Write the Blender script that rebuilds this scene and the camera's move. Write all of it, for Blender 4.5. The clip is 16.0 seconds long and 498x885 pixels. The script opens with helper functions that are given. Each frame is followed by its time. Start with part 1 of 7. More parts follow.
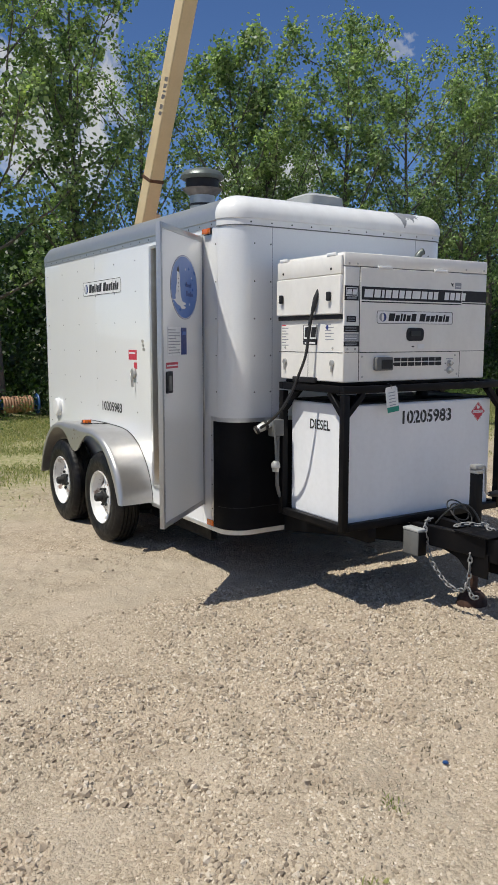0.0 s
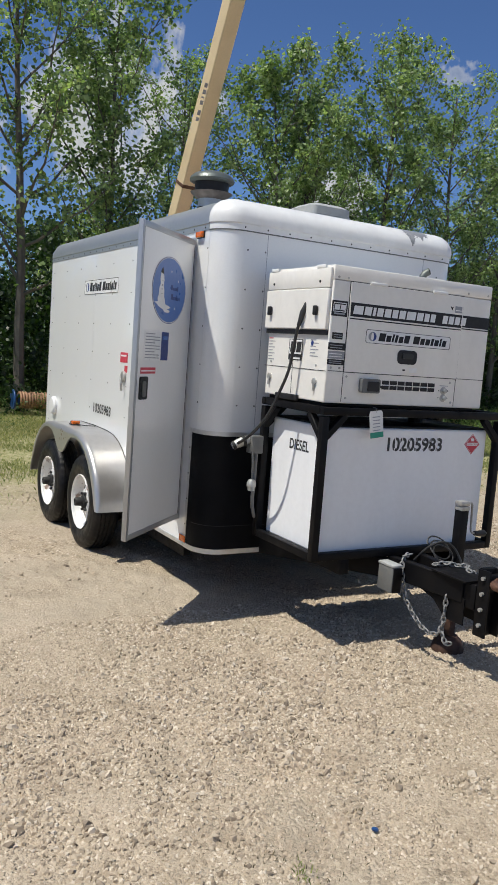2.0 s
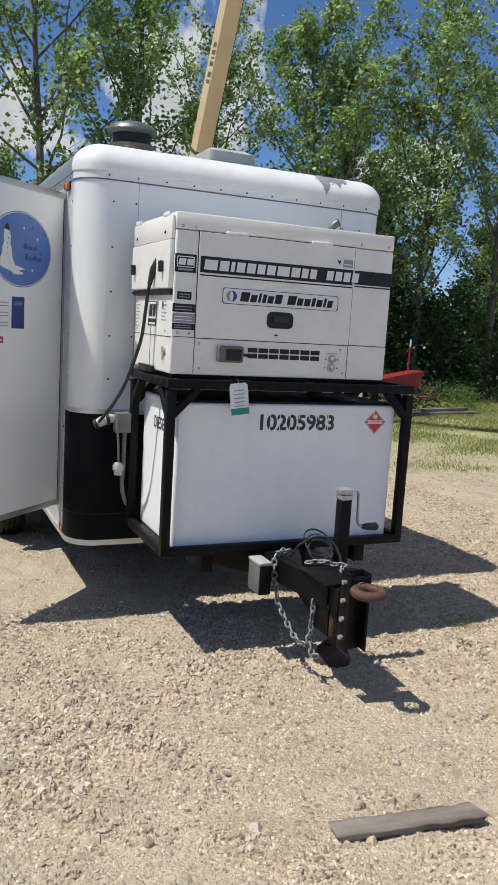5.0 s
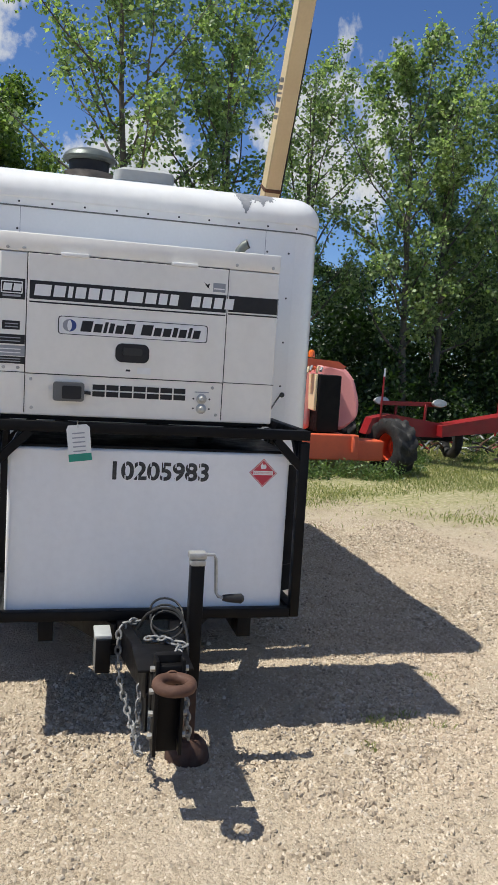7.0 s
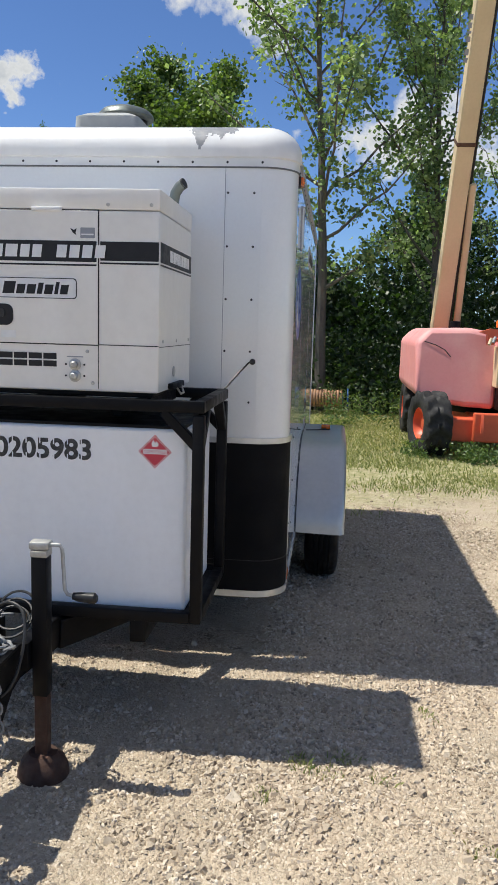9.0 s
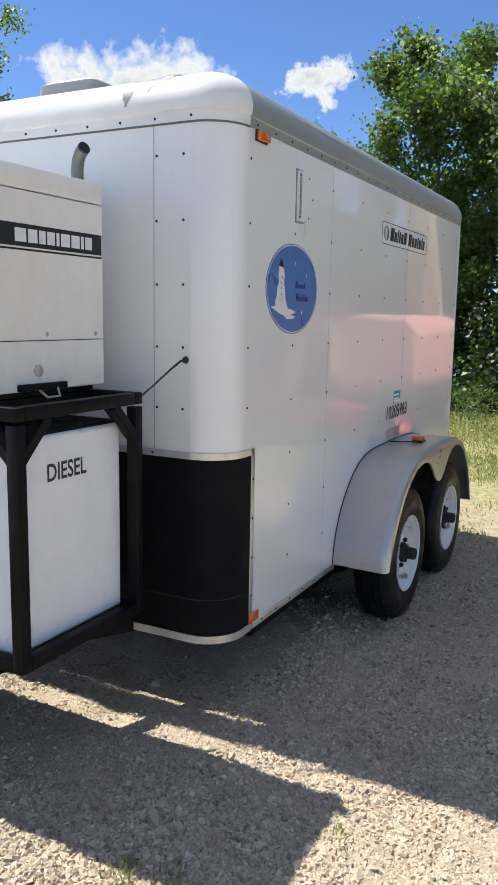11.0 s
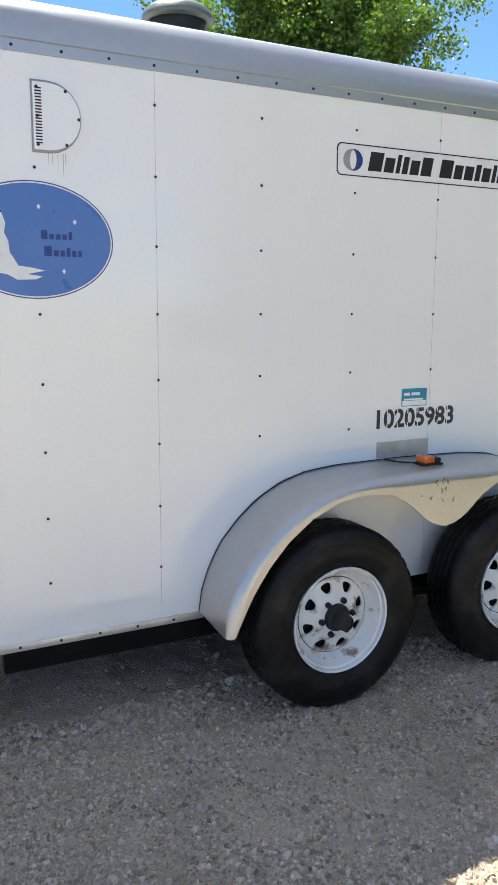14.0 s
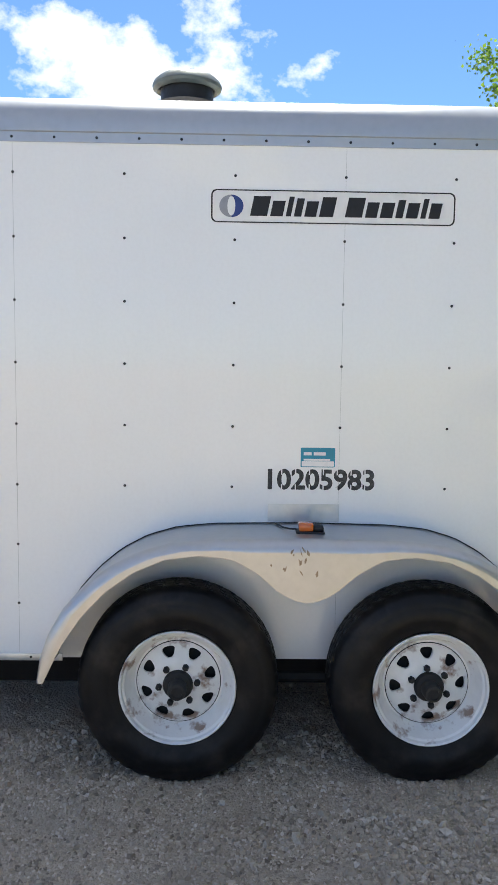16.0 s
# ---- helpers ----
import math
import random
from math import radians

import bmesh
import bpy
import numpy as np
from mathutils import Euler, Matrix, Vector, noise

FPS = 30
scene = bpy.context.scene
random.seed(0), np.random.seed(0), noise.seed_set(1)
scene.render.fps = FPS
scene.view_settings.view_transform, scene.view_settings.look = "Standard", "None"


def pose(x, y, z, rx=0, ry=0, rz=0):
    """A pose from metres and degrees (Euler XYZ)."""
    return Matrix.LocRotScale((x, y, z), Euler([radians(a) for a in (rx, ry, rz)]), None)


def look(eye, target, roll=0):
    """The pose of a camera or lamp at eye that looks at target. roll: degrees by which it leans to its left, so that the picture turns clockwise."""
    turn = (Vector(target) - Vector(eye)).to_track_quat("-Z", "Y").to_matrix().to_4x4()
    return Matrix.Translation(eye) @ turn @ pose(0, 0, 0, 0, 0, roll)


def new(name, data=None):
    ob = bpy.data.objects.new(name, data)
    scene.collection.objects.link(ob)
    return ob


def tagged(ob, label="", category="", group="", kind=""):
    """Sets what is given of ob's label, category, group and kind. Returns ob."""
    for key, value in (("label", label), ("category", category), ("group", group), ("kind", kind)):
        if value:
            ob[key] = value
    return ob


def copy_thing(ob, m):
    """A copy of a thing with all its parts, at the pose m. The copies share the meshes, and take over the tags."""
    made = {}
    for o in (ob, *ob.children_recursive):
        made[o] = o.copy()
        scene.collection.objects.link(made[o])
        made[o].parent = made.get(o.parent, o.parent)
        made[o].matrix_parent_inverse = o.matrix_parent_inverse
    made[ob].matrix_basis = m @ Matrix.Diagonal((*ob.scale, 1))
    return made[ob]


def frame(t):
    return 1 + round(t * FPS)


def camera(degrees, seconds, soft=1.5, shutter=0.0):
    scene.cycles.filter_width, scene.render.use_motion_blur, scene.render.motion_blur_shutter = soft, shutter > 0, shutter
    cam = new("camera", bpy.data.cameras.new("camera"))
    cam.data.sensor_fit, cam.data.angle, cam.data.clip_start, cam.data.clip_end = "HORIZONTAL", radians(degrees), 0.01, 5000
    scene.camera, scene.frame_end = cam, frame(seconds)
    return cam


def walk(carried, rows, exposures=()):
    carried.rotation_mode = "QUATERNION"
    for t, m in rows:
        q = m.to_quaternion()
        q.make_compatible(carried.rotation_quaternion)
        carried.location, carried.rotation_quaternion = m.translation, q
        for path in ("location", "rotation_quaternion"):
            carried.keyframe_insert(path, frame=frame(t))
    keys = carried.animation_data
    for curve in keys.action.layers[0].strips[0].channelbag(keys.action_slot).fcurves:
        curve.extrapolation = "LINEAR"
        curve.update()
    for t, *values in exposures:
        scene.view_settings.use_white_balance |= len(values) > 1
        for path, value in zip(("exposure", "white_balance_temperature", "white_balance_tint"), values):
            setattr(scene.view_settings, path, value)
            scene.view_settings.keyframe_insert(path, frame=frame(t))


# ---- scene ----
cam = camera(35.0, 16.0, 1.2)
PATH = [
    (0, (-3.335, -4.174, 1.578), (-2.274, -2.498, 1.317), -0.0),
    (0.5, (-3.247, -4.085, 1.575), (-2.168, -2.42, 1.321), 1.9),
    (1, (-3.144, -4.003, 1.579), (-2.036, -2.355, 1.348), 2.9),
    (1.5, (-3.034, -4.051, 1.583), (-1.967, -2.375, 1.359), 4.2),
    (2, (-2.936, -4.129, 1.576), (-1.941, -2.409, 1.345), 4.3),
    (2.5, (-2.86, -4.202, 1.577), (-1.874, -2.48, 1.327), 2.7),
    (3, (-2.714, -4.179, 1.548), (-1.684, -2.487, 1.274), 2.2),
    (3.2, (-2.64, -4.145, 1.541), (-1.587, -2.467, 1.265), 2.4),
    (5.3, (-1.515, -4.14, 1.602), (-0.724, -2.327, 1.309), 3.5),
    (5.5, (-1.424, -4.098, 1.618), (-0.624, -2.287, 1.337), 3.6),
    (6, (-1.085, -4.139, 1.602), (-0.313, -2.313, 1.342), 3.0),
    (6.5, (-0.684, -4.164, 1.642), (-0.06, -2.279, 1.411), 3.4),
    (7, (-0.32, -4.012, 1.62), (0.155, -2.082, 1.403), 3.5),
    (7.5, (0.112, -3.992, 1.621), (0.453, -2.034, 1.395), 3.5),
    (8, (0.542, -3.934, 1.623), (0.691, -1.958, 1.349), 2.5),
    (8.2, (0.7, -3.863, 1.595), (0.788, -1.886, 1.309), 2.3),
    (10.3, (1.903, -2.912, 1.568), (1.231, -1.052, 1.27), 0.8),
    (10.5, (2.046, -2.804, 1.554), (1.322, -0.967, 1.237), 0.7),
    (11, (2.39, -2.491, 1.591), (1.481, -0.737, 1.275), 1.0),
    (11.5, (2.657, -2.12, 1.573), (1.608, -0.44, 1.299), 0.6),
    (12, (2.968, -1.774, 1.569), (1.689, -0.262, 1.29), 0.9),
    (12.5, (3.193, -1.397, 1.556), (1.762, -0.03, 1.272), 2.0),
    (13, (3.346, -0.939, 1.541), (1.807, 0.311, 1.28), 1.9),
    (13.5, (3.588, -0.478, 1.54), (1.905, 0.559, 1.234), 0.6),
    (14, (3.623, 0.01, 1.504), (1.864, 0.898, 1.162), 0.3),
    (14.5, (3.739, 0.437, 1.508), (1.893, 1.148, 1.214), 1.7),
    (15, (3.834, 0.901, 1.506), (1.898, 1.342, 1.271), 1.7),
    (15.5, (3.832, 1.353, 1.486), (1.862, 1.632, 1.284), 1.2),
    (16, (3.953, 1.798, 1.476), (1.963, 1.83, 1.279), 0.8),
]
EXPOSURES = [(0, 0.15, 6480, 8), (3.2, 0.27, 6480, 8), (5.3, 0.35, 6460, 7), (8.2, 0.50, 6490, 8), (10.3, 0.74, 6550, 7), (12, 1.18, 6580, 7), (13.5, 1.43, 6530, 6), (16, 1.37, 6520, 6)]
walk(cam, [(t, look(eye, target, roll)) for t, eye, target, roll in PATH], EXPOSURES)

# ---- light ----
SUN_EL, SUN_AZ = radians(63.5), radians(87.7)      # elevation; turn from +y towards -x
to_sun = Vector((-math.sin(SUN_AZ) * math.cos(SUN_EL), math.cos(SUN_AZ) * math.cos(SUN_EL), math.sin(SUN_EL)))
world = bpy.data.worlds.new("world")
scene.world = world
world.use_nodes = True
wn = world.node_tree
sky = wn.nodes.new("ShaderNodeTexSky")
sky.sky_type, sky.sun_disc = "NISHITA", False
sky.sun_elevation, sky.sun_rotation, sky.altitude = SUN_EL, -SUN_AZ, 1500
sky.air_density, sky.dust_density, sky.ozone_density = 1.0, 0.15, 2.5
deep = wn.nodes.new("ShaderNodeMix")
deep.data_type, deep.blend_type = "RGBA", "MULTIPLY"
deep.inputs[0].default_value, deep.inputs[7].default_value = 1.0, (0.66, 0.81, 1.07, 1)
wn.links.new(sky.outputs[0], deep.inputs[6])
wn.links.new(deep.outputs[2], wn.nodes["Background"].inputs[0])
wn.nodes["Background"].inputs[1].default_value = 0.080
sun_data = bpy.data.lights.new("sun", "SUN")
sun_data.energy, sun_data.angle, sun_data.color = 3.95, radians(0.53), (1.0, 0.953, 0.865)
sun = new("sun", sun_data)
sun.matrix_world = look(to_sun * 50, (0, 0, 0))


# ---- materials ----
def ramp(nt, src, stops):
    r = nt.nodes.new("ShaderNodeValToRGB")
    els = r.color_ramp.elements
    while len(els) < len(stops):
        els.new(0.5)
    for e, (p, c) in zip(els, stops):
        e.position, e.color = p, (*c, 1) if len(c) == 3 else c
    nt.links.new(src, r.inputs[0])
    return r.outputs[0]


def noise_of(nt, scale, detail=4, rough=0.55, coord="Object", stretch=None):
    co = nt.nodes.new("ShaderNodeTexCoord").outputs[coord]
    if stretch:
        m = nt.nodes.new("ShaderNodeMapping")
        m.inputs["Scale"].default_value = stretch
        nt.links.new(co, m.inputs[0])
        co = m.outputs[0]
    n = nt.nodes.new("ShaderNodeTexNoise")
    n.inputs["Scale"].default_value, n.inputs["Detail"].default_value, n.inputs["Roughness"].default_value = scale, detail, rough
    nt.links.new(co, n.inputs["Vector"])
    return n.outputs[0]


def mixed(nt, fac, a, b, kind="MIX"):
    m = nt.nodes.new("ShaderNodeMix")
    m.data_type, m.blend_type = "RGBA", kind
    for sock, v in ((m.inputs[0], fac), (m.inputs[6], a), (m.inputs[7], b)):
        if isinstance(v, (int, float)):
            sock.default_value = v
        elif isinstance(v, tuple):
            sock.default_value = (*v, 1)
        else:
            nt.links.new(v, sock)
    return m.outputs[2]


def surface(name, colour, rough=0.5, metal=0.0, other=None, big=1.5, fine=30.0, dirt=0.35, grain=0.25, bump=0.15, bump_scale=60.0,
            wave=0.0, coat=0.0, stretch=None, spread=(0.45, 0.75), spec=0.5, gloss=0.3):
    """A painted, metal or plain surface: two scales of variation, fine relief, uneven gloss."""
    m = bpy.data.materials.new(name)
    m.use_nodes = True
    nt = m.node_tree
    b = nt.nodes["Principled BSDF"]
    other = other or tuple(c * 0.6 for c in colour)
    f1 = ramp(nt, noise_of(nt, big, 5, stretch=stretch), [(spread[0], (0, 0, 0)), (spread[1], (dirt,) * 3)])
    f2 = ramp(nt, noise_of(nt, fine, 3), [(0.4, (0, 0, 0)), (0.8, (grain,) * 3)])
    c = mixed(nt, f1, colour, other)
    c = mixed(nt, f2, c, tuple(x * 0.7 for x in colour))
    nt.links.new(c, b.inputs["Base Color"])
    r = ramp(nt, noise_of(nt, big * 2.3, 4), [(0.3, (rough * (1 - gloss),) * 3), (0.75, (min(1, rough * (1 + gloss)),) * 3)])
    nt.links.new(r, b.inputs["Roughness"])
    b.inputs["Metallic"].default_value = metal
    b.inputs["Specular IOR Level"].default_value = spec
    b.inputs["Coat Weight"].default_value = coat
    b.inputs["Coat Roughness"].default_value = 0.03
    if bump or wave:
        bp = nt.nodes.new("ShaderNodeBump")
        bp.inputs["Strength"].default_value, bp.inputs["Distance"].default_value = max(bump, 0.02), 0.002
        nt.links.new(noise_of(nt, bump_scale, 3), bp.inputs["Height"])
        last = bp
        if wave:
            bw = nt.nodes.new("ShaderNodeBump")
            bw.inputs["Strength"].default_value, bw.inputs["Distance"].default_value = wave, 0.02
            nt.links.new(noise_of(nt, 2.2, 2), bw.inputs["Height"])
        nt.links.new(last.outputs[0], b.inputs["Normal"])
        if coat and wave:
            nt.links.new(bw.outputs[0], b.inputs["Coat Normal"])
    return m


WHITE = surface("white_painted_aluminium", (0.83, 0.835, 0.83), 0.30, other=(0.70, 0.68, 0.64), big=9, fine=70, dirt=0.10, grain=0.10, bump=0.04, wave=0.04, coat=1.0, stretch=(1, 1, 0.12), spread=(0.3, 0.9), gloss=0.0)
CAPWHITE = surface("white_fibreglass", (0.80, 0.80, 0.79), 0.32, other=(0.56, 0.545, 0.52), big=9, dirt=0.38, grain=0.1, bump=0.04, coat=0.3, spread=(0.4, 0.9), gloss=0.0)
CAPSTEEL = surface("weathered_cap_steel", (0.15, 0.175, 0.165), 0.45, 0.5, other=(0.10, 0.085, 0.07), big=9, dirt=0.7, grain=0.3, bump=0.1)
DRIP = surface("faint_rust_drip", (0.56, 0.47, 0.37), 0.6, other=(0.70, 0.66, 0.60), big=40, dirt=0.7, grain=0.2, bump=0)
STAIN = surface("rust_stain_on_metal", (0.24, 0.18, 0.125), 0.6, 0.2, other=(0.42, 0.36, 0.29), big=60, dirt=0.8, grain=0.4, bump=0.1)
SOOT = surface("sooty_flue_steel", (0.15, 0.135, 0.125), 0.6, 0.5, other=(0.30, 0.26, 0.23), big=10, dirt=0.7, grain=0.3, bump=0.1)
PEELED = surface("peeled_finish", (0.22, 0.23, 0.25), 0.55, other=(0.38, 0.38, 0.38), big=16, dirt=0.7, bump=0.2)
ALU = surface("mill_aluminium", (0.45, 0.46, 0.47), 0.36, 0.65, other=(0.44, 0.45, 0.45), big=2.5, dirt=0.4, grain=0.2, bump=0.05, bump_scale=120, stretch=(1, 0.25, 1), gloss=0.1)
FENDER = surface("polished_fender_aluminium", (0.52, 0.51, 0.50), 0.33, 0.7, other=(0.50, 0.46, 0.40), big=3.5, dirt=0.5, grain=0.25, bump=0.06, bump_scale=90, spread=(0.3, 0.9), gloss=0.08)
TRIM = surface("aluminium_trim", (0.68, 0.68, 0.67), 0.4, 0.7, other=(0.4, 0.38, 0.35), big=6, dirt=0.6, grain=0.3, bump=0.05)
GUARD = surface("black_stone_guard", (0.006, 0.006, 0.007), 0.7, other=(0.014, 0.014, 0.014), big=2, dirt=0.6, fine=180, grain=0.4, bump=0.5, bump_scale=240, spec=0.12)
BLACK = surface("black_painted_steel", (0.005, 0.005, 0.006), 0.5, other=(0.014, 0.012, 0.011), big=7, dirt=0.5, fine=60, grain=0.4, bump=0.2, bump_scale=80, spec=0.14)
DARK = surface("dark_underbody", (0.012, 0.012, 0.012), 0.8, other=(0.06, 0.05, 0.04), big=4, dirt=0.6)
BEIGE = surface("cream_painted_steel", (0.82, 0.80, 0.755), 0.36, other=(0.60, 0.555, 0.47), big=7, dirt=0.25, grain=0.16, bump=0.03, coat=0.2, stretch=(1, 1, 0.3), spread=(0.35, 0.85), gloss=0.05)
TANKW = surface("white_tank_paint", (0.85, 0.86, 0.88), 0.5, other=(0.57, 0.56, 0.55), big=6, dirt=0.2, grain=0.14, bump=0.0, coat=0.03, stretch=(1, 1, 0.2), spread=(0.35, 0.9), gloss=0.05)
INK = surface("black_ink", (0.018, 0.018, 0.02), 0.5, other=(0.03, 0.03, 0.03), big=20, dirt=0.4, bump=0, spec=0.3)
STENCIL = surface("black_stencil_paint", (0.025, 0.025, 0.027), 0.6, other=(0.16, 0.16, 0.16), big=60, dirt=0.5, bump=0)
LABEL = surface("white_label", (0.78, 0.78, 0.78), 0.35, other=(0.62, 0.62, 0.6), big=9, dirt=0.3, bump=0)
PAPER = surface("matt_card", (0.76, 0.76, 0.74), 0.95, other=(0.62, 0.62, 0.6), big=12, dirt=0.3, bump=0, spec=0.05)
GREYINK = surface("grey_ink", (0.30, 0.31, 0.34), 0.45, other=(0.2, 0.2, 0.22), big=25, dirt=0.4, bump=0)
BLUE = surface("blue_label", (0.075, 0.17, 0.46), 0.35, other=(0.11, 0.22, 0.5), big=5, dirt=0.5, grain=0.1, bump=0)
NAVY = surface("navy_ink", (0.02, 0.045, 0.20), 0.4, other=(0.04, 0.06, 0.2), big=20, dirt=0.3, bump=0)
TEAL = surface("teal_label", (0.02, 0.25, 0.36), 0.4, other=(0.05, 0.3, 0.4), big=30, dirt=0.3, bump=0)
GREEN = surface("green_tag", (0.01, 0.24, 0.17), 0.45, other=(0.02, 0.2, 0.15), big=30, dirt=0.3, bump=0)
REDL = surface("red_label", (0.56, 0.03, 0.06), 0.4, other=(0.6, 0.12, 0.14), big=14, dirt=0.5, bump=0)
REDP = surface("red_machine_paint", (0.27, 0.010, 0.014), 0.5, other=(0.12, 0.01, 0.01), big=3, dirt=0.6, bump=0.1)
PINK = surface("sun_faded_hood", (0.74, 0.30, 0.29), 0.55, other=(0.80, 0.45, 0.42), big=1.6, dirt=0.7, grain=0.15, bump=0.1)
ORANGE = surface("orange_machine_paint", (0.70, 0.12, 0.05), 0.45, other=(0.5, 0.10, 0.05), big=2.5, dirt=0.6, grain=0.2, bump=0.1)
BOOM = surface("cream_boom_paint", (0.68, 0.54, 0.34), 0.5, other=(0.56, 0.42, 0.24), big=1.5, dirt=0.5, grain=0.2, bump=0.08)
RUST = surface("rusty_steel", (0.10, 0.05, 0.034), 0.8, 0.2, other=(0.21, 0.11, 0.065), big=14, dirt=0.8, grain=0.5, bump=0.5, bump_scale=120)
# RUST again, darkened in colour for the jack leg's shade
SHADERUST = surface("shaded_rusty_steel", (0.045, 0.022, 0.015), 0.85, 0.1, other=(0.11, 0.052, 0.032), big=14, dirt=0.7, grain=0.5, bump=0.5, bump_scale=120)
ZINC = surface("zinc_plated_steel", (0.50, 0.50, 0.48), 0.52, 0.65, other=(0.28, 0.25, 0.22), big=22, dirt=0.7, grain=0.3, bump=0.1)
CHAIN = surface("dull_galvanised_chain", (0.27, 0.27, 0.265), 0.7, 0.3, other=(0.15, 0.13, 0.115), big=30, dirt=0.6, grain=0.3, bump=0.1)
RUBBER = surface("tyre_rubber", (0.005, 0.005, 0.006), 0.5, other=(0.042, 0.036, 0.030), big=8, dirt=0.6, fine=50, grain=0.3, bump=0.25, bump_scale=90, spec=0.25, spread=(0.5, 0.75))
BIGRUBBER = surface("dusty_tyre_rubber", (0.012, 0.012, 0.013), 0.8, other=(0.05, 0.047, 0.042), big=6, dirt=0.6, bump=0.3)
RIM = surface("white_wheel_paint", (0.78, 0.77, 0.74), 0.4, other=(0.20, 0.10, 0.05), big=13, dirt=0.9, grain=0.25, bump=0.08, spread=(0.565, 0.66))
AMBER = surface("amber_lens", (0.75, 0.15, 0.01), 0.2, other=(0.6, 0.1, 0.01), big=40, dirt=0.5, bump=0.05, coat=0.6)
CABLE = surface("black_cable_rubber", (0.02, 0.02, 0.02), 0.55, bump=0.1)
PLASTIC = surface("grey_plastic", (0.13, 0.132, 0.13), 0.5, other=(0.22, 0.22, 0.2), big=12, dirt=0.4, bump=0.08)
VENTGREY = surface("weathered_vent_plastic", (0.40, 0.41, 0.40), 0.55, other=(0.26, 0.27, 0.26), big=6, dirt=0.5, bump=0.1)
GALV = surface("galvanised_steel", (0.48, 0.50, 0.50), 0.48, 0.7, other=(0.30, 0.31, 0.30), big=9, dirt=0.7, grain=0.3, bump=0.1)
WOOD = surface("weathered_wood", (0.25, 0.215, 0.185), 0.9, other=(0.075, 0.06, 0.05), big=16, dirt=0.95, fine=70, grain=0.5, bump=0.9, bump_scale=60, stretch=(0.12, 1, 1), spread=(0.38, 0.68))
BLUEPL = surface("blue_plastic", (0.015, 0.07, 0.22), 0.4, bump=0.05)
HOSE = surface("brown_hose", (0.36, 0.20, 0.11), 0.7, other=(0.25, 0.13, 0.07), big=9, dirt=0.6, bump=0.2)
BARK = surface("poplar_bark", (0.13, 0.115, 0.095), 0.9, other=(0.055, 0.048, 0.04), big=6, dirt=0.9, fine=40, grain=0.5, bump=0.6, bump_scale=35, stretch=(1, 1, 0.3))
INTERIOR = surface("plywood_lining", (0.30, 0.22, 0.13), 0.8, other=(0.2, 0.14, 0.08), big=3, dirt=0.5, bump=0.1)


def leaf_material(name, dark, light, glow):
    m = bpy.data.materials.new(name)
    m.use_nodes = True
    nt = m.node_tree
    b = nt.nodes["Principled BSDF"]
    g = nt.nodes.new("ShaderNodeNewGeometry")
    c = ramp(nt, g.outputs["Random Per Island"], [(0.0, dark), (0.55, tuple((x + y) / 2 for x, y in zip(dark, light))), (1.0, light)])
    c = mixed(nt, ramp(nt, noise_of(nt, 0.7, 2), [(0.35, (0, 0, 0)), (0.7, (0.4,) * 3)]), c, dark)
    nt.links.new(c, b.inputs["Base Color"])
    b.inputs["Roughness"].default_value = 0.46
    tr = nt.nodes.new("ShaderNodeBsdfTranslucent")
    nt.links.new(mixed(nt, 1.0, c, glow, "MULTIPLY"), tr.inputs[0])
    ms = nt.nodes.new("ShaderNodeMixShader")
    ms.inputs[0].default_value = 0.38
    nt.links.new(b.outputs[0], ms.inputs[1])
    nt.links.new(tr.outputs[0], ms.inputs[2])
    nt.links.new(ms.outputs[0], nt.nodes["Material Output"].inputs[0])
    return m


LEAF = leaf_material("poplar_leaf", (0.07, 0.125, 0.045), (0.43, 0.53, 0.25), (1.5, 1.7, 0.8))
# darker than real foliage: the forest's shade is put into this leaf colour
LEAF2 = leaf_material("shade_darkened_leaf", (0.008, 0.021, 0.007), (0.060, 0.108, 0.030), (1.3, 1.5, 0.6))
LEAF4 = leaf_material("mid_green_leaf", (0.04, 0.085, 0.022), (0.21, 0.30, 0.085), (1.5, 1.6, 0.6))
LEAF3 = leaf_material("bright_maple_leaf", (0.05, 0.115, 0.024), (0.24, 0.345, 0.08), (1.6, 1.7, 0.6))
GRASS = leaf_material("grass_blade", (0.15, 0.20, 0.06), (0.46, 0.45, 0.20), (1.2, 1.2, 0.7))
DRY = leaf_material("dead_stem", (0.09, 0.075, 0.045), (0.22, 0.18, 0.11), (1, 1, 1))
WEED = leaf_material("weed_leaf", (0.06, 0.11, 0.035), (0.18, 0.26, 0.08), (1.2, 1.3, 0.6))


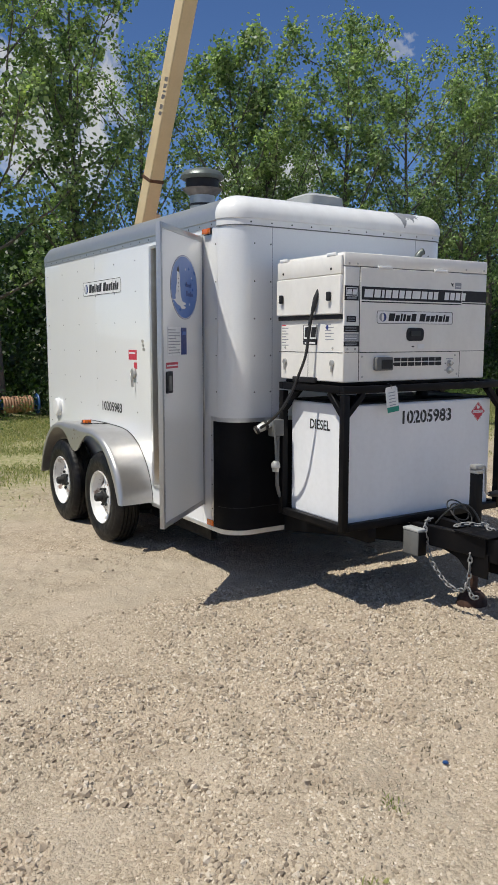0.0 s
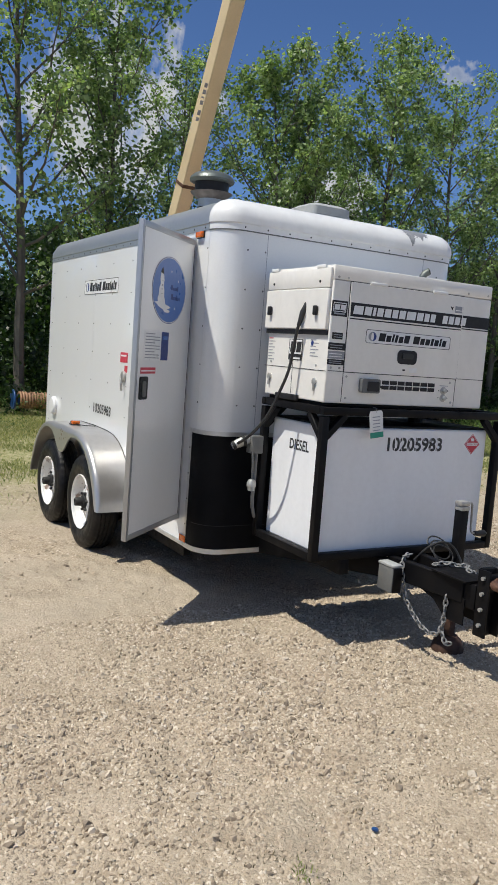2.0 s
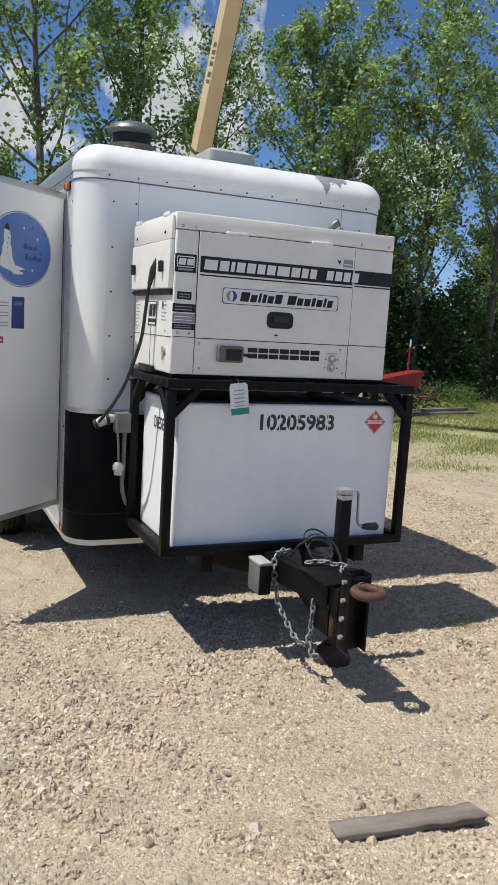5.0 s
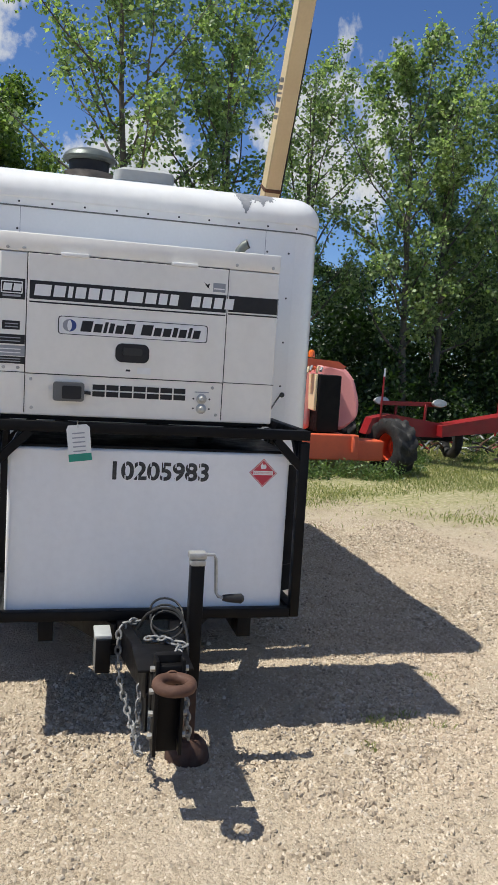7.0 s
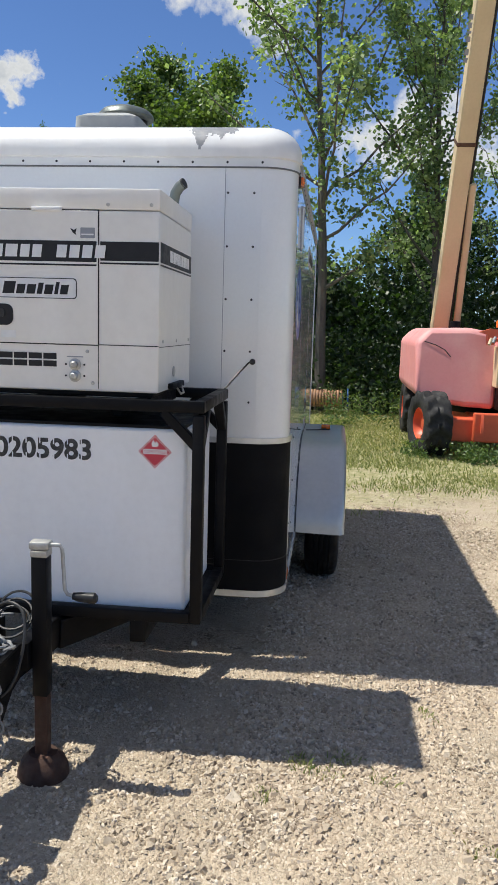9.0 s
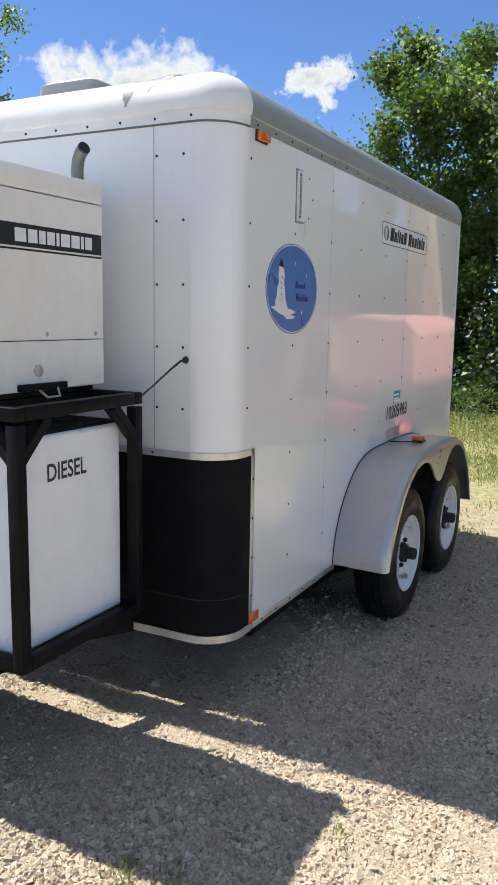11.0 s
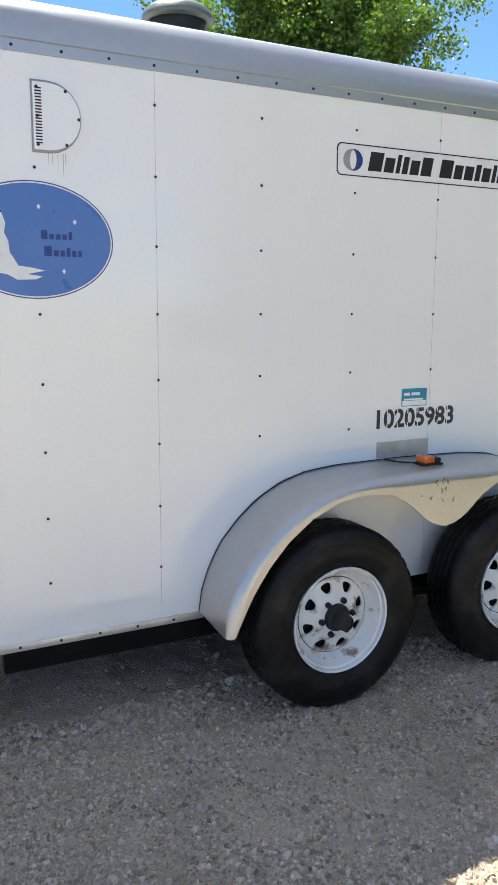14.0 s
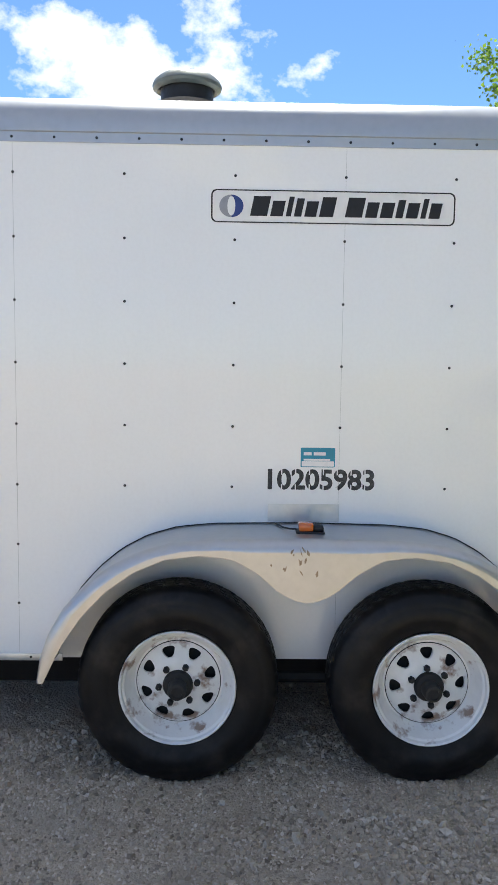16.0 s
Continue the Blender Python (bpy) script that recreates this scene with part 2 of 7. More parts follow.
def gravel_material():
    m = bpy.data.materials.new("gravel_and_grass_ground")
    m.use_nodes = True
    nt = m.node_tree
    b = nt.nodes["Principled BSDF"]
    co = nt.nodes.new("ShaderNodeTexCoord").outputs["Object"]

    def vor(scale):
        v = nt.nodes.new("ShaderNodeTexVoronoi")
        v.inputs["Scale"].default_value = scale
        nt.links.new(co, v.inputs["Vector"])
        return v
    v1, v2 = vor(70), vor(190)
    bw = nt.nodes.new("ShaderNodeSeparateColor")
    nt.links.new(v1.outputs["Color"], bw.inputs[0])
    c1 = ramp(nt, bw.outputs[0], [(0.0, (0.150, 0.113, 0.075)), (0.3, (0.329, 0.259, 0.179)), (0.8, (0.479, 0.395, 0.287)), (1.0, (0.620, 0.531, 0.414))])
    bw2 = nt.nodes.new("ShaderNodeSeparateColor")
    nt.links.new(v2.outputs["Color"], bw2.inputs[0])
    c2 = ramp(nt, bw2.outputs[1], [(0.0, (0.226, 0.174, 0.117)), (0.3, (0.395, 0.315, 0.221)), (1.0, (0.564, 0.470, 0.352))])
    c = mixed(nt, ramp(nt, noise_of(nt, 9, 3), [(0.40, (0, 0, 0)), (0.55, (1, 1, 1))]), c1, c2)
    # packed fine dirt and damp-looking patches
    c = mixed(nt, ramp(nt, noise_of(nt, 1.3, 6, 0.65), [(0.42, (0, 0, 0)), (0.60, (0.6,) * 3)]), c, (0.526, 0.437, 0.334))
    c = mixed(nt, ramp(nt, noise_of(nt, 3.1, 6, 0.7), [(0.53, (0, 0, 0)), (0.68, (0.55,) * 3)]), c, (0.254, 0.197, 0.132))
    c = mixed(nt, ramp(nt, noise_of(nt, 0.8, 4, 0.6), [(0.42, (0, 0, 0)), (0.6, (0.45,) * 3)]), c, (0.404, 0.348, 0.268))
    # grass beyond the lot
    sep = nt.nodes.new("ShaderNodeSeparateXYZ")
    nt.links.new(co, sep.inputs[0])
    add = nt.nodes.new("ShaderNodeMath")
    add.operation = "MULTIPLY_ADD"
    nt.links.new(noise_of(nt, 0.9, 6, 0.65), add.inputs[0])
    add.inputs[1].default_value = 6.0
    nt.links.new(sep.outputs[1], add.inputs[2])
    div = nt.nodes.new("ShaderNodeMath")
    div.operation = "DIVIDE"
    nt.links.new(add.outputs[0], div.inputs[0])
    div.inputs[1].default_value = 13.0
    mask = ramp(nt, div.outputs[0], [(0.44, (0, 0, 0)), (0.66, (1, 1, 1))])
    gc = ramp(nt, noise_of(nt, 14, 5, 0.7), [(0.3, (0.14, 0.165, 0.055)), (0.47, (0.29, 0.285, 0.115)), (0.62, (0.48, 0.42, 0.27))])
    c = mixed(nt, mask, c, gc)
    nt.links.new(c, b.inputs["Base Color"])
    b.inputs["Roughness"].default_value = 0.92
    b1, b2 = nt.nodes.new("ShaderNodeBump"), nt.nodes.new("ShaderNodeBump")
    for bp, src, st, d in ((b1, v1.outputs["Distance"], 0.9, 0.007), (b2, v2.outputs["Distance"], 0.9, 0.004)):
        bp.inputs["Strength"].default_value, bp.inputs["Distance"].default_value, bp.invert = st, d, True
        nt.links.new(src, bp.inputs["Height"])
    nt.links.new(b1.outputs[0], b2.inputs["Normal"])
    nt.links.new(b2.outputs[0], b.inputs["Normal"])
    return m


def stone_material():
    m = bpy.data.materials.new("loose_limestone")
    m.use_nodes = True
    nt = m.node_tree
    b = nt.nodes["Principled BSDF"]
    g = nt.nodes.new("ShaderNodeNewGeometry")
    c = ramp(nt, g.outputs["Random Per Island"], [(0.0, (0.150, 0.117, 0.085)), (0.18, (0.338, 0.277, 0.202)), (0.75, (0.508, 0.428, 0.324)), (1.0, (0.72, 0.64, 0.53))])
    c = mixed(nt, ramp(nt, noise_of(nt, 120, 3), [(0.4, (0, 0, 0)), (0.7, (0.4,) * 3)]), c, (0.282, 0.226, 0.160))
    c = mixed(nt, ramp(nt, noise_of(nt, 3.1, 6, 0.7), [(0.50, (0, 0, 0)), (0.66, (0.5,) * 3)]), c, (0.310, 0.244, 0.174))
    c = mixed(nt, ramp(nt, noise_of(nt, 0.9, 4, 0.6), [(0.40, (0, 0, 0)), (0.62, (0.4,) * 3)]), c, (0.517, 0.414, 0.310))
    nt.links.new(c, b.inputs["Base Color"])
    b.inputs["Roughness"].default_value = 0.9
    return m


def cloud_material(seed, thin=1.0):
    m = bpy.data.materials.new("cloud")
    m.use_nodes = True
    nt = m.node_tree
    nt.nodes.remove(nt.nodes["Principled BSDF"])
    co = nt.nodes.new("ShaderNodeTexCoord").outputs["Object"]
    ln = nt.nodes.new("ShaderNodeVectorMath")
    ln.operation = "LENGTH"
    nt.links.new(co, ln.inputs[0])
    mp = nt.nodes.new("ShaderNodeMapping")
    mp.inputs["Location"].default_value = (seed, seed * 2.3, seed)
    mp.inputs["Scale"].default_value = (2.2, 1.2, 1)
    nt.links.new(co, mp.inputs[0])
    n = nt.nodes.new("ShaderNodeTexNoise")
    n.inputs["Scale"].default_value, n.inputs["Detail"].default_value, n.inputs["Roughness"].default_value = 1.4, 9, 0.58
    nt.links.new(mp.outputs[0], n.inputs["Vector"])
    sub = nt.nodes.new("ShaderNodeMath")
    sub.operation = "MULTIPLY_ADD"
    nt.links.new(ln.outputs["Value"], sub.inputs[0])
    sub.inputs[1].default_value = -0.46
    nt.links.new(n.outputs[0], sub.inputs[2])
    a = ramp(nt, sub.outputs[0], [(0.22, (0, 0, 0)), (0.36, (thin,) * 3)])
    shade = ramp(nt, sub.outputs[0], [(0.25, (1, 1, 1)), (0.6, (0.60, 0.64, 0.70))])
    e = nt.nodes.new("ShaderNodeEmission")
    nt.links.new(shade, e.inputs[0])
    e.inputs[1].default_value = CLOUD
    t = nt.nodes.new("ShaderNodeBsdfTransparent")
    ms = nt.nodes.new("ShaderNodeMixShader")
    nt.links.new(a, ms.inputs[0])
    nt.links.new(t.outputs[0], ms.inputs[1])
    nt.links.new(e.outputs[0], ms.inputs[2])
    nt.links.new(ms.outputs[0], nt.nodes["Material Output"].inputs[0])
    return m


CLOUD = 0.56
GROUND, STONE = gravel_material(), stone_material()


# ---- mesh helpers ----
def world_of(ob):
    if ob.parent is None:
        return ob.matrix_basis.copy()
    return world_of(ob.parent) @ ob.matrix_parent_inverse @ ob.matrix_basis


def mesh_of(name, bm, material, smooth=True):
    me = bpy.data.meshes.new(name)
    bmesh.ops.recalc_face_normals(bm, faces=bm.faces)
    bm.to_mesh(me)
    bm.free()
    if material:
        me.materials.append(material)
    if smooth:
        me.set_sharp_from_angle(angle=radians(38))
        # large plates stay flat, so that rounded edges do not bend their shading
        me.polygons.foreach_set("use_smooth", [p.area < 0.12 for p in me.polygons])
    return me


def piece(name, me, parent, m=None, label=""):
    """One mesh object under a thing or a part, at the world pose m."""
    ob = new(name, me)
    if parent is not None:
        ob.parent = parent
        ob.matrix_parent_inverse = world_of(parent).inverted()
    ob.matrix_basis = m if m is not None else Matrix()
    return tagged(ob, label=label)


def part(name, bm, material, parent, label="", smooth=True):
    return piece(name, mesh_of(name, bm, material, smooth), parent, None, label)


def thing(name, place, label, category, group="", kind=""):
    ob = new(name)
    ob.empty_display_size = 0.1
    ob.matrix_basis = Matrix.Translation(place)
    return tagged(ob, label, category, group, kind)


def box(bm, x0, x1, y0, y1, z0, z1, bev=0.0, m=None, seg=2):
    vs = [bm.verts.new((x, y, z)) for x in (x0, x1) for y in (y0, y1) for z in (z0, z1)]
    fs = [bm.faces.new([vs[i] for i in f]) for f in ((0, 1, 3, 2), (4, 6, 7, 5), (0, 4, 5, 1), (2, 3, 7, 6), (0, 2, 6, 4), (1, 5, 7, 3))]
    if m is not None:
        bmesh.ops.transform(bm, matrix=m, verts=vs)
    if bev:
        edges = list({e for f in fs for e in f.edges})
        bmesh.ops.bevel(bm, geom=edges, offset=bev, segments=seg, profile=0.5, affect="EDGES")
    return bm


def new_box(*a, **k):
    return box(bmesh.new(), *a, **k)


def beam(bm, a, b, w, h, bev=0.004):
    """A box bar from a to b, w wide and h high."""
    a, b = Vector(a), Vector(b)
    d = b - a
    q = d.to_track_quat("Y", "Z").to_matrix().to_4x4()
    return box(bm, -w / 2, w / 2, 0, d.length, -h / 2, h / 2, bev, Matrix.Translation(a) @ q, 1)


def tube(bm, pts, r, n=10, ends=True, closed=False):
    """A round bar along the points; r a radius or one for each point."""
    pts = [Vector(p) for p in pts]
    rs = r if isinstance(r, (list, tuple)) else [r] * len(pts)
    rings, side = [], None
    for i, p in enumerate(pts):
        if closed:
            d = pts[(i + 1) % len(pts)] - pts[i - 1]
        else:
            d = pts[min(i + 1, len(pts) - 1)] - pts[max(i - 1, 0)]
        d.normalize()
        if side is None:
            side = d.orthogonal().normalized()
        side = (side - d * side.dot(d))
        side = side.normalized() if side.length > 1e-6 else d.orthogonal().normalized()
        up = d.cross(side)
        rings.append([bm.verts.new(p + (side * math.cos(6.2832 * k / n) + up * math.sin(6.2832 * k / n)) * rs[i]) for k in range(n)])
    pairs = list(zip(rings, rings[1:])) + ([(rings[-1], rings[0])] if closed else [])
    for a, b in pairs:
        for k in range(n):
            bm.faces.new((a[k], a[(k + 1) % n], b[(k + 1) % n], b[k]))
    if ends and not closed:
        bm.faces.new(rings[0][::-1])
        bm.faces.new(rings[-1])
    return bm


def eased(pts, n=6):
    """A smooth line through the points."""
    p = [Vector(q) for q in pts]
    p = [p[0] * 2 - p[1]] + p + [p[-1] * 2 - p[-2]]
    out = []
    for a, b, c, d in zip(p, p[1:], p[2:], p[3:]):
        for k in range(n):
            t = k / n
            out.append(0.5 * (2 * b + (c - a) * t + (2 * a - 5 * b + 4 * c - d) * t * t + (3 * b - a - 3 * c + d) * t ** 3))
    return out + [p[-2]]


def lathe(bm, profile, n=32, m=None, caps=False):
    """Turns the profile of (radius, height) about z."""
    rings = [[bm.verts.new((r * math.cos(6.283185 * k / n), r * math.sin(6.283185 * k / n), h)) for k in range(n)] for r, h in profile]
    for a, b in zip(rings, rings[1:]):
        for k in range(n):
            bm.faces.new((a[k], a[(k + 1) % n], b[(k + 1) % n], b[k]))
    if caps:
        bm.faces.new(rings[0][::-1])
        bm.faces.new(rings[-1])
    if m is not None:
        bmesh.ops.transform(bm, matrix=m, verts=[v for r in rings for v in r])
    return bm


def prism(bm, poly, depth, m, bev=0.0):
    """The outline poly (x, y), thickened from 0 to depth along z, then moved by m."""
    lo = [bm.verts.new((x, y, 0)) for x, y in poly]
    hi = [bm.verts.new((x, y, depth)) for x, y in poly]
    fs = [bm.faces.new(lo[::-1]), bm.faces.new(hi)]
    for i in range(len(poly)):
        j = (i + 1) % len(poly)
        fs.append(bm.faces.new((lo[i], lo[j], hi[j], hi[i])))
    bmesh.ops.transform(bm, matrix=m, verts=lo + hi)
    return bm


def plane_pose(origin, right, up):
    """A pose whose x runs along right and whose y runs along up; z points out of the surface."""
    r, u = Vector(right).normalized(), Vector(up).normalized()
    m = Matrix((r, u, r.cross(u))).transposed().to_4x4()
    return Matrix.Translation(origin) @ m


def rounded(w, h, r, n=5):
    """A rectangle's outline with round corners, about its centre."""
    out = []
    for cx, cy, a0 in ((w / 2 - r, h / 2 - r, 0), (-w / 2 + r, h / 2 - r, 90), (-w / 2 + r, -h / 2 + r, 180), (w / 2 - r, -h / 2 + r, 270)):
        out += [(cx + r * math.cos(radians(a0 + 90 * k / n)), cy + r * math.sin(radians(a0 + 90 * k / n))) for k in range(n + 1)]
    return out


def ellipse(a, b, n=48):
    return [(a * math.cos(6.283185 * k / n), b * math.sin(6.283185 * k / n)) for k in range(n)]


def at2(m, x, y, z=0.0):
    return m @ Matrix.Translation((x, y, z))


def lettering(text, width, height, m, material, parent, name="lettering", bold=0.012, label=""):
    """Built-in font letters laid on a surface: lower left corner at m's origin."""
    cu = bpy.data.curves.new(name, "FONT")
    cu.body, cu.size, cu.offset, cu.extrude, cu.resolution_u = text, 1.0, bold, 0.0, 4
    tmp = new(name, cu)
    bpy.context.view_layer.update()
    me = bpy.data.meshes.new_from_object(tmp.evaluated_get(bpy.context.evaluated_depsgraph_get()))
    bpy.data.objects.remove(tmp)
    co = np.empty(len(me.vertices) * 3)
    me.vertices.foreach_get("co", co)
    co = co.reshape(-1, 3)
    lo, hi = co.min(0), co.max(0)
    co[:, 0] = (co[:, 0] - lo[0]) / (hi[0] - lo[0]) * width
    co[:, 1] = (co[:, 1] - lo[1]) / (hi[1] - lo[1]) * height
    me.vertices.foreach_set("co", co.ravel())
    me.materials.clear()
    me.materials.append(material)
    return piece(name, me, parent, m, label)


def word_bars(parent, m, widths, height, gap, material, slant=0.2, name="logo_bar", heights=None, space=None):
    """Plain slanted blocks in the place of a maker's name."""
    x = 0.0
    for i, w in enumerate(widths):
        if w < 0:
            x += -w
            continue
        h = height * (heights[i] if heights else 1)
        poly = [(x, 0), (x + w, 0), (x + w + slant * h, h), (x + slant * h, h)]
        part(name, prism(bmesh.new(), poly, 0.0008, m), material, parent, smooth=False)
        x += w + gap
    return x


# ---- ground, sky and distance ----
def swells(seed, length, count=14):
    """Random plane waves about one wavelength, summed to a rough field of about -1 to 1."""
    rng = np.random.default_rng(seed)
    a = rng.uniform(0, 2 * np.pi, count)
    k = 2 * np.pi / (length * rng.uniform(0.65, 1.5, count))
    kx, ky, ph = k * np.cos(a), k * np.sin(a), rng.uniform(0, 2 * np.pi, count)

    def field(x, y):
        out = np.zeros_like(x)
        for u, v, p in zip(kx, ky, ph):
            out += np.sin(u * x + v * y + p)
        return out / math.sqrt(count)
    return field


BROAD, MIDDLE, SMALL, LUMPS = swells(1, 1.3), swells(2, 0.42), swells(3, 0.17), swells(4, 0.08)
COARSE, FINE_COARSE = swells(5, 1.5), swells(6, 0.38)


def coarse(x, y):
    """Where the loose stone lies thick (above 0) and where packed fines show."""
    return 0.75 * COARSE(x, y) + 0.55 * FINE_COARSE(x, y)


def relief(x, y):
    """Height of the worn gravel: shallow swells, scuffs and lumps, dying out past the lot's middle."""
    edge = np.clip((4.7 - np.abs(x - 0.2)) / 0.8, 0, 1) * np.clip((y + 4.2) / 0.5, 0, 1) * np.clip((4.9 - y) / 0.8, 0, 1)
    rough = 0.45 + 0.55 * np.clip(0.5 + coarse(x, y), 0, 1)
    rut = 0.013 * np.clip((x - 0.75) / 0.35, 0, 1) * np.clip((3.6 - x) / 1.2, 0, 1) * np.clip((y - 0.4) / 0.8, 0, 1)
    h = 0.005 * BROAD(x, y) + 0.0045 * MIDDLE(x, y) + rough * (0.0048 * SMALL(x, y) + 0.0032 * LUMPS(x, y))
    return edge * (np.clip(h, -0.016, 0.014) - 0.004 - rut)


def ground():
    """One sheet to the horizon, its mesh fine where the camera passes."""
    def lines(lo, hi, step):
        far = np.array([7.0, 11.0, 18.0, 35.0, 80.0, 180.0, 450.0])
        return np.concatenate([(lo - (far - 6.0))[::-1], np.arange(lo, hi, step), hi + (far - 6.0)])
    gx, gy = lines(-4.5, 4.9, 0.022), lines(-4.2, 4.9, 0.022)
    x, y = (q.ravel() for q in np.meshgrid(gx, gy))
    nx, ny = len(gx), len(gy)
    i = (np.arange(nx - 1)[None] + nx * np.arange(ny - 1)[:, None]).ravel()
    quads = np.stack([i, i + 1, i + nx + 1, i + nx], 1).ravel().astype(np.int32)
    me = bpy.data.meshes.new("ground")
    me.vertices.add(nx * ny)
    me.vertices.foreach_set("co", np.stack([x, y, relief(x, y)], 1).ravel())
    me.loops.add(len(quads))
    me.loops.foreach_set("vertex_index", quads)
    me.polygons.add(len(i))
    me.polygons.foreach_set("loop_start", np.arange(0, len(quads), 4, dtype=np.int32))
    me.polygons.foreach_set("loop_total", np.full(len(i), 4, dtype=np.int32))
    me.polygons.foreach_set("use_smooth", np.ones(len(i), dtype=bool))
    me.update(calc_edges=True)
    me.materials.append(GROUND)
    tagged(piece("ground", me, None), "pale crushed limestone gravel lot with grass beyond", "ground", kind="structure")


def cloud(yaw0, yaw1, el0, el1, seed, thin=1.0):
    d = 1600.0
    yaw, el = radians((yaw0 + yaw1) / 2), radians((el0 + el1) / 2)
    c = Vector((-math.sin(yaw) * math.cos(el), math.cos(yaw) * math.cos(el), math.sin(el))) * d
    w, h = d * radians(abs(yaw1 - yaw0)) / 2 * 1.3, d * radians(el1 - el0) / 2 * 1.5
    bm = bmesh.new()
    bmesh.ops.create_grid(bm, x_segments=4, y_segments=4, size=1)
    ob = part("backdrop_cloud", bm, cloud_material(seed, thin), None)
    ob.matrix_basis = look(c, (0, 0, 1.5)) @ Matrix.Diagonal((w, h, 1, 1))
    tagged(ob, "white glowing cloud sheet in a blue sky, some added unseen as fill light", "cloud", kind="structure")


ground()
for a in ((28.5, 42, 11, 18, 1.0), (20, 26.5, 14, 17, 2.7), (86, 107, 15.5, 23.5, 4.1), (1, 15, 18.5, 26, 5.2),
          (-26, -12, 8, 21, 6.6), (-44, -40.5, 18.0, 19.8, 7.9, 0.45), (-12, 2, 9, 16, 9.4), (-38, -29, 8, 14, 3.3)):
    cloud(*a)
# out-of-view clouds round the rest of the sky, adding to the fill
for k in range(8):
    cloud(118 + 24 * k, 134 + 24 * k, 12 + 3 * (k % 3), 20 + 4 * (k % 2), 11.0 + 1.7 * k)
# unseen glowing clouds overhead, added as fill for the shaded sides, clear of the sun
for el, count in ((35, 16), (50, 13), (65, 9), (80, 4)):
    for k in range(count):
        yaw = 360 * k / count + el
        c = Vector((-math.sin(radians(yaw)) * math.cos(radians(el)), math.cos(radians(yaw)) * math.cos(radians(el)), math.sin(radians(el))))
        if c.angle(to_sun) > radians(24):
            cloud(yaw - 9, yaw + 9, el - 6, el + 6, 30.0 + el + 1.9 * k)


# ---- trees ----
def leaf_mesh(name, pts, size, material, rng, droop=0.35, slim=0.8):
    """Many small folded leaves at the points."""
    n = len(pts)
    pts = np.asarray(pts)
    a = rng.uniform(0, 2 * np.pi, n)
    t = rng.normal(-droop, 0.55, n)
    ax = np.stack([np.cos(a) * np.cos(t), np.sin(a) * np.cos(t), np.sin(t)], 1)
    s = np.cross(ax, rng.normal(size=(n, 3)))
    s /= np.linalg.norm(s, axis=1)[:, None] + 1e-9
    L = size * rng.uniform(0.6, 1.3, n)[:, None]
    nrm = np.cross(ax, s)
    v = np.empty((n, 4, 3))
    v[:, 0] = pts
    v[:, 1] = pts + ax * L * 0.45 + s * L * 0.5 * slim + nrm * L * 0.12
    v[:, 2] = pts + ax * L
    v[:, 3] = pts + ax * L * 0.45 - s * L * 0.5 * slim + nrm * L * 0.12
    me = bpy.data.meshes.new(name)
    me.vertices.add(n * 4)
    me.vertices.foreach_set("co", v.ravel())
    me.loops.add(n * 4)
    me.loops.foreach_set("vertex_index", np.arange(n * 4, dtype=np.int32))
    me.polygons.add(n)
    me.polygons.foreach_set("loop_start", np.arange(0, n * 4, 4, dtype=np.int32))
    me.polygons.foreach_set("loop_total", np.full(n, 4, dtype=np.int32))
    me.update(calc_edges=True)
    me.materials.append(material)
    return me


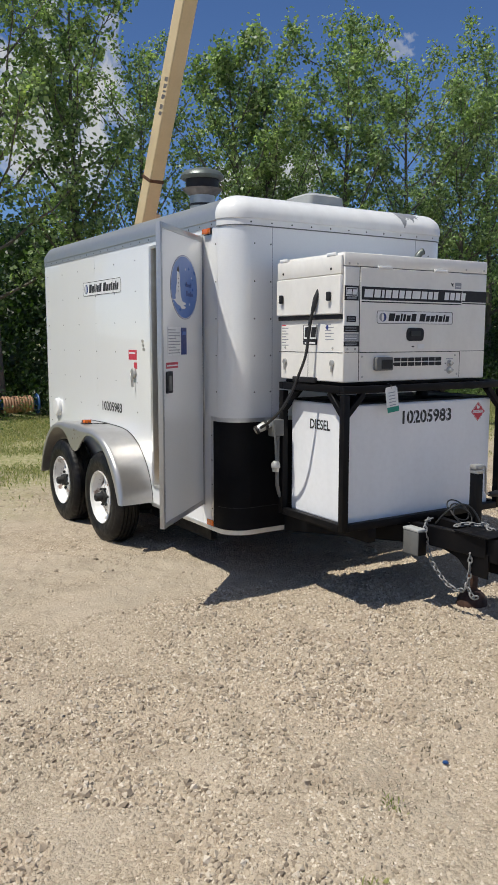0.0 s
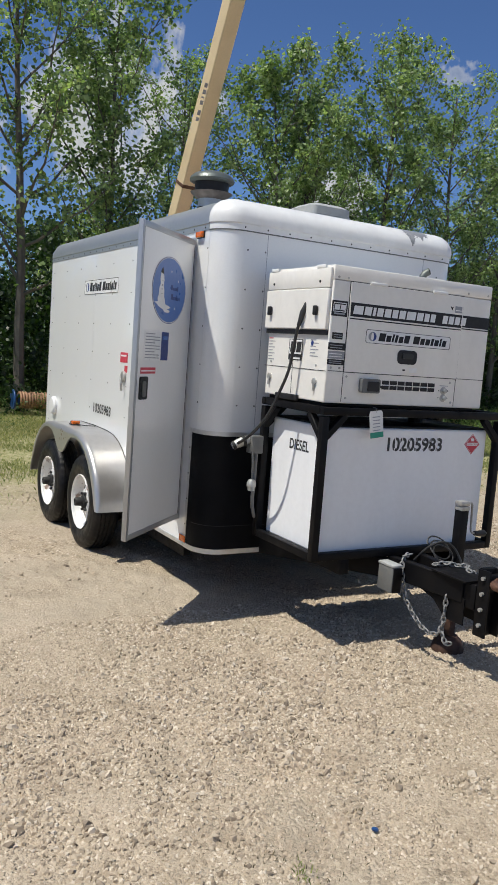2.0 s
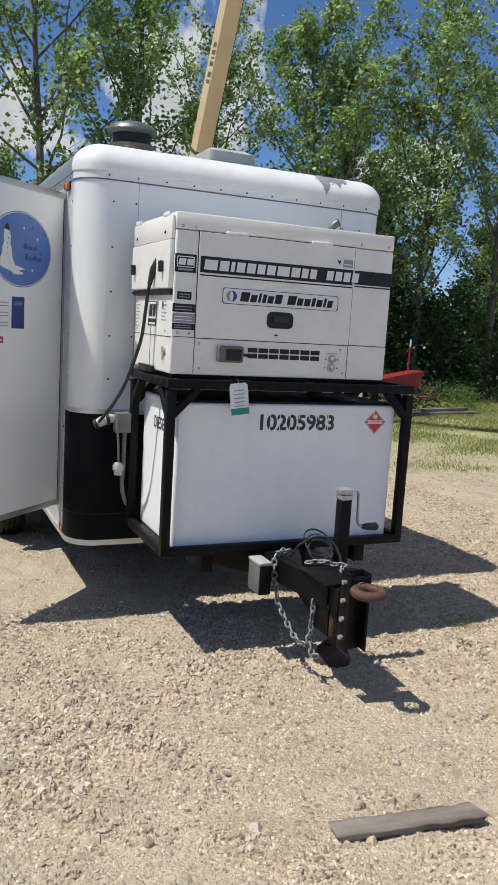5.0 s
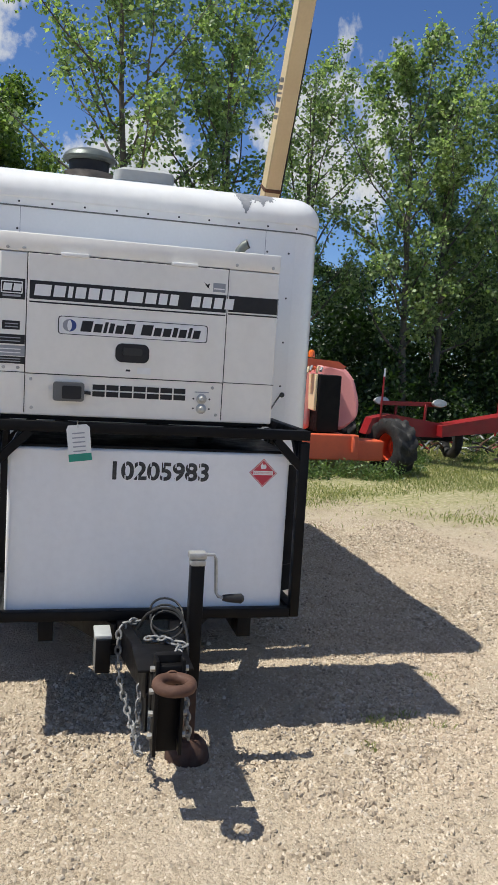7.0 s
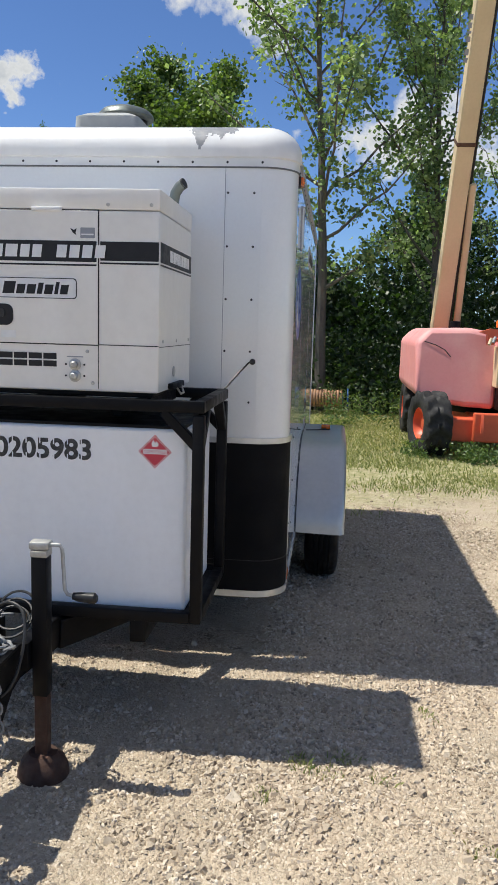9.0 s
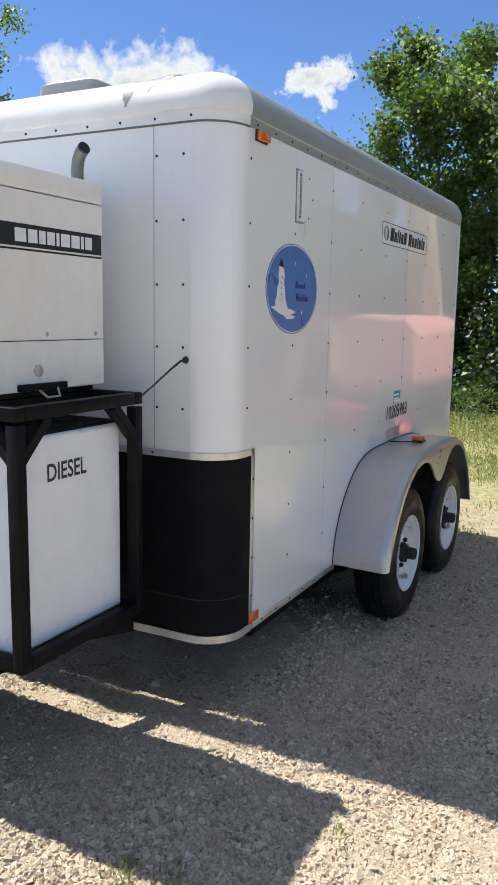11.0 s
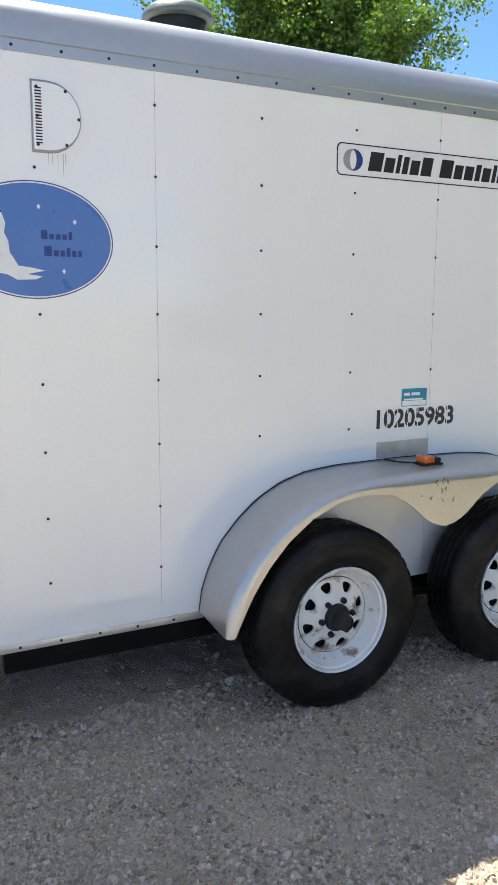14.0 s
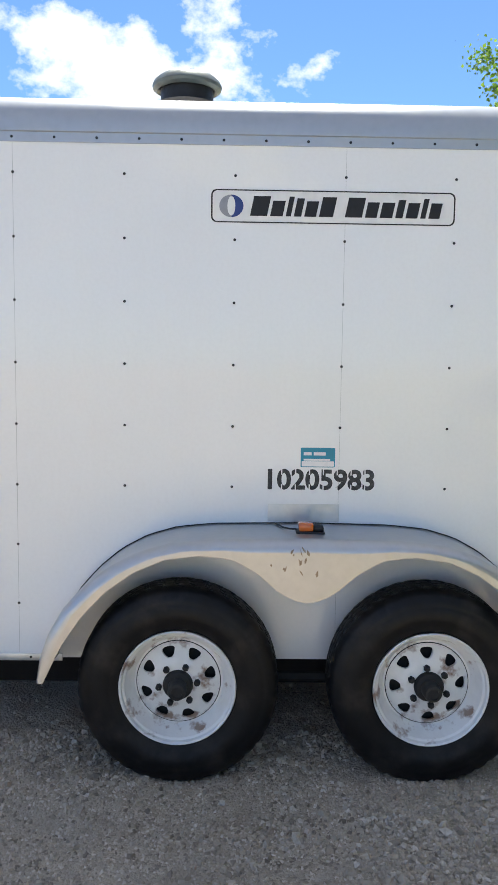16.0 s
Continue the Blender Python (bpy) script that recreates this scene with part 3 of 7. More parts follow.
def make_tree(name, seed, height, spread, leaves, leaf_size, leaf_mat, low, rise, label, clump=0.10):
    """A tapered, forking trunk with rising limbs, twigs and a crown of single leaves."""
    rng = np.random.default_rng(seed)
    ob = thing(name, (0, 0, 0), label, "tree", "trees at the lot's edge")
    bm = bmesh.new()
    lean = rng.normal(0, 0.025, 2)
    trunk, p = [], np.array([0.0, 0, 0])
    steps = 12
    for i in range(steps + 1):
        trunk.append(p.copy())
        p = p + np.array([lean[0] + rng.normal(0, 0.03), lean[1] + rng.normal(0, 0.03), 1.0]) * height * 0.93 / steps
    rad = [0.0105 * height * (1 - 0.92 * i / steps) + 0.006 for i in range(steps + 1)]
    tube(bm, trunk, rad, 8)
    pts, twigs = [], []
    nl = int(12 + height * 1.5)
    for k in range(nl):
        f = low + (0.97 - low) * (k + rng.uniform(0, 1)) / nl
        i = min(int(f * steps), steps - 1)
        base = trunk[i] + (trunk[i + 1] - trunk[i]) * (f * steps - i)
        az = k * 2.4 + rng.normal(0, 0.5)
        env = spread * (0.35 + 0.65 * math.sin(math.pi * min(1, ((f - low) / (1 - low)) * 0.8 + 0.18))) * rng.uniform(0.6, 1.15)
        el = radians(rng.normal(rise, 11))
        limb, q = [base], base.copy()
        for s in range(6):
            e = el + s * 0.05
            q = q + np.array([math.cos(az) * math.cos(e), math.sin(az) * math.cos(e), math.sin(e)]) * env / 4.6 + rng.normal(0, 0.04 * env / 2, 3)
            limb.append(q.copy())
        r0 = rad[i] * 0.42
        tube(bm, limb, [r0 * (1 - 0.85 * s / 6) + 0.003 for s in range(7)], 5)
        for s in range(1, 7):
            for _ in range(2 + (s > 3)):
                d = rng.normal(0, 1, 3)
                d[2] = abs(d[2]) * 0.5
                d /= np.linalg.norm(d)
                tip = limb[s] + d * rng.uniform(0.25, 0.62) * env * 0.5
                twigs.append((limb[s], tip))
    for a, b in twigs[::2]:
        tube(bm, [a, (np.array(a) + b) / 2 + rng.normal(0, 0.03, 3), b], [0.009, 0.006, 0.003], 3, ends=False)
    part("trunk", bm, BARK, ob)
    per = max(1, leaves // len(twigs))
    for a, b in twigs:
        c = int(per * rng.choice([0.15, 0.6, 1.2, 2.1]))
        f = rng.beta(2.2, 1.1, c)[:, None]
        pts.append(np.asarray(a) + (np.asarray(b) - a) * f * 1.08 + rng.normal(0, clump * max(1, spread / 2.2), (c, 3)))
    pts = np.concatenate(pts)
    piece("crown", leaf_mesh("crown", pts, leaf_size, leaf_mat, rng), ob)
    return ob


rng0 = np.random.default_rng(5)
poplars = [make_tree("poplar_tree", 10 + i, h, sp, n, 0.105, LEAF, low, rise, "tall poplar with thin grey trunk and fluttering green leaves")
           for i, (h, sp, n, low, rise) in enumerate(((10.5, 2.6, 10000, 0.23, 44), (9.8, 2.4, 10500, 0.22, 48), (11.2, 2.7, 9500, 0.27, 42), (9.4, 2.3, 11500, 0.2, 46)))]
spots = []
for i, x in enumerate(np.arange(1.2, 24, 1.9)):
    h = 1.0 if x < 8 else 0.80 if x < 9.5 else 0.98 if x < 11.5 else 1.03
    spots.append((x + rng0.normal(0, 0.3), 12.6 + rng0.normal(0, 0.5), h * rng0.uniform(0.93, 1.06)))
for i, x in enumerate(np.arange(12.7, 30, 4.6)):
    spots.append((x + rng0.normal(0, 0.4), 16.2 + rng0.normal(0, 0.7), 0.8 * rng0.uniform(0.9, 1.05)))
spots[2] = (5.3, 14.4, 0.80)
spots += [(8.9, 14.6, 0.72)]
used = set()
for i, (x, y, s) in enumerate(spots):
    k = i % 4
    m = Matrix.Translation((x, y, 0)) @ pose(0, 0, 0, 0, 0, float(rng0.uniform(0, 360))) @ Matrix.Diagonal((s, s, s, 1))
    if k in used:
        copy_thing(poplars[k], m)
    else:
        used.add(k)
        poplars[k].matrix_basis = m
dark_tree = make_tree("shade_tree", 31, 8.0, 2.5, 24000, 0.11, LEAF2, 0.2, 30, "dense green broadleaf tree behind the lot, its leaf colour darkened for forest shade", 0.16)
dark_tree.matrix_basis = Matrix.Translation((29, 21, 0))
round_tree = make_tree("broadleaf_tree", 33, 7.6, 2.3, 46000, 0.10, LEAF4, 0.10, 34, "rounded green broadleaf tree behind the lot", 0.16)
round_tree.matrix_basis = Matrix.Translation((-2.45, 15.8, 0))
copy_thing(round_tree, Matrix.Translation((-9.9, 27, 0)) @ Matrix.Diagonal((0.4, 0.4, 1.12, 1)))
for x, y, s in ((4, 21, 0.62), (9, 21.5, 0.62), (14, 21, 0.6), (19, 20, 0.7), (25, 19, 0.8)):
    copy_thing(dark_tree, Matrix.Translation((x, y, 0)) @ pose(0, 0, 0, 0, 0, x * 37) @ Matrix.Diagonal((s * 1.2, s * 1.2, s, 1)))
maple = make_tree("maple_tree", 47, 13.0, 3.6, 34000, 0.14, LEAF3, 0.15, 40, "broad bright green maple far behind the trailer", 0.15)
maple.matrix_basis = Matrix.Translation((-21.8, 12.9, 0))
for x, y, s in ((-20.2, 15.6, 0.98), (-24.5, 16.5, 1.1), (-22.8, 14.2, 1.06), (-21.2, 17.3, 0.95)):
    copy_thing(maple, Matrix.Translation((x, y, 0)) @ pose(0, 0, 0, 0, 0, x * 91 + y * 17) @ Matrix.Diagonal((s, s, s, 1)))


def undergrowth():
    rng = np.random.default_rng(8)
    # LEAF2 brings the dark of the wood's interior in its colour
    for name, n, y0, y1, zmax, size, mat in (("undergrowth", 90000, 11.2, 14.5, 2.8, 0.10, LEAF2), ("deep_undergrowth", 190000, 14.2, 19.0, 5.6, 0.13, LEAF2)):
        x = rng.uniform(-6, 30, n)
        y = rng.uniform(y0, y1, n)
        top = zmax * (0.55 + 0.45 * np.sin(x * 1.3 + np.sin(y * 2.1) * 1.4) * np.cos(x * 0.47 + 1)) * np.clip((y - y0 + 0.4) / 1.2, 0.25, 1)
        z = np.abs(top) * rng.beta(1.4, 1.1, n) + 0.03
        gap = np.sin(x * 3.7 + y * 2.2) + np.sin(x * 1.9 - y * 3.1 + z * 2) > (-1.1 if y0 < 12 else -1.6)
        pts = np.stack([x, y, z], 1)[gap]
        tagged(piece(name, leaf_mesh(name, pts, size, mat, rng), None), "leafy undergrowth beneath the trees, its leaf colour darkened for forest shade", "bushes", kind="stuff")


undergrowth()


def blades(name, pts, h, material, rng, width=0.006, label="", cat="grass"):
    n = len(pts)
    a = rng.uniform(0, 6.283, n)
    L = h * rng.uniform(0.4, 1.3, n)
    d = np.stack([np.cos(a), np.sin(a), np.zeros(n)], 1)
    s = np.stack([-np.sin(a), np.cos(a), np.zeros(n)], 1) * width
    bend = rng.uniform(0.2, 0.9, n)
    up = np.array([0, 0, 1.0])
    v = np.empty((n, 4, 3))
    v[:, 0] = pts - s
    v[:, 1] = pts + s
    mid = pts + up * (L * 0.6)[:, None] + d * (L * bend * 0.3)[:, None]
    v[:, 2] = mid + s * 0.6
    v[:, 3] = pts + up * (L * 0.95)[:, None] + d * (L * bend)[:, None]
    me = bpy.data.meshes.new(name)
    me.vertices.add(n * 4)
    me.vertices.foreach_set("co", v.ravel())
    me.loops.add(n * 4)
    me.loops.foreach_set("vertex_index", np.arange(n * 4, dtype=np.int32))
    me.polygons.add(n)
    me.polygons.foreach_set("loop_start", np.arange(0, n * 4, 4, dtype=np.int32))
    me.polygons.foreach_set("loop_total", np.full(n, 4, dtype=np.int32))
    me.update(calc_edges=True)
    me.materials.append(material)
    tagged(piece(name, me, None), label, cat, kind="stuff")


def grass():
    rng = np.random.default_rng(12)
    n = 260000
    x, y = rng.uniform(-7, 16, n), 3.1 + 8.8 * rng.beta(1.2, 1.3, n)
    keep = rng.uniform(0, 1, n) < np.clip((y - 3.8) / 3.4 + 0.8 * np.sin(x * 1.7 + 1.3 * np.sin(y * 1.9)) * np.sin(y * 2.3), 0.03, 1)
    pts = np.stack([x, y, np.zeros(n)], 1)[keep]
    blades("grass", pts, 0.045, GRASS, rng, 0.0045, "patchy sunlit grass at the edge of the gravel")
    n = 9000
    x, y = rng.uniform(-6, 15, n), rng.uniform(9.0, 11.6, n)
    keep = np.sin(x * 2.9) * np.sin(x * 1.1 + y) > 0.0
    pts = np.stack([x, y, np.zeros(n)], 1)[keep]
    pts = np.repeat(pts[::12], 60, 0)
    up = rng.beta(1.0, 1.5, (len(pts), 1))
    pts = pts + np.concatenate([rng.normal(0, 0.07, (len(pts), 2)), 0.55 * up], 1)
    tagged(piece("tall_weeds", leaf_mesh("tall_weeds", pts, 0.055, WEED, rng, -0.4, 0.45), None), "tall leafy weeds along the tree line", "weeds", kind="stuff")
    n = 4200
    c = np.array([[2.9, 6.35], [3.3, 6.3], [3.7, 6.4], [4.3, 6.3], [4.75, 6.9], [5.1, 7.2], [2.3, 6.6], [5.6, 8.1], [6.8, 8.3], [4.95, 7.9], [3.0, 6.2], [4.0, 6.25]])
    p = c[rng.integers(0, len(c), n)] + rng.normal(0, 0.11, (n, 2))
    pts = np.concatenate([p, 0.24 * rng.beta(1.0, 1.6, (n, 1))], 1)
    tagged(piece("lift_weeds", leaf_mesh("lift_weeds", pts, 0.05, WEED, rng, -0.3, 0.5), None), "leafy weeds round the parked machines", "weeds", kind="stuff")
    # sparse weeds growing through the gravel
    c = np.array([[1.64, -0.39], [1.13, -0.81], [1.17, -0.85], [1.02, -1.05], [1.24, -0.90], [1.29, -0.78], [1.42, -0.90], [-1.57, -2.32], [1.7, -1.25], [-0.5, -2.9], [-1.9, -2.6]])
    p = np.repeat(c, 34, 0) + rng.normal(0, 0.028, (len(c) * 34, 2))
    blades("gravel_weeds", np.concatenate([p, np.zeros((len(p), 1))], 1), 0.025, GRASS, rng, 0.0025, "small weeds growing through the gravel", "weeds")
    # dead tufts and twigs
    c = np.array([[1.19, -0.94], [0.95, -1.08], [1.05, -1.10], [1.12, -1.05], [1.31, -1.04], [-1.71, -2.15], [-1.68, -1.47], [-1.63, -2.22], [-1.78, -2.45], [-1.35, -1.68], [-1.50, -1.81], [-1.46, -2.2], [-1.35, -2.31], [-0.62, -1.89], [-1.20, -2.13], [-0.94, -2.0], [-1.11, -1.58], [-1.56, -2.38], [-1.42, -2.05], [-0.8, -2.1], [-1.0, -2.3], [-1.73, -1.46], [0.55, -1.3], [-0.2, -2.7], [0.3, -2.1]])
    p = np.repeat(c, 20, 0) + rng.normal(0, 0.045, (len(c) * 20, 2))
    blades("dry_weeds", np.concatenate([p, np.zeros((len(p), 1))], 1), 0.013, DRY, rng, 0.0025, "dead brown weeds and twigs on the gravel", "weeds")


grass()


def loose_stones():
    """Crushed stones lying on the packed gravel."""
    rng = np.random.default_rng(3)
    n = 430000
    x = np.concatenate([rng.uniform(-3.7, 2.6, 245000), rng.uniform(0.9, 3.3, 150000), rng.uniform(-5.5, 4.6, 35000)])
    y = np.concatenate([rng.uniform(-3.5, 0.0, 245000), rng.uniform(-1.4, 3.6, 150000), rng.uniform(-3.6, 4.6, 35000)])
    side = np.clip((x - 1.15) / 0.4, 0, 1) * np.clip((y + 0.6) / 0.6, 0, 1)     # thicker drift beside the trailer
    thick = coarse(x, y) + 0.55 * side
    r = 0.0036 + 0.0195 * rng.beta(1.0, 6.2, n) * np.clip(0.75 + 0.35 * thick, 0.4, 1.35)
    keep = rng.uniform(-2.1, 1.0, n) < thick
    x, y, r = x[keep], y[keep], r[keep]
    # a few large pieces
    r[rng.choice(len(r), 300, replace=False)] = rng.uniform(0.014, 0.021, 300)
    big = r > 0.0078
    ang = np.arange(5) * 2 * np.pi / 5
    chip = np.concatenate([np.stack([np.cos(ang), np.sin(ang), np.full(5, -0.35)], 1), [[0, 0, 0.80]]])
    chip_tri = np.array([[0, 1, 5], [1, 2, 5], [2, 3, 5], [3, 4, 5], [4, 0, 5]])
    four, three = np.arange(4) * np.pi / 2, np.arange(3) * 2 * np.pi / 3 + 0.4
    lump = np.concatenate([np.stack([np.cos(four), np.sin(four), np.full(4, -0.35)], 1), np.stack([0.62 * np.cos(three), 0.62 * np.sin(three), np.full(3, 0.5)], 1)])
    lump_tri = np.array([[0, 1, 4], [1, 5, 4], [1, 2, 5], [2, 3, 5], [3, 6, 5], [3, 0, 6], [0, 4, 6], [4, 5, 6]])
    verts, faces, soft, start = [], [], [], 0
    for base, tri, pick, smooth in ((chip, chip_tri, ~big, True), (lump, lump_tri, big, False)):
        px, py, pr = x[pick], y[pick], r[pick]
        n, k = len(px), len(base)
        v = base[None] * rng.uniform(0.7, 1.35, (n, k, 1))
        v[:, 5:, :2] += rng.normal(0, 0.2 if k > 6 else 0.35, (n, k - 5, 2))
        v[:, :, 2] *= rng.uniform(0.7, 1.5, (n, 1))
        # tipped over at random, then turned
        tip, way = rng.normal(0, 0.36, n)[:, None], rng.uniform(0, 6.283, n)[:, None]
        along = v[:, :, 0] * np.cos(way) + v[:, :, 1] * np.sin(way)
        turn = along * (np.cos(tip) - 1) - v[:, :, 2] * np.sin(tip)
        high = along * np.sin(tip) + v[:, :, 2] * np.cos(tip)
        v = np.stack([v[:, :, 0] + turn * np.cos(way), v[:, :, 1] + turn * np.sin(way), high], 2)
        a = rng.uniform(0, 6.283, n)
        c, s = np.cos(a)[:, None], np.sin(a)[:, None]
        sx = rng.uniform(0.8, 1.5, n)[:, None]
        vx, vy = v[:, :, 0] * sx * c - v[:, :, 1] * s, v[:, :, 0] * sx * s + v[:, :, 1] * c
        v = np.stack([vx, vy, v[:, :, 2]], 2) * pr[:, None, None]
        v += np.stack([px, py, pr * 0.30 + relief(px, py)], 1)[:, None, :]
        verts.append(v.reshape(-1, 3))
        faces.append((tri[None] + (np.arange(n) * k)[:, None, None]).reshape(-1, 3) + start)
        soft.append(np.full(n * len(tri), smooth))
        start += n * k
    verts, faces, soft = np.concatenate(verts), np.concatenate(faces), np.concatenate(soft)
    me = bpy.data.meshes.new("gravel")
    me.vertices.add(len(verts))
    me.vertices.foreach_set("co", verts.ravel())
    me.loops.add(faces.size)
    me.loops.foreach_set("vertex_index", faces.ravel().astype(np.int32))
    me.polygons.add(len(faces))
    me.polygons.foreach_set("loop_start", np.arange(0, faces.size, 3, dtype=np.int32))
    me.polygons.foreach_set("loop_total", np.full(len(faces), 3, dtype=np.int32))
    me.polygons.foreach_set("use_smooth", soft)
    me.update(calc_edges=True)
    me.materials.append(STONE)
    tagged(piece("gravel", me, None), "loose crushed limestone pieces on the lot", "gravel", kind="stuff")


loose_stones()

# ---- cargo trailer ----
XL, XR, YB = -0.83, 1.0, 3.47           # side walls and rear
XC = (XL + XR) / 2
ZF, ZR, ZT = 0.345, 2.272, 2.44         # floor edge, underside of roof rail, roof
RC, TH = 0.150, 0.03                    # front corner radius, wall thickness
ROWS = [2.158 - 0.2286 * k for k in range(8)]
COLS = [0.169 + 0.4035 * k for k in range(9)]
trailer = thing("cargo_trailer", (XC, 2.05, 0), "white tandem-axle cargo trailer with a rounded front, its side door open", "trailer")


def front_outline(off=0.0, y_left=RC, y_right=RC, n=9):
    """The front of the footprint from the left wall round to the right wall; off: outward."""
    out = [(XL - off, y_left)]
    for k in range(n + 1):
        a = radians(180 + 90 * k / n)
        out.append((XL + RC + (RC + off) * math.cos(a), RC + (RC + off) * math.sin(a)))
    for k in range(n + 1):
        a = radians(270 + 90 * k / n)
        out.append((XR - RC + (RC + off) * math.cos(a), RC + (RC + off) * math.sin(a)))
    out.append((XR + off, y_right))
    return [p for i, p in enumerate(out) if i == 0 or (Vector(p) - Vector(out[i - 1])).length > 1e-4]


def strip(outline, z0, z1, inner):
    """A wall along the outline, from z0 to z1, with its inner face along inner."""
    bm = bmesh.new()
    rows = []
    for (x, y), (u, v) in zip(outline, inner):
        rows.append([bm.verts.new(c) for c in ((x, y, z0), (x, y, z1), (u, v, z1), (u, v, z0))])
    for a, b in zip(rows, rows[1:]):
        for k in range(4):
            bm.faces.new((a[k], b[k], b[(k + 1) % 4], a[(k + 1) % 4]))
    bm.faces.new(rows[0])
    bm.faces.new(rows[-1][::-1])
    return bm


def shell(off_out, off_in, z0, z1, name, material, label="", yl=RC, yr=RC):
    return part(name, strip(front_outline(off_out, yl, yr), z0, z1, front_outline(off_in, yl, yr)), material, trailer, label)


front_wall = shell(0, -TH, ZF, 2.33, "front_panel", WHITE, "white front skin with rounded corners")
# side walls: sheets 48 inches wide, butted at the seams
seams = [RC - 0.0005, COLS[2], COLS[5], COLS[8] if COLS[8] < YB else YB, YB]
right_sheets = []
for a, b in zip(seams, seams[1:]):
    if b - a > 0.02:
        right_sheets.append(part("side_panel", new_box(XR - TH, XR, a, b, ZF, 2.33), WHITE, trailer, smooth=False))
for y in seams[1:-1]:
    part("seam", new_box(XR + 0.0001, XR + 0.0005, y - 0.0005, y + 0.0005, ZF + 0.02, ZR - 0.01), VENTGREY, trailer, smooth=False)
DY0, DY1, DZ0, DZ1 = 0.35, 1.095, 0.495, 2.215   # door opening
left_sheets = []
for a, b, z0, z1 in ((RC + 0.002, DY0, ZF, 2.33), (DY0, DY1, ZF, DZ0), (DY0, DY1, DZ1, 2.33), (DY1, 2.19, ZF, 2.33), (2.19, YB, ZF, 2.33)):
    left_sheets.append(part("side_panel", new_box(XL, XL + TH, a + 0.0006, b - 0.0006, z0, z1), WHITE, trailer, smooth=False))
part("rear_door", new_box(XL + TH, XR - TH, YB - 0.04, YB - 0.002, ZF, 2.33, 0.004), WHITE, trailer)
part("floor_deck", new_box(XL + TH, XR - TH, RC, YB - 0.045, ZF + 0.02, ZF + 0.06), INTERIOR, trailer, "plywood floor deck")
part("lining", new_box(XL + TH + 0.004, XR - TH - 0.004, 1.6, 1.63, ZF + 0.065, 2.30), INTERIOR, trailer, "plywood bulkhead inside")
# roof sheet, slightly crowned
bm = bmesh.new()
rows = []
for k in range(13):
    u = k / 12
    x = XL + 0.10 + (XR - XL - 0.2) * u
    z = ZT - 0.004 + 0.02 * (1 - (2 * u - 1) ** 2)
    rows.append([bm.verts.new(c) for c in ((x, 0.17, z), (x, YB - 0.02, z), (x, YB - 0.02, z - 0.02), (x, 0.17, z - 0.02))])
for a, b in zip(rows, rows[1:]):
    for k in range(4):
        bm.faces.new((a[k], b[k], b[(k + 1) % 4], a[(k + 1) % 4]))
bm.faces.new(rows[0])
bm.faces.new(rows[-1])
part("roof", bm, ALU, trailer, "bare aluminium roof sheet")


def roof_rail(x, out):
    """The rolled aluminium cove along one side: flange, then a round shoulder onto the roof."""
    prof = [(0.004, ZR - 0.008), (0.004, ZR + 0.026), (0.008, ZR + 0.030), (0.008, 2.335)]
    prof += [(0.008 - 0.125 * (1 - math.cos(radians(a))), 2.335 + 0.112 * math.sin(radians(a))) for a in range(10, 91, 10)]
    prof += [(-0.13, 2.43), (-0.10, 2.40), (-0.02, 2.33), (-0.004, 2.30), (0.0006, ZR - 0.008)]
    bm = bmesh.new()
    rings = [[bm.verts.new((x + out * o, y, z)) for o, z in prof] for y in (0.156, 1.2, 2.4, YB - 0.05, YB)]
    for r, k in ((rings[4], 0.06),):
        for v in r:
            v.co.z -= max(0, v.co.z - 2.33) * 0.35
    for a, b in zip(rings, rings[1:]):
        for k in range(len(prof)):
            bm.faces.new((a[k], b[k], b[(k + 1) % len(prof)], a[(k + 1) % len(prof)]))
    bm.faces.new(rings[0])
    bm.faces.new(rings[-1][::-1])
    return part("roof_rail", bm, ALU, trailer, "rolled grey aluminium roof rail")


rail_r, rail_l = roof_rail(XR, 1), roof_rail(XL, -1)


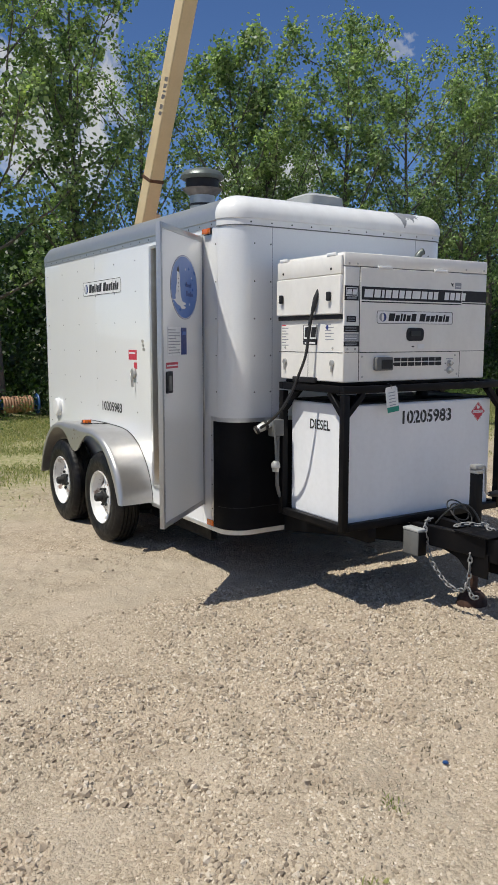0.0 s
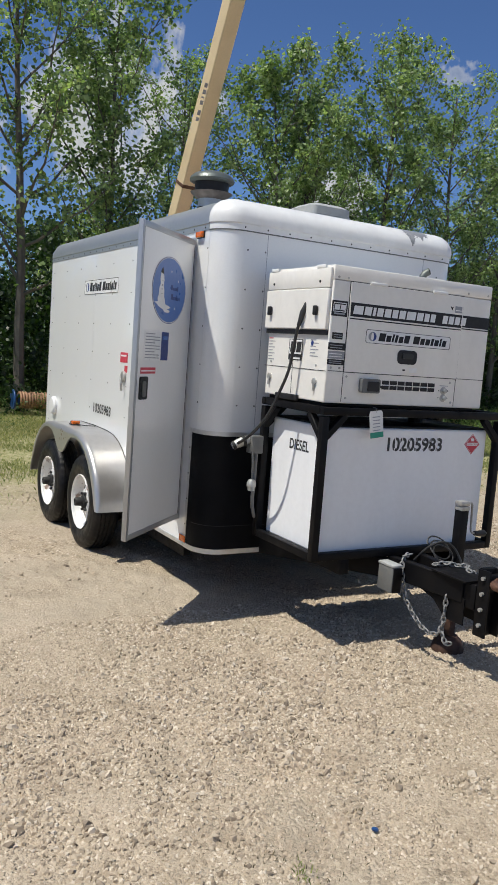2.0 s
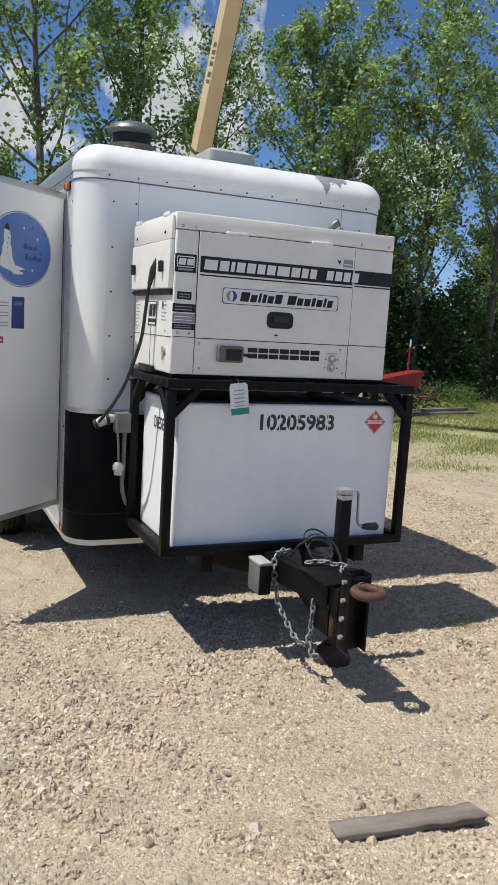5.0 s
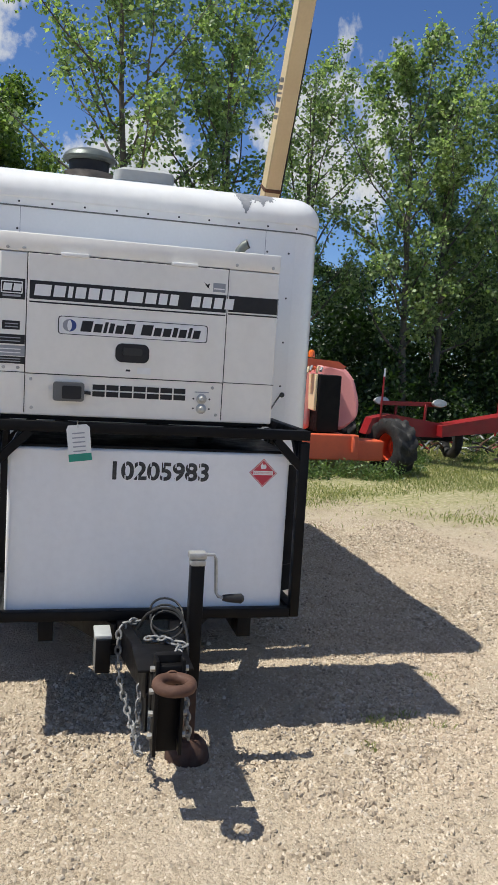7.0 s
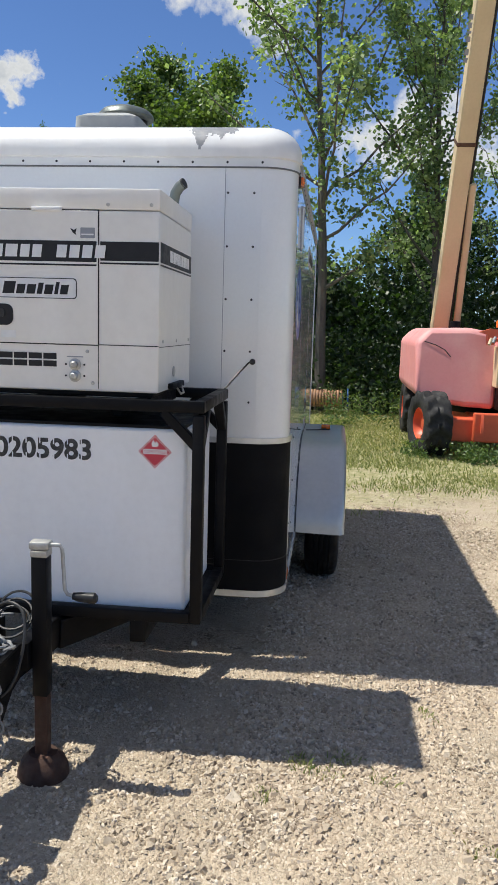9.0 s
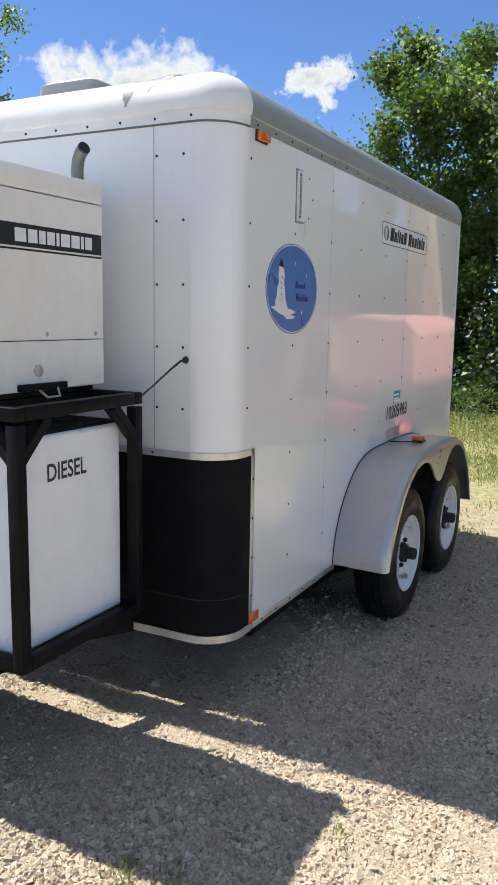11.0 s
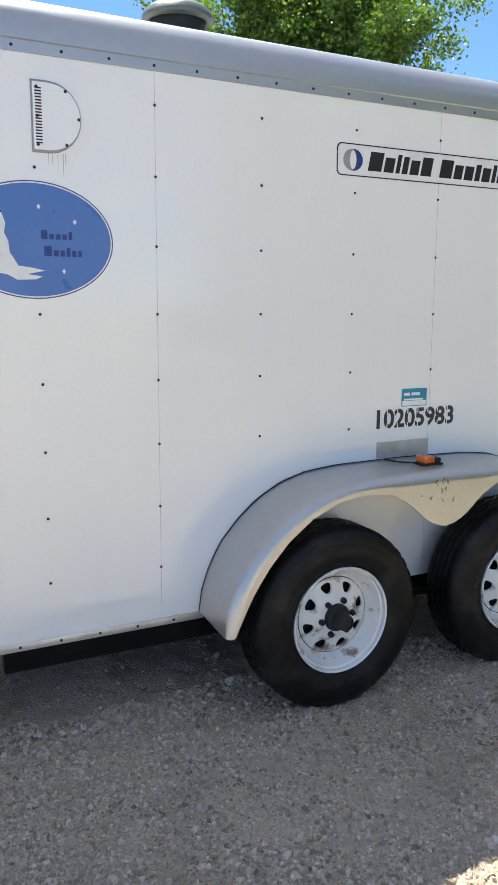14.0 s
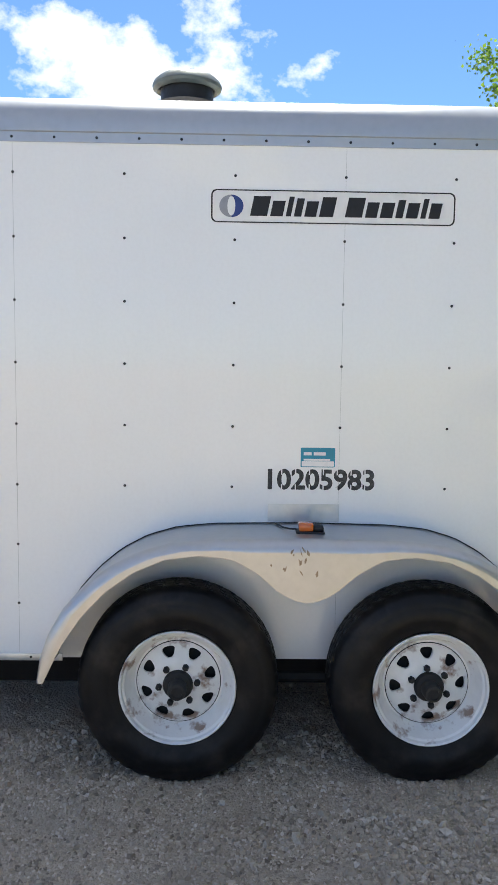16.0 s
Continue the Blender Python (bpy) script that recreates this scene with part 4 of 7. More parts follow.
# the moulded white nose over the front wall
def nose():
    bm = bmesh.new()
    prof = [(0.004, ZR - 0.004), (0.004, ZR + 0.03), (0.010, ZR + 0.036), (0.012, 2.335)]
    prof += [(0.012 - 0.150 * (1 - math.cos(radians(a))), 2.335 + 0.122 * math.sin(radians(a))) for a in range(9, 91, 9)]
    rings = []
    for o, z in prof:
        ring = front_outline(o, 0.153, 0.153)
        rings.append([bm.verts.new((x, y, z)) for x, y in ring])
    for a, b in zip(rings, rings[1:]):
        for k in range(len(a) - 1):
            bm.faces.new((a[k], a[k + 1], b[k + 1], b[k]))
    bm.faces.new(rings[-1])
    part("nose_cap", bm, CAPWHITE, trailer, "rounded white moulded nose cap with a scuffed dent")
    # patch of peeled finish near one corner
    bm = bmesh.new()
    grid = {}
    top = [prof[3]]
    for (o0, z0), (o1, z1) in zip(prof[3:], prof[4:]):
        top += [(o0 + (o1 - o0) * f / 3, z0 + (z1 - z0) * f / 3) for f in (1, 2, 3)]
    nx = 56
    for i in range(nx + 1):
        x = 0.47 + 0.0055 * i
        for j, (o, z) in enumerate(top):
            grid[i, j] = bm.verts.new((x, -o - 0.0008, z + 0.0008))
    for i in range(nx):
        for j in range(len(top) - 1):
            u, v = (i - 26) / 26, j / (len(top) - 1)
            w = 0.18 * noise.noise((i * 0.16, j * 0.2, 3.1)) + 0.10 * noise.noise((i * 0.5, j * 0.6, 1.7))
            bottom = 0.42 - 0.38 * math.exp(-((u + 0.30) / 0.16) ** 2) - 0.20 * math.exp(-((u - 0.35) / 0.10) ** 2)
            if v > bottom + w and abs(u - 0.1) < 0.55 + 0.28 * v + w:
                bm.faces.new((grid[i, j], grid[i + 1, j], grid[i + 1, j + 1], grid[i, j + 1]))
    for v in [v for v in bm.verts if not v.link_faces]:
        bm.verts.remove(v)
    part("peeled_patch", bm, PEELED, trailer, "grey patch where the finish peeled")


nose()
# dark grey strip standing in for the shadow line beneath the nose cap
shell(0.0055, 0.0006, ZR - 0.011, ZR - 0.0045, "nose_shadow_line", PLASTIC, "", 0.152, 0.152)
# black stone guard and its trims
shell(0.003, 0.0006, ZF + 0.018, 1.056, "stone_guard", GUARD, "black textured stone guard round the lower front", 0.215, 0.215)
shell(0.006, 0.0006, 1.056, 1.082, "guard_trim", TRIM, "white-grey aluminium trim", 0.222, 0.222)
shell(0.007, 0.0006, ZF - 0.012, ZF + 0.018, "guard_trim", TRIM, "", 0.222, 0.222)
shell(0.0042, 0.0006, 0.506, 0.509, "guard_bead", INK)
for x, o in ((XR, 1), (XL, -1)):
    x0, x1 = sorted((x + o * 0.0006, x + o * 0.006))
    part("guard_trim", new_box(x0, x1, 0.206, 0.234, ZF + 0.0185, 1.0815, 0.001), TRIM, trailer)
    part("floor_trim", new_box(min(x + o * 0.0006, x + o * 0.006), max(x + o * 0.0006, x + o * 0.006), 0.235, 1.14, ZF - 0.012, ZF + 0.016, 0.001), TRIM, trailer)
    part("floor_trim", new_box(min(x + o * 0.0006, x + o * 0.006), max(x + o * 0.0006, x + o * 0.006), 2.97, YB, ZF - 0.012, ZF + 0.016, 0.001), TRIM, trailer)
    part("corner_trim", new_box(min(x - o * 0.02, x + o * 0.005), max(x - o * 0.02, x + o * 0.005), YB, YB + 0.004, ZF, 2.33, 0.001), TRIM, trailer)

# screws: one small head, repeated
bm = bmesh.new()
lathe(bm, [(0.0054, 0.0), (0.005, 0.0015), (0.0025, 0.0028), (0.0004, 0.003)], 8)
SCREW = mesh_of("screw", bm, INK)


def screw(p, normal, parent):
    q = Vector(normal).to_track_quat("Z", "Y").to_matrix().to_4x4()
    piece("screw", SCREW, parent, Matrix.Translation(p) @ q)


def in_fender(y, z):
    return 1.15 < y < 2.95 and z < 0.9


for c, y in enumerate(COLS):
    if y > YB - 0.05:
        continue
    for z in ROWS:
        if c == 0 and z < 1.1 or in_fender(y, z):
            continue
        if not (0.57 < y < 0.73 and 1.96 < z < 2.2) and not ((y - 0.565) ** 2 / 0.066 + (z - 1.705) ** 2 / 0.034 < 1):
            sheet = right_sheets[0 if y < COLS[2] else 1 if y < COLS[5] else 2]
            screw((XR, y, z), (1, 0, 0), sheet)
        if not DY0 - 0.02 < y < DY1 + 0.02:
            screw((XL, y, z), (-1, 0, 0), left_sheets[0 if y < DY0 else 3 if y < 2.19 else 4])
for z in ROWS[:5]:
    for x, y in ((0.702, 0), (0.817, 0), (-0.532, 0), (-0.652, 0)):
        screw((x, y, z), (0, -1, 0), front_wall)
for k in range(22):
    screw((XR + 0.004, 0.21 + 0.153 * k, ZR + 0.009), (1, 0, 0), rail_r)
    screw((XL - 0.004, 0.21 + 0.153 * k, ZR + 0.009), (-1, 0, 0), rail_l)
for k in range(11):
    screw((XC - 0.765 + 0.153 * k, -0.004, ZR + 0.013), (0, -1, 0), front_wall)
for y in (0.32, 0.46, 0.60, 0.74, 0.88, 1.02):
    screw((XR + 0.006, y, ZF + 0.002), (1, 0, 0), right_sheets[0])
for z in (0.48, 0.64, 0.80, 0.96):
    screw((XR + 0.006, 0.22, z), (1, 0, 0), right_sheets[0])
    screw((XL - 0.006, 0.22, z), (-1, 0, 0), left_sheets[0])
for k in range(5):
    screw((XC - 0.6 + 0.3 * k, -0.006, 1.069), (0, -1, 0), front_wall)
# seam lines of the front skin
for x in (0.69, -0.52):
    part("seam", new_box(x - 0.0012, x + 0.0012, -0.0012, -0.0002, 1.083, ZR - 0.005), GREYINK, trailer, smooth=False)

# chassis, axles and springs
for x in (XL + 0.12, XR - 0.12):
    part("chassis_rail", beam(bmesh.new(), (x, 0.42, 0.275), (x, YB - 0.05, 0.275), 0.05, 0.13), BLACK, trailer)
for y in np.arange(0.3, 3.4, 0.6):
    part("crossmember", beam(bmesh.new(), (XL + 0.1, y, 0.31), (XR - 0.1, y, 0.31), 0.04, 0.06), DARK, trailer)
HUBS = (1.60, 2.50)
for y in HUBS:
    part("axle", tube(bmesh.new(), [(XL + 0.1, y, 0.30), (XR - 0.1, y, 0.30)], 0.035, 10), DARK, trailer)
for x in (XL + 0.10, XR - 0.10):
    part("leaf_spring", tube(bmesh.new(), [(x, 1.35, 0.24), (x, 1.6, 0.20), (x, 1.95, 0.24), (x, 2.15, 0.24), (x, 2.5, 0.20), (x, 2.75, 0.24)], 0.022, 6), DARK, trailer)


# wheels
def tyre_mesh():
    R, w = 0.360, 0.107
    prof = [(0.205, -0.075), (0.212, -0.092), (0.235, -0.100), (0.275, -w), (0.318, -0.101), (0.342, -0.088), (R - 0.004, -0.075)]
    for g in (-0.046, -0.015, 0.016, 0.047):
        prof += [(R, g - 0.012), (R, g - 0.004), (R - 0.009, g - 0.003), (R - 0.009, g + 0.003), (R, g + 0.004)]
    prof += [(R - 0.004, 0.075), (0.342, 0.088), (0.322, 0.098), (0.312, 0.1005), (0.306, 0.1005), (0.30, 0.103), (0.275, w), (0.25, 0.1045), (0.244, 0.1015), (0.235, 0.100), (0.212, 0.092), (0.205, 0.075)]
    bm = bmesh.new()
    n = 160
    rings = []
    for r, h in prof:
        deep = 0.005 if r >= R - 0.005 else 0.0
        shift = int(h * 160) % 4
        rings.append([(r - (deep if (k + shift) % 4 == 0 else 0.0), h, 6.283185 * k / n) for k in range(n)])
    rings = [[bm.verts.new((r * math.cos(a), r * math.sin(a), h)) for r, h, a in ring] for ring in rings]
    for a, b in zip(rings, rings[1:]):
        for k in range(n):
            bm.faces.new((a[k], a[(k + 1) % n], b[(k + 1) % n], b[k]))
    return mesh_of("tyre", bm, RUBBER)


def rim_mesh():
    """A white eight-window spoke wheel: stepped lip, barrel, dished disc with D-shaped windows."""
    bm = bmesh.new()
    n = 96
    lathe(bm, [(0.206, -0.07), (0.200, 0.02), (0.203, 0.088), (0.2085, 0.097), (0.205, 0.102), (0.199, 0.098), (0.1965, 0.084), (0.189, 0.080), (0.172, 0.040), (0.160, 0.026),
               (0.151, 0.027), (0.146, 0.030)], n)
    height = lambda r: 0.030 + (0.146 - r) * 0.46 if r > 0.086 else 0.0576 + (0.086 - r) * 0.06
    lathe(bm, [(0.090, height(0.090)), (0.086, height(0.086)), (0.075, height(0.075)), (0.052, 0.0595), (0.040, 0.0595)], n)
    at = lambda r, a, dz=0.0: bm.verts.new((r * math.cos(a), r * math.sin(a), height(r) + dz))
    for w in range(8):
        mid, half = math.radians(45 * w), math.radians(22.5)
        outer, hole, deep = [], [], []
        for k in range(32):
            t = 2 * math.pi * k / 32
            c, s = math.cos(t), math.sin(t)
            q = max(abs(c), abs(s))
            outer.append(at(0.118 + 0.028 * (c / q), mid + half * s / q))
            # window: broad towards the lip, rounded
            e = (abs(c) ** 3 + abs(s) ** 3) ** (1 / 3)
            r = 0.1175 + 0.0195 * c / e
            wide = 0.0205 * (1 + 0.42 * c / e) * s / e
            hole.append(at(r, mid + wide / r))
            deep.append(at(r - 0.0005 * c, mid + wide * 0.96 / r, -0.010))
        for ra, rb in ((outer, hole), (hole, deep)):
            for k in range(32):
                bm.faces.new((ra[k], ra[(k + 1) % 32], rb[(k + 1) % 32], rb[k]))
    bmesh.ops.remove_doubles(bm, verts=bm.verts[:], dist=0.0004)
    return mesh_of("rim", bm, RIM)


TYRE, RIMM = tyre_mesh(), rim_mesh()
HUBM = mesh_of("hub", lathe(bmesh.new(), [(0.054, 0.02), (0.054, 0.068), (0.049, 0.078), (0.034, 0.083), (0.032, 0.128), (0.028, 0.136), (0.020, 0.138), (0.019, 0.131), (0.0005, 0.131)], 24), DARK)
CREVICE = mesh_of("rim_groove", lathe(bmesh.new(), [(0.1530, 0.0275), (0.1522, 0.0286), (0.1508, 0.0290), (0.1500, 0.0296)], 64), INK)
BACK = mesh_of("brake_drum", lathe(bmesh.new(), [(0.0005, 0.0), (0.17, 0.0), (0.17, -0.06), (0.0005, -0.06)], 24), DARK)
NUT = mesh_of("wheel_nut", lathe(bmesh.new(), [(0.012, 0.0), (0.012, 0.018), (0.008, 0.023), (0.0004, 0.024)], 6), DARK)
for k, (x, o, y) in enumerate(((XR, 1, HUBS[0]), (XR, 1, HUBS[1]), (XL, -1, HUBS[0]), (XL, -1, HUBS[1]))):
    m = Matrix.Translation((x + (0.163 if o > 0 else -0.137), y, 0.333 if o > 0 else 0.344)) @ pose(0, 0, 0, 0, o * 90, 0) @ pose(0, 0, 0, 0, 0, 17 + 31 * k)
    wheel = piece("wheel", RIMM, trailer, m, "white painted steel spoke wheel with rust streaks")
    piece("tyre", TYRE, wheel, m, "worn dusty black tyre")
    piece("hub", HUBM, wheel, m)
    piece("rim_groove", CREVICE, wheel, m)
    piece("brake_drum", BACK, wheel, m)
    for j in range(6):
        piece("wheel_nut", NUT, wheel, m @ pose(0, 0, 0, 0, 0, 60 * j + 20) @ Matrix.Translation((0.069, 0, 0.055)))

# fenders
TOP = [(1.125, 0.360), (1.135, 0.44), (1.165, 0.53), (1.215, 0.62), (1.285, 0.70), (1.37, 0.772), (1.47, 0.826), (1.58, 0.858), (1.72, 0.872), (2.05, 0.878)]
LOW = [(1.155, 0.365), (1.185, 0.43), (1.225, 0.51), (1.285, 0.60), (1.36, 0.685), (1.45, 0.755), (1.56, 0.805), (1.68, 0.822), (1.79, 0.808), (1.87, 0.765), (1.95, 0.695), (2.0, 0.667), (2.05, 0.657)]


def both(pts):
    return pts + [(4.10 - y, z) for y, z in reversed(pts[:-1])]


def resample(pts, n):
    d = np.concatenate([[0], np.cumsum([math.hypot(b[0] - a[0], b[1] - a[1]) for a, b in zip(pts, pts[1:])])])
    s = np.linspace(0, d[-1], n)
    return list(zip(np.interp(s, d, [p[0] for p in pts]), np.interp(s, d, [p[1] for p in pts])))


def fender(x, o):
    bm = bmesh.new()
    top, low = both(TOP), both(LOW)
    n = 61
    t = resample(top, n)
    lo = resample(low, n)
    w = 0.298 if o > 0 else 0.272
    rings, skirt, bk = [], [], bmesh.new()
    for (y, z), (yl, zl) in zip(t, lo):
        gap = math.hypot(yl - y, zl - z)
        r = min(0.042, gap * 0.9)
        dy, dz = (yl - y) / gap, (zl - z) / gap
        rows = [(x + o * 0.0008, y, z)]
        flare = 0.018 * min(1, max(0, (1.6 - y) / 0.45)) if o > 0 else 0.0     # front lip bent forward
        y, yl = y - flare, yl - flare
        rows.append((x + o * (w - r - 0.004), y, z - 0.001))
        for a in range(0, 91, 15):
            d = r * (1 - math.cos(radians(a)))
            rows.append((x + o * (w - r + r * math.sin(radians(a))), y + dy * d, z - 0.001 + dz * d))
        rings.append([bm.verts.new(p) for p in rows])
        ys, zs = y + dy * r, z - 0.001 + dz * r
        skirt.append([bk.verts.new(p) for p in ((x + o * w, ys, zs), (x + o * w, yl, zl), (x + o * (w - 0.012), yl, zl + 0.001))])
    for a, b in zip(skirt, skirt[1:]):
        for k in range(2):
            bk.faces.new((a[k], b[k], b[k + 1], a[k + 1]))
    for a, b in zip(rings, rings[1:]):
        for k in range(len(a) - 1):
            bm.faces.new((a[k], b[k], b[k + 1], a[k + 1]))
    bmesh.ops.recalc_face_normals(bm, faces=bm.faces)
    bmesh.ops.solidify(bm, geom=bm.faces[:], thickness=0.002)
    fe = part("fender", bm, FENDER, trailer, "dull polished aluminium tandem fender")
    part("skirt", bk, FENDER, fe, smooth=False)
    rngf = random.Random(21)
    for k in range(14):
        cy, cz, a = 1.99 + 0.045 * rngf.gauss(0, 1), rngf.choice((0.842, 0.835, 0.80, 0.77, 0.74)) + rngf.uniform(-0.01, 0.01), rngf.uniform(0.9, 2.2)
        L, h = rngf.uniform(0.004, 0.014), rngf.uniform(0.002, 0.006)
        poly = [(L * u, h * v * rngf.uniform(0.5, 1.2)) for u, v in ((-1, 0), (-0.4, -1), (0.3, -0.6), (1, 0), (0.5, 0.8), (-0.3, 1))]
        part("scuff", prism(bmesh.new(), poly, 0.0005, plane_pose((x + o * (w + 0.0002), cy, cz), (0, o * math.cos(a), math.sin(a)), (0, -o * math.sin(a), math.cos(a)))), STAIN, fe, smooth=False)
    # sealing bead against the wall
    bead = [(x + o * 0.003, y, z + 0.003) for y, z in t]
    part("fender_seal", tube(bmesh.new(), bead, 0.0022, 6), INK, fe)
    x0, x1 = sorted((x + o * 0.125, x + o * 0.185))
    li = part("marker_lamp", new_box(x0, x1, 2.025, 2.078, 0.884, 0.912, 0.006), AMBER, fe, "amber fender marker lamp")
    part("lamp_base", new_box(x0 - 0.003, x1 + 0.003, 2.016, 2.118, 0.8755, 0.8838, 0.003), INK, li)
    part("lamp_plug", new_box(x0 + 0.004, x1 - 0.004, 2.0785, 2.115, 0.884, 0.905, 0.008), INK, li)
    part("wire", tube(bmesh.new(), [(x + o * 0.155, 2.021, 0.888), (x + o * 0.14, 1.995, 0.886), (x + o * 0.10, 1.975, 0.882), (x + o * 0.02, 1.95, 0.881)], 0.0035, 5), CABLE, fe)
    x0, x1 = sorted((x + o * 0.0006, x + o * 0.002))
    if o > 0:
        part("patch_plate", new_box(x0, x1, 1.92, 2.19, 0.884, 0.952, 0.001, seg=1), TRIM, trailer, "small riveted patch plate")


fender(XR, 1)
fender(XL, -1)


# marker lamps on the body
def marker(x, o, y, z, w, h, name="marker_lamp"):
    x0, x1 = sorted((x + o * 0.0006, x + o * 0.024))
    lens = part(name, new_box(x0, x1, y - w / 2, y + w / 2, z - h / 2, z + h / 2, 0.006), AMBER, trailer, "amber side marker lamp")
    part("lamp_base", new_box(min(x + o * 0.0004, x + o * 0.008), max(x + o * 0.0004, x + o * 0.008), y - w / 2 - 0.004, y + w / 2 + 0.004, z - h / 2 - 0.004, z + h / 2 + 0.004, 0.002), INK, lens)


marker(XR, 1, 0.243, 2.246, 0.085, 0.034)
marker(XL, -1, 0.262, 2.243, 0.085, 0.034)
for x, o in ((XR, 1), (XL, -1)):
    x0, x1 = sorted((x + o * 0.0065, x + o * 0.009))
    part("reflector", new_box(x0, x1, 0.203, 0.287, 0.362, 0.402, 0.002), AMBER, trailer, "amber reflector")


# ---- decals ----
def decal(outline, m, material, parent, name="decal", label="", t=0.0012):
    return part(name, prism(bmesh.new(), outline, t, m), material, parent, label, smooth=False)


def ring_outline(parent, outline, inner, m, material, name="border"):
    bm = bmesh.new()
    a = [bm.verts.new((x, y, 0)) for x, y in outline]
    b = [bm.verts.new((x, y, 0)) for x, y in inner]
    for i in range(len(a)):
        j = (i + 1) % len(a)
        bm.faces.new((a[i], a[j], b[j], b[i]))
    bmesh.ops.transform(bm, matrix=m, verts=bm.verts[:])
    return part(name, bm, material, parent, smooth=False)


def firm_logo(m, w, h, parent, border=True):
    """White plate with a two-tone disc and slanted black blocks for the firm's name; m at its centre."""
    d = decal(rounded(w, h, h * 0.18), m, LABEL, parent, "logo_plate", "white firm plate with black border")
    if border:
        ring_outline(d, rounded(w * 0.996, h * 0.97, h * 0.17), rounded(w * 0.984, h * 0.90, h * 0.15), at2(m, 0, 0, 0.0018), INK)
    r = h * 0.33
    cx = -w / 2 + h * 0.62
    left = [(cx + r * 1.1 * math.cos(radians(a)), r * math.sin(radians(a))) for a in range(90, 271, 15)]
    decal(left, at2(m, 0, 0, 0.0013), GREYINK, d, "logo_disc", t=0.0006)
    right = [(cx + r * 1.1 * math.cos(radians(a)), r * math.sin(radians(a))) for a in range(-90, 91, 15)]
    decal(right, at2(m, 0, 0, 0.0013), NAVY, d, "logo_disc", t=0.0006)
    decal([(cx + 0.36 * r * math.cos(radians(a)), 0.86 * r * math.sin(radians(a))) for a in range(0, 360, 20)], at2(m, 0, 0, 0.0021), LABEL, d, "logo_disc", t=0.0005)
    u = (w - h * 1.62) / 12.9
    ws = [1.15 * u, 0.85 * u, 0.35 * u, 0.5 * u, 0.8 * u, 0.95 * u, -0.6 * u, 1.15 * u, 0.8 * u, 0.85 * u, 0.5 * u, 0.8 * u, 0.35 * u, 0.75 * u]
    hs = [1, 0.78, 1, 0.92, 0.78, 1, 1, 1, 0.78, 0.78, 0.92, 0.78, 1, 0.78]
    word_bars(d, at2(m, -w / 2 + h * 1.18, -h * 0.28, 0.0013), ws, h * 0.58, u * 0.2, INK, 0.2, heights=hs)
    return d


def oval_logo(m, a, b, parent):
    """Blue oval with a white border line, a plain white mound and dark bars."""
    d = decal(ellipse(a, b), m, NAVY, parent, "oval_decal", "blue oval decal with a white line and white figure shape")
    decal(ellipse(a * 0.985, b * 0.98), at2(m, 0, 0, 0.0013), LABEL, d, "oval_line", t=0.0004)
    decal(ellipse(a * 0.968, b * 0.957), at2(m, 0, 0, 0.0018), BLUE, d, "oval_field", t=0.0004)
    s = b / 0.184
    mound = [(-0.215, -0.075), (-0.19, -0.082), (-0.14, -0.10), (-0.09, -0.108), (-0.06, -0.124), (0.0, -0.122), (0.02, -0.112), (-0.03, -0.106), (0.03, -0.094), (-0.02, -0.084),
             (-0.055, -0.08), (-0.07, -0.055), (-0.08, -0.04), (-0.083, -0.005), (-0.095, 0.02), (-0.09, 0.05), (-0.10, 0.08), (-0.12, 0.098), (-0.142, 0.085), (-0.148, 0.05), (-0.142, 0.025), (-0.158, 0.0), (-0.158, -0.03), (-0.175, -0.05), (-0.17, -0.07)]
    decal([(x * a / 0.257, y * s) for x, y in mound], at2(m, 0, 0, 0.0023), LABEL, d, "white_shape", t=0.0005)
    decal([(x * a / 0.257, y * s) for x, y in ((-0.148, 0.088), (-0.10, 0.080), (-0.108, 0.10), (-0.12, 0.118), (-0.135, 0.105))], at2(m, 0, 0, 0.0028), INK, d, "dark_shape", t=0.0004)
    for x, y in ((-0.118, 0.02), (-0.12, 0.0), (-0.116, -0.025), (-0.113, 0.045)):
        decal(ellipse(0.004, 0.004, 8), at2(m, x * a / 0.257, y * s, 0.0028), INK, d, "dot", t=0.0004)
    for x, y in ((0.015, 0.105), (0.13, 0.062), (0.09, -0.095)):
        decal([(0.006, 0), (0, 0.009), (-0.006, 0), (0, -0.009)], at2(m, x * a / 0.257, y * s, 0.0023), LABEL, d, "star", t=0.0004)
    word_bars(d, at2(m, 0.02 * a / 0.257, 0.005 * s, 0.0023), [0.02, 0.014, 0.016, 0.014, 0.012], 0.028 * s, 0.006, NAVY, 0.0, heights=[1, 0.6, 0.6, 0.6, 0.9])
    word_bars(d, at2(m, 0.028 * a / 0.257, -0.048 * s, 0.0023), [0.024, 0.016, 0.014, 0.012, 0.014, 0.012], 0.032 * s, 0.006, NAVY, 0.0, heights=[1, 0.6, 0.6, 0.9, 0.6, 0.6])
    return d


def stencil_number(m, w, h, parent, white):
    """The fleet number, with the breaks of its stencil."""
    t = lettering("10205983", w, h, at2(m, 0, 0, 0.0012), STENCIL, parent, "stencil_number", 0.03, "black stencilled fleet number")
    pitch = w / 7.7
    for k in range(1, 8):
        x = pitch * (k - 0.42) + pitch * 0.42
        for y0, y1 in ((-0.003, h * 0.28), (h * 0.72, h + 0.003)):
            decal([(x - 0.0022, y0), (x + 0.0022, y0), (x + 0.0022, y1), (x - 0.0022, y1)], at2(m, 0, 0, 0.0015), white, t, "stencil_break", t=0.0004)
    return t


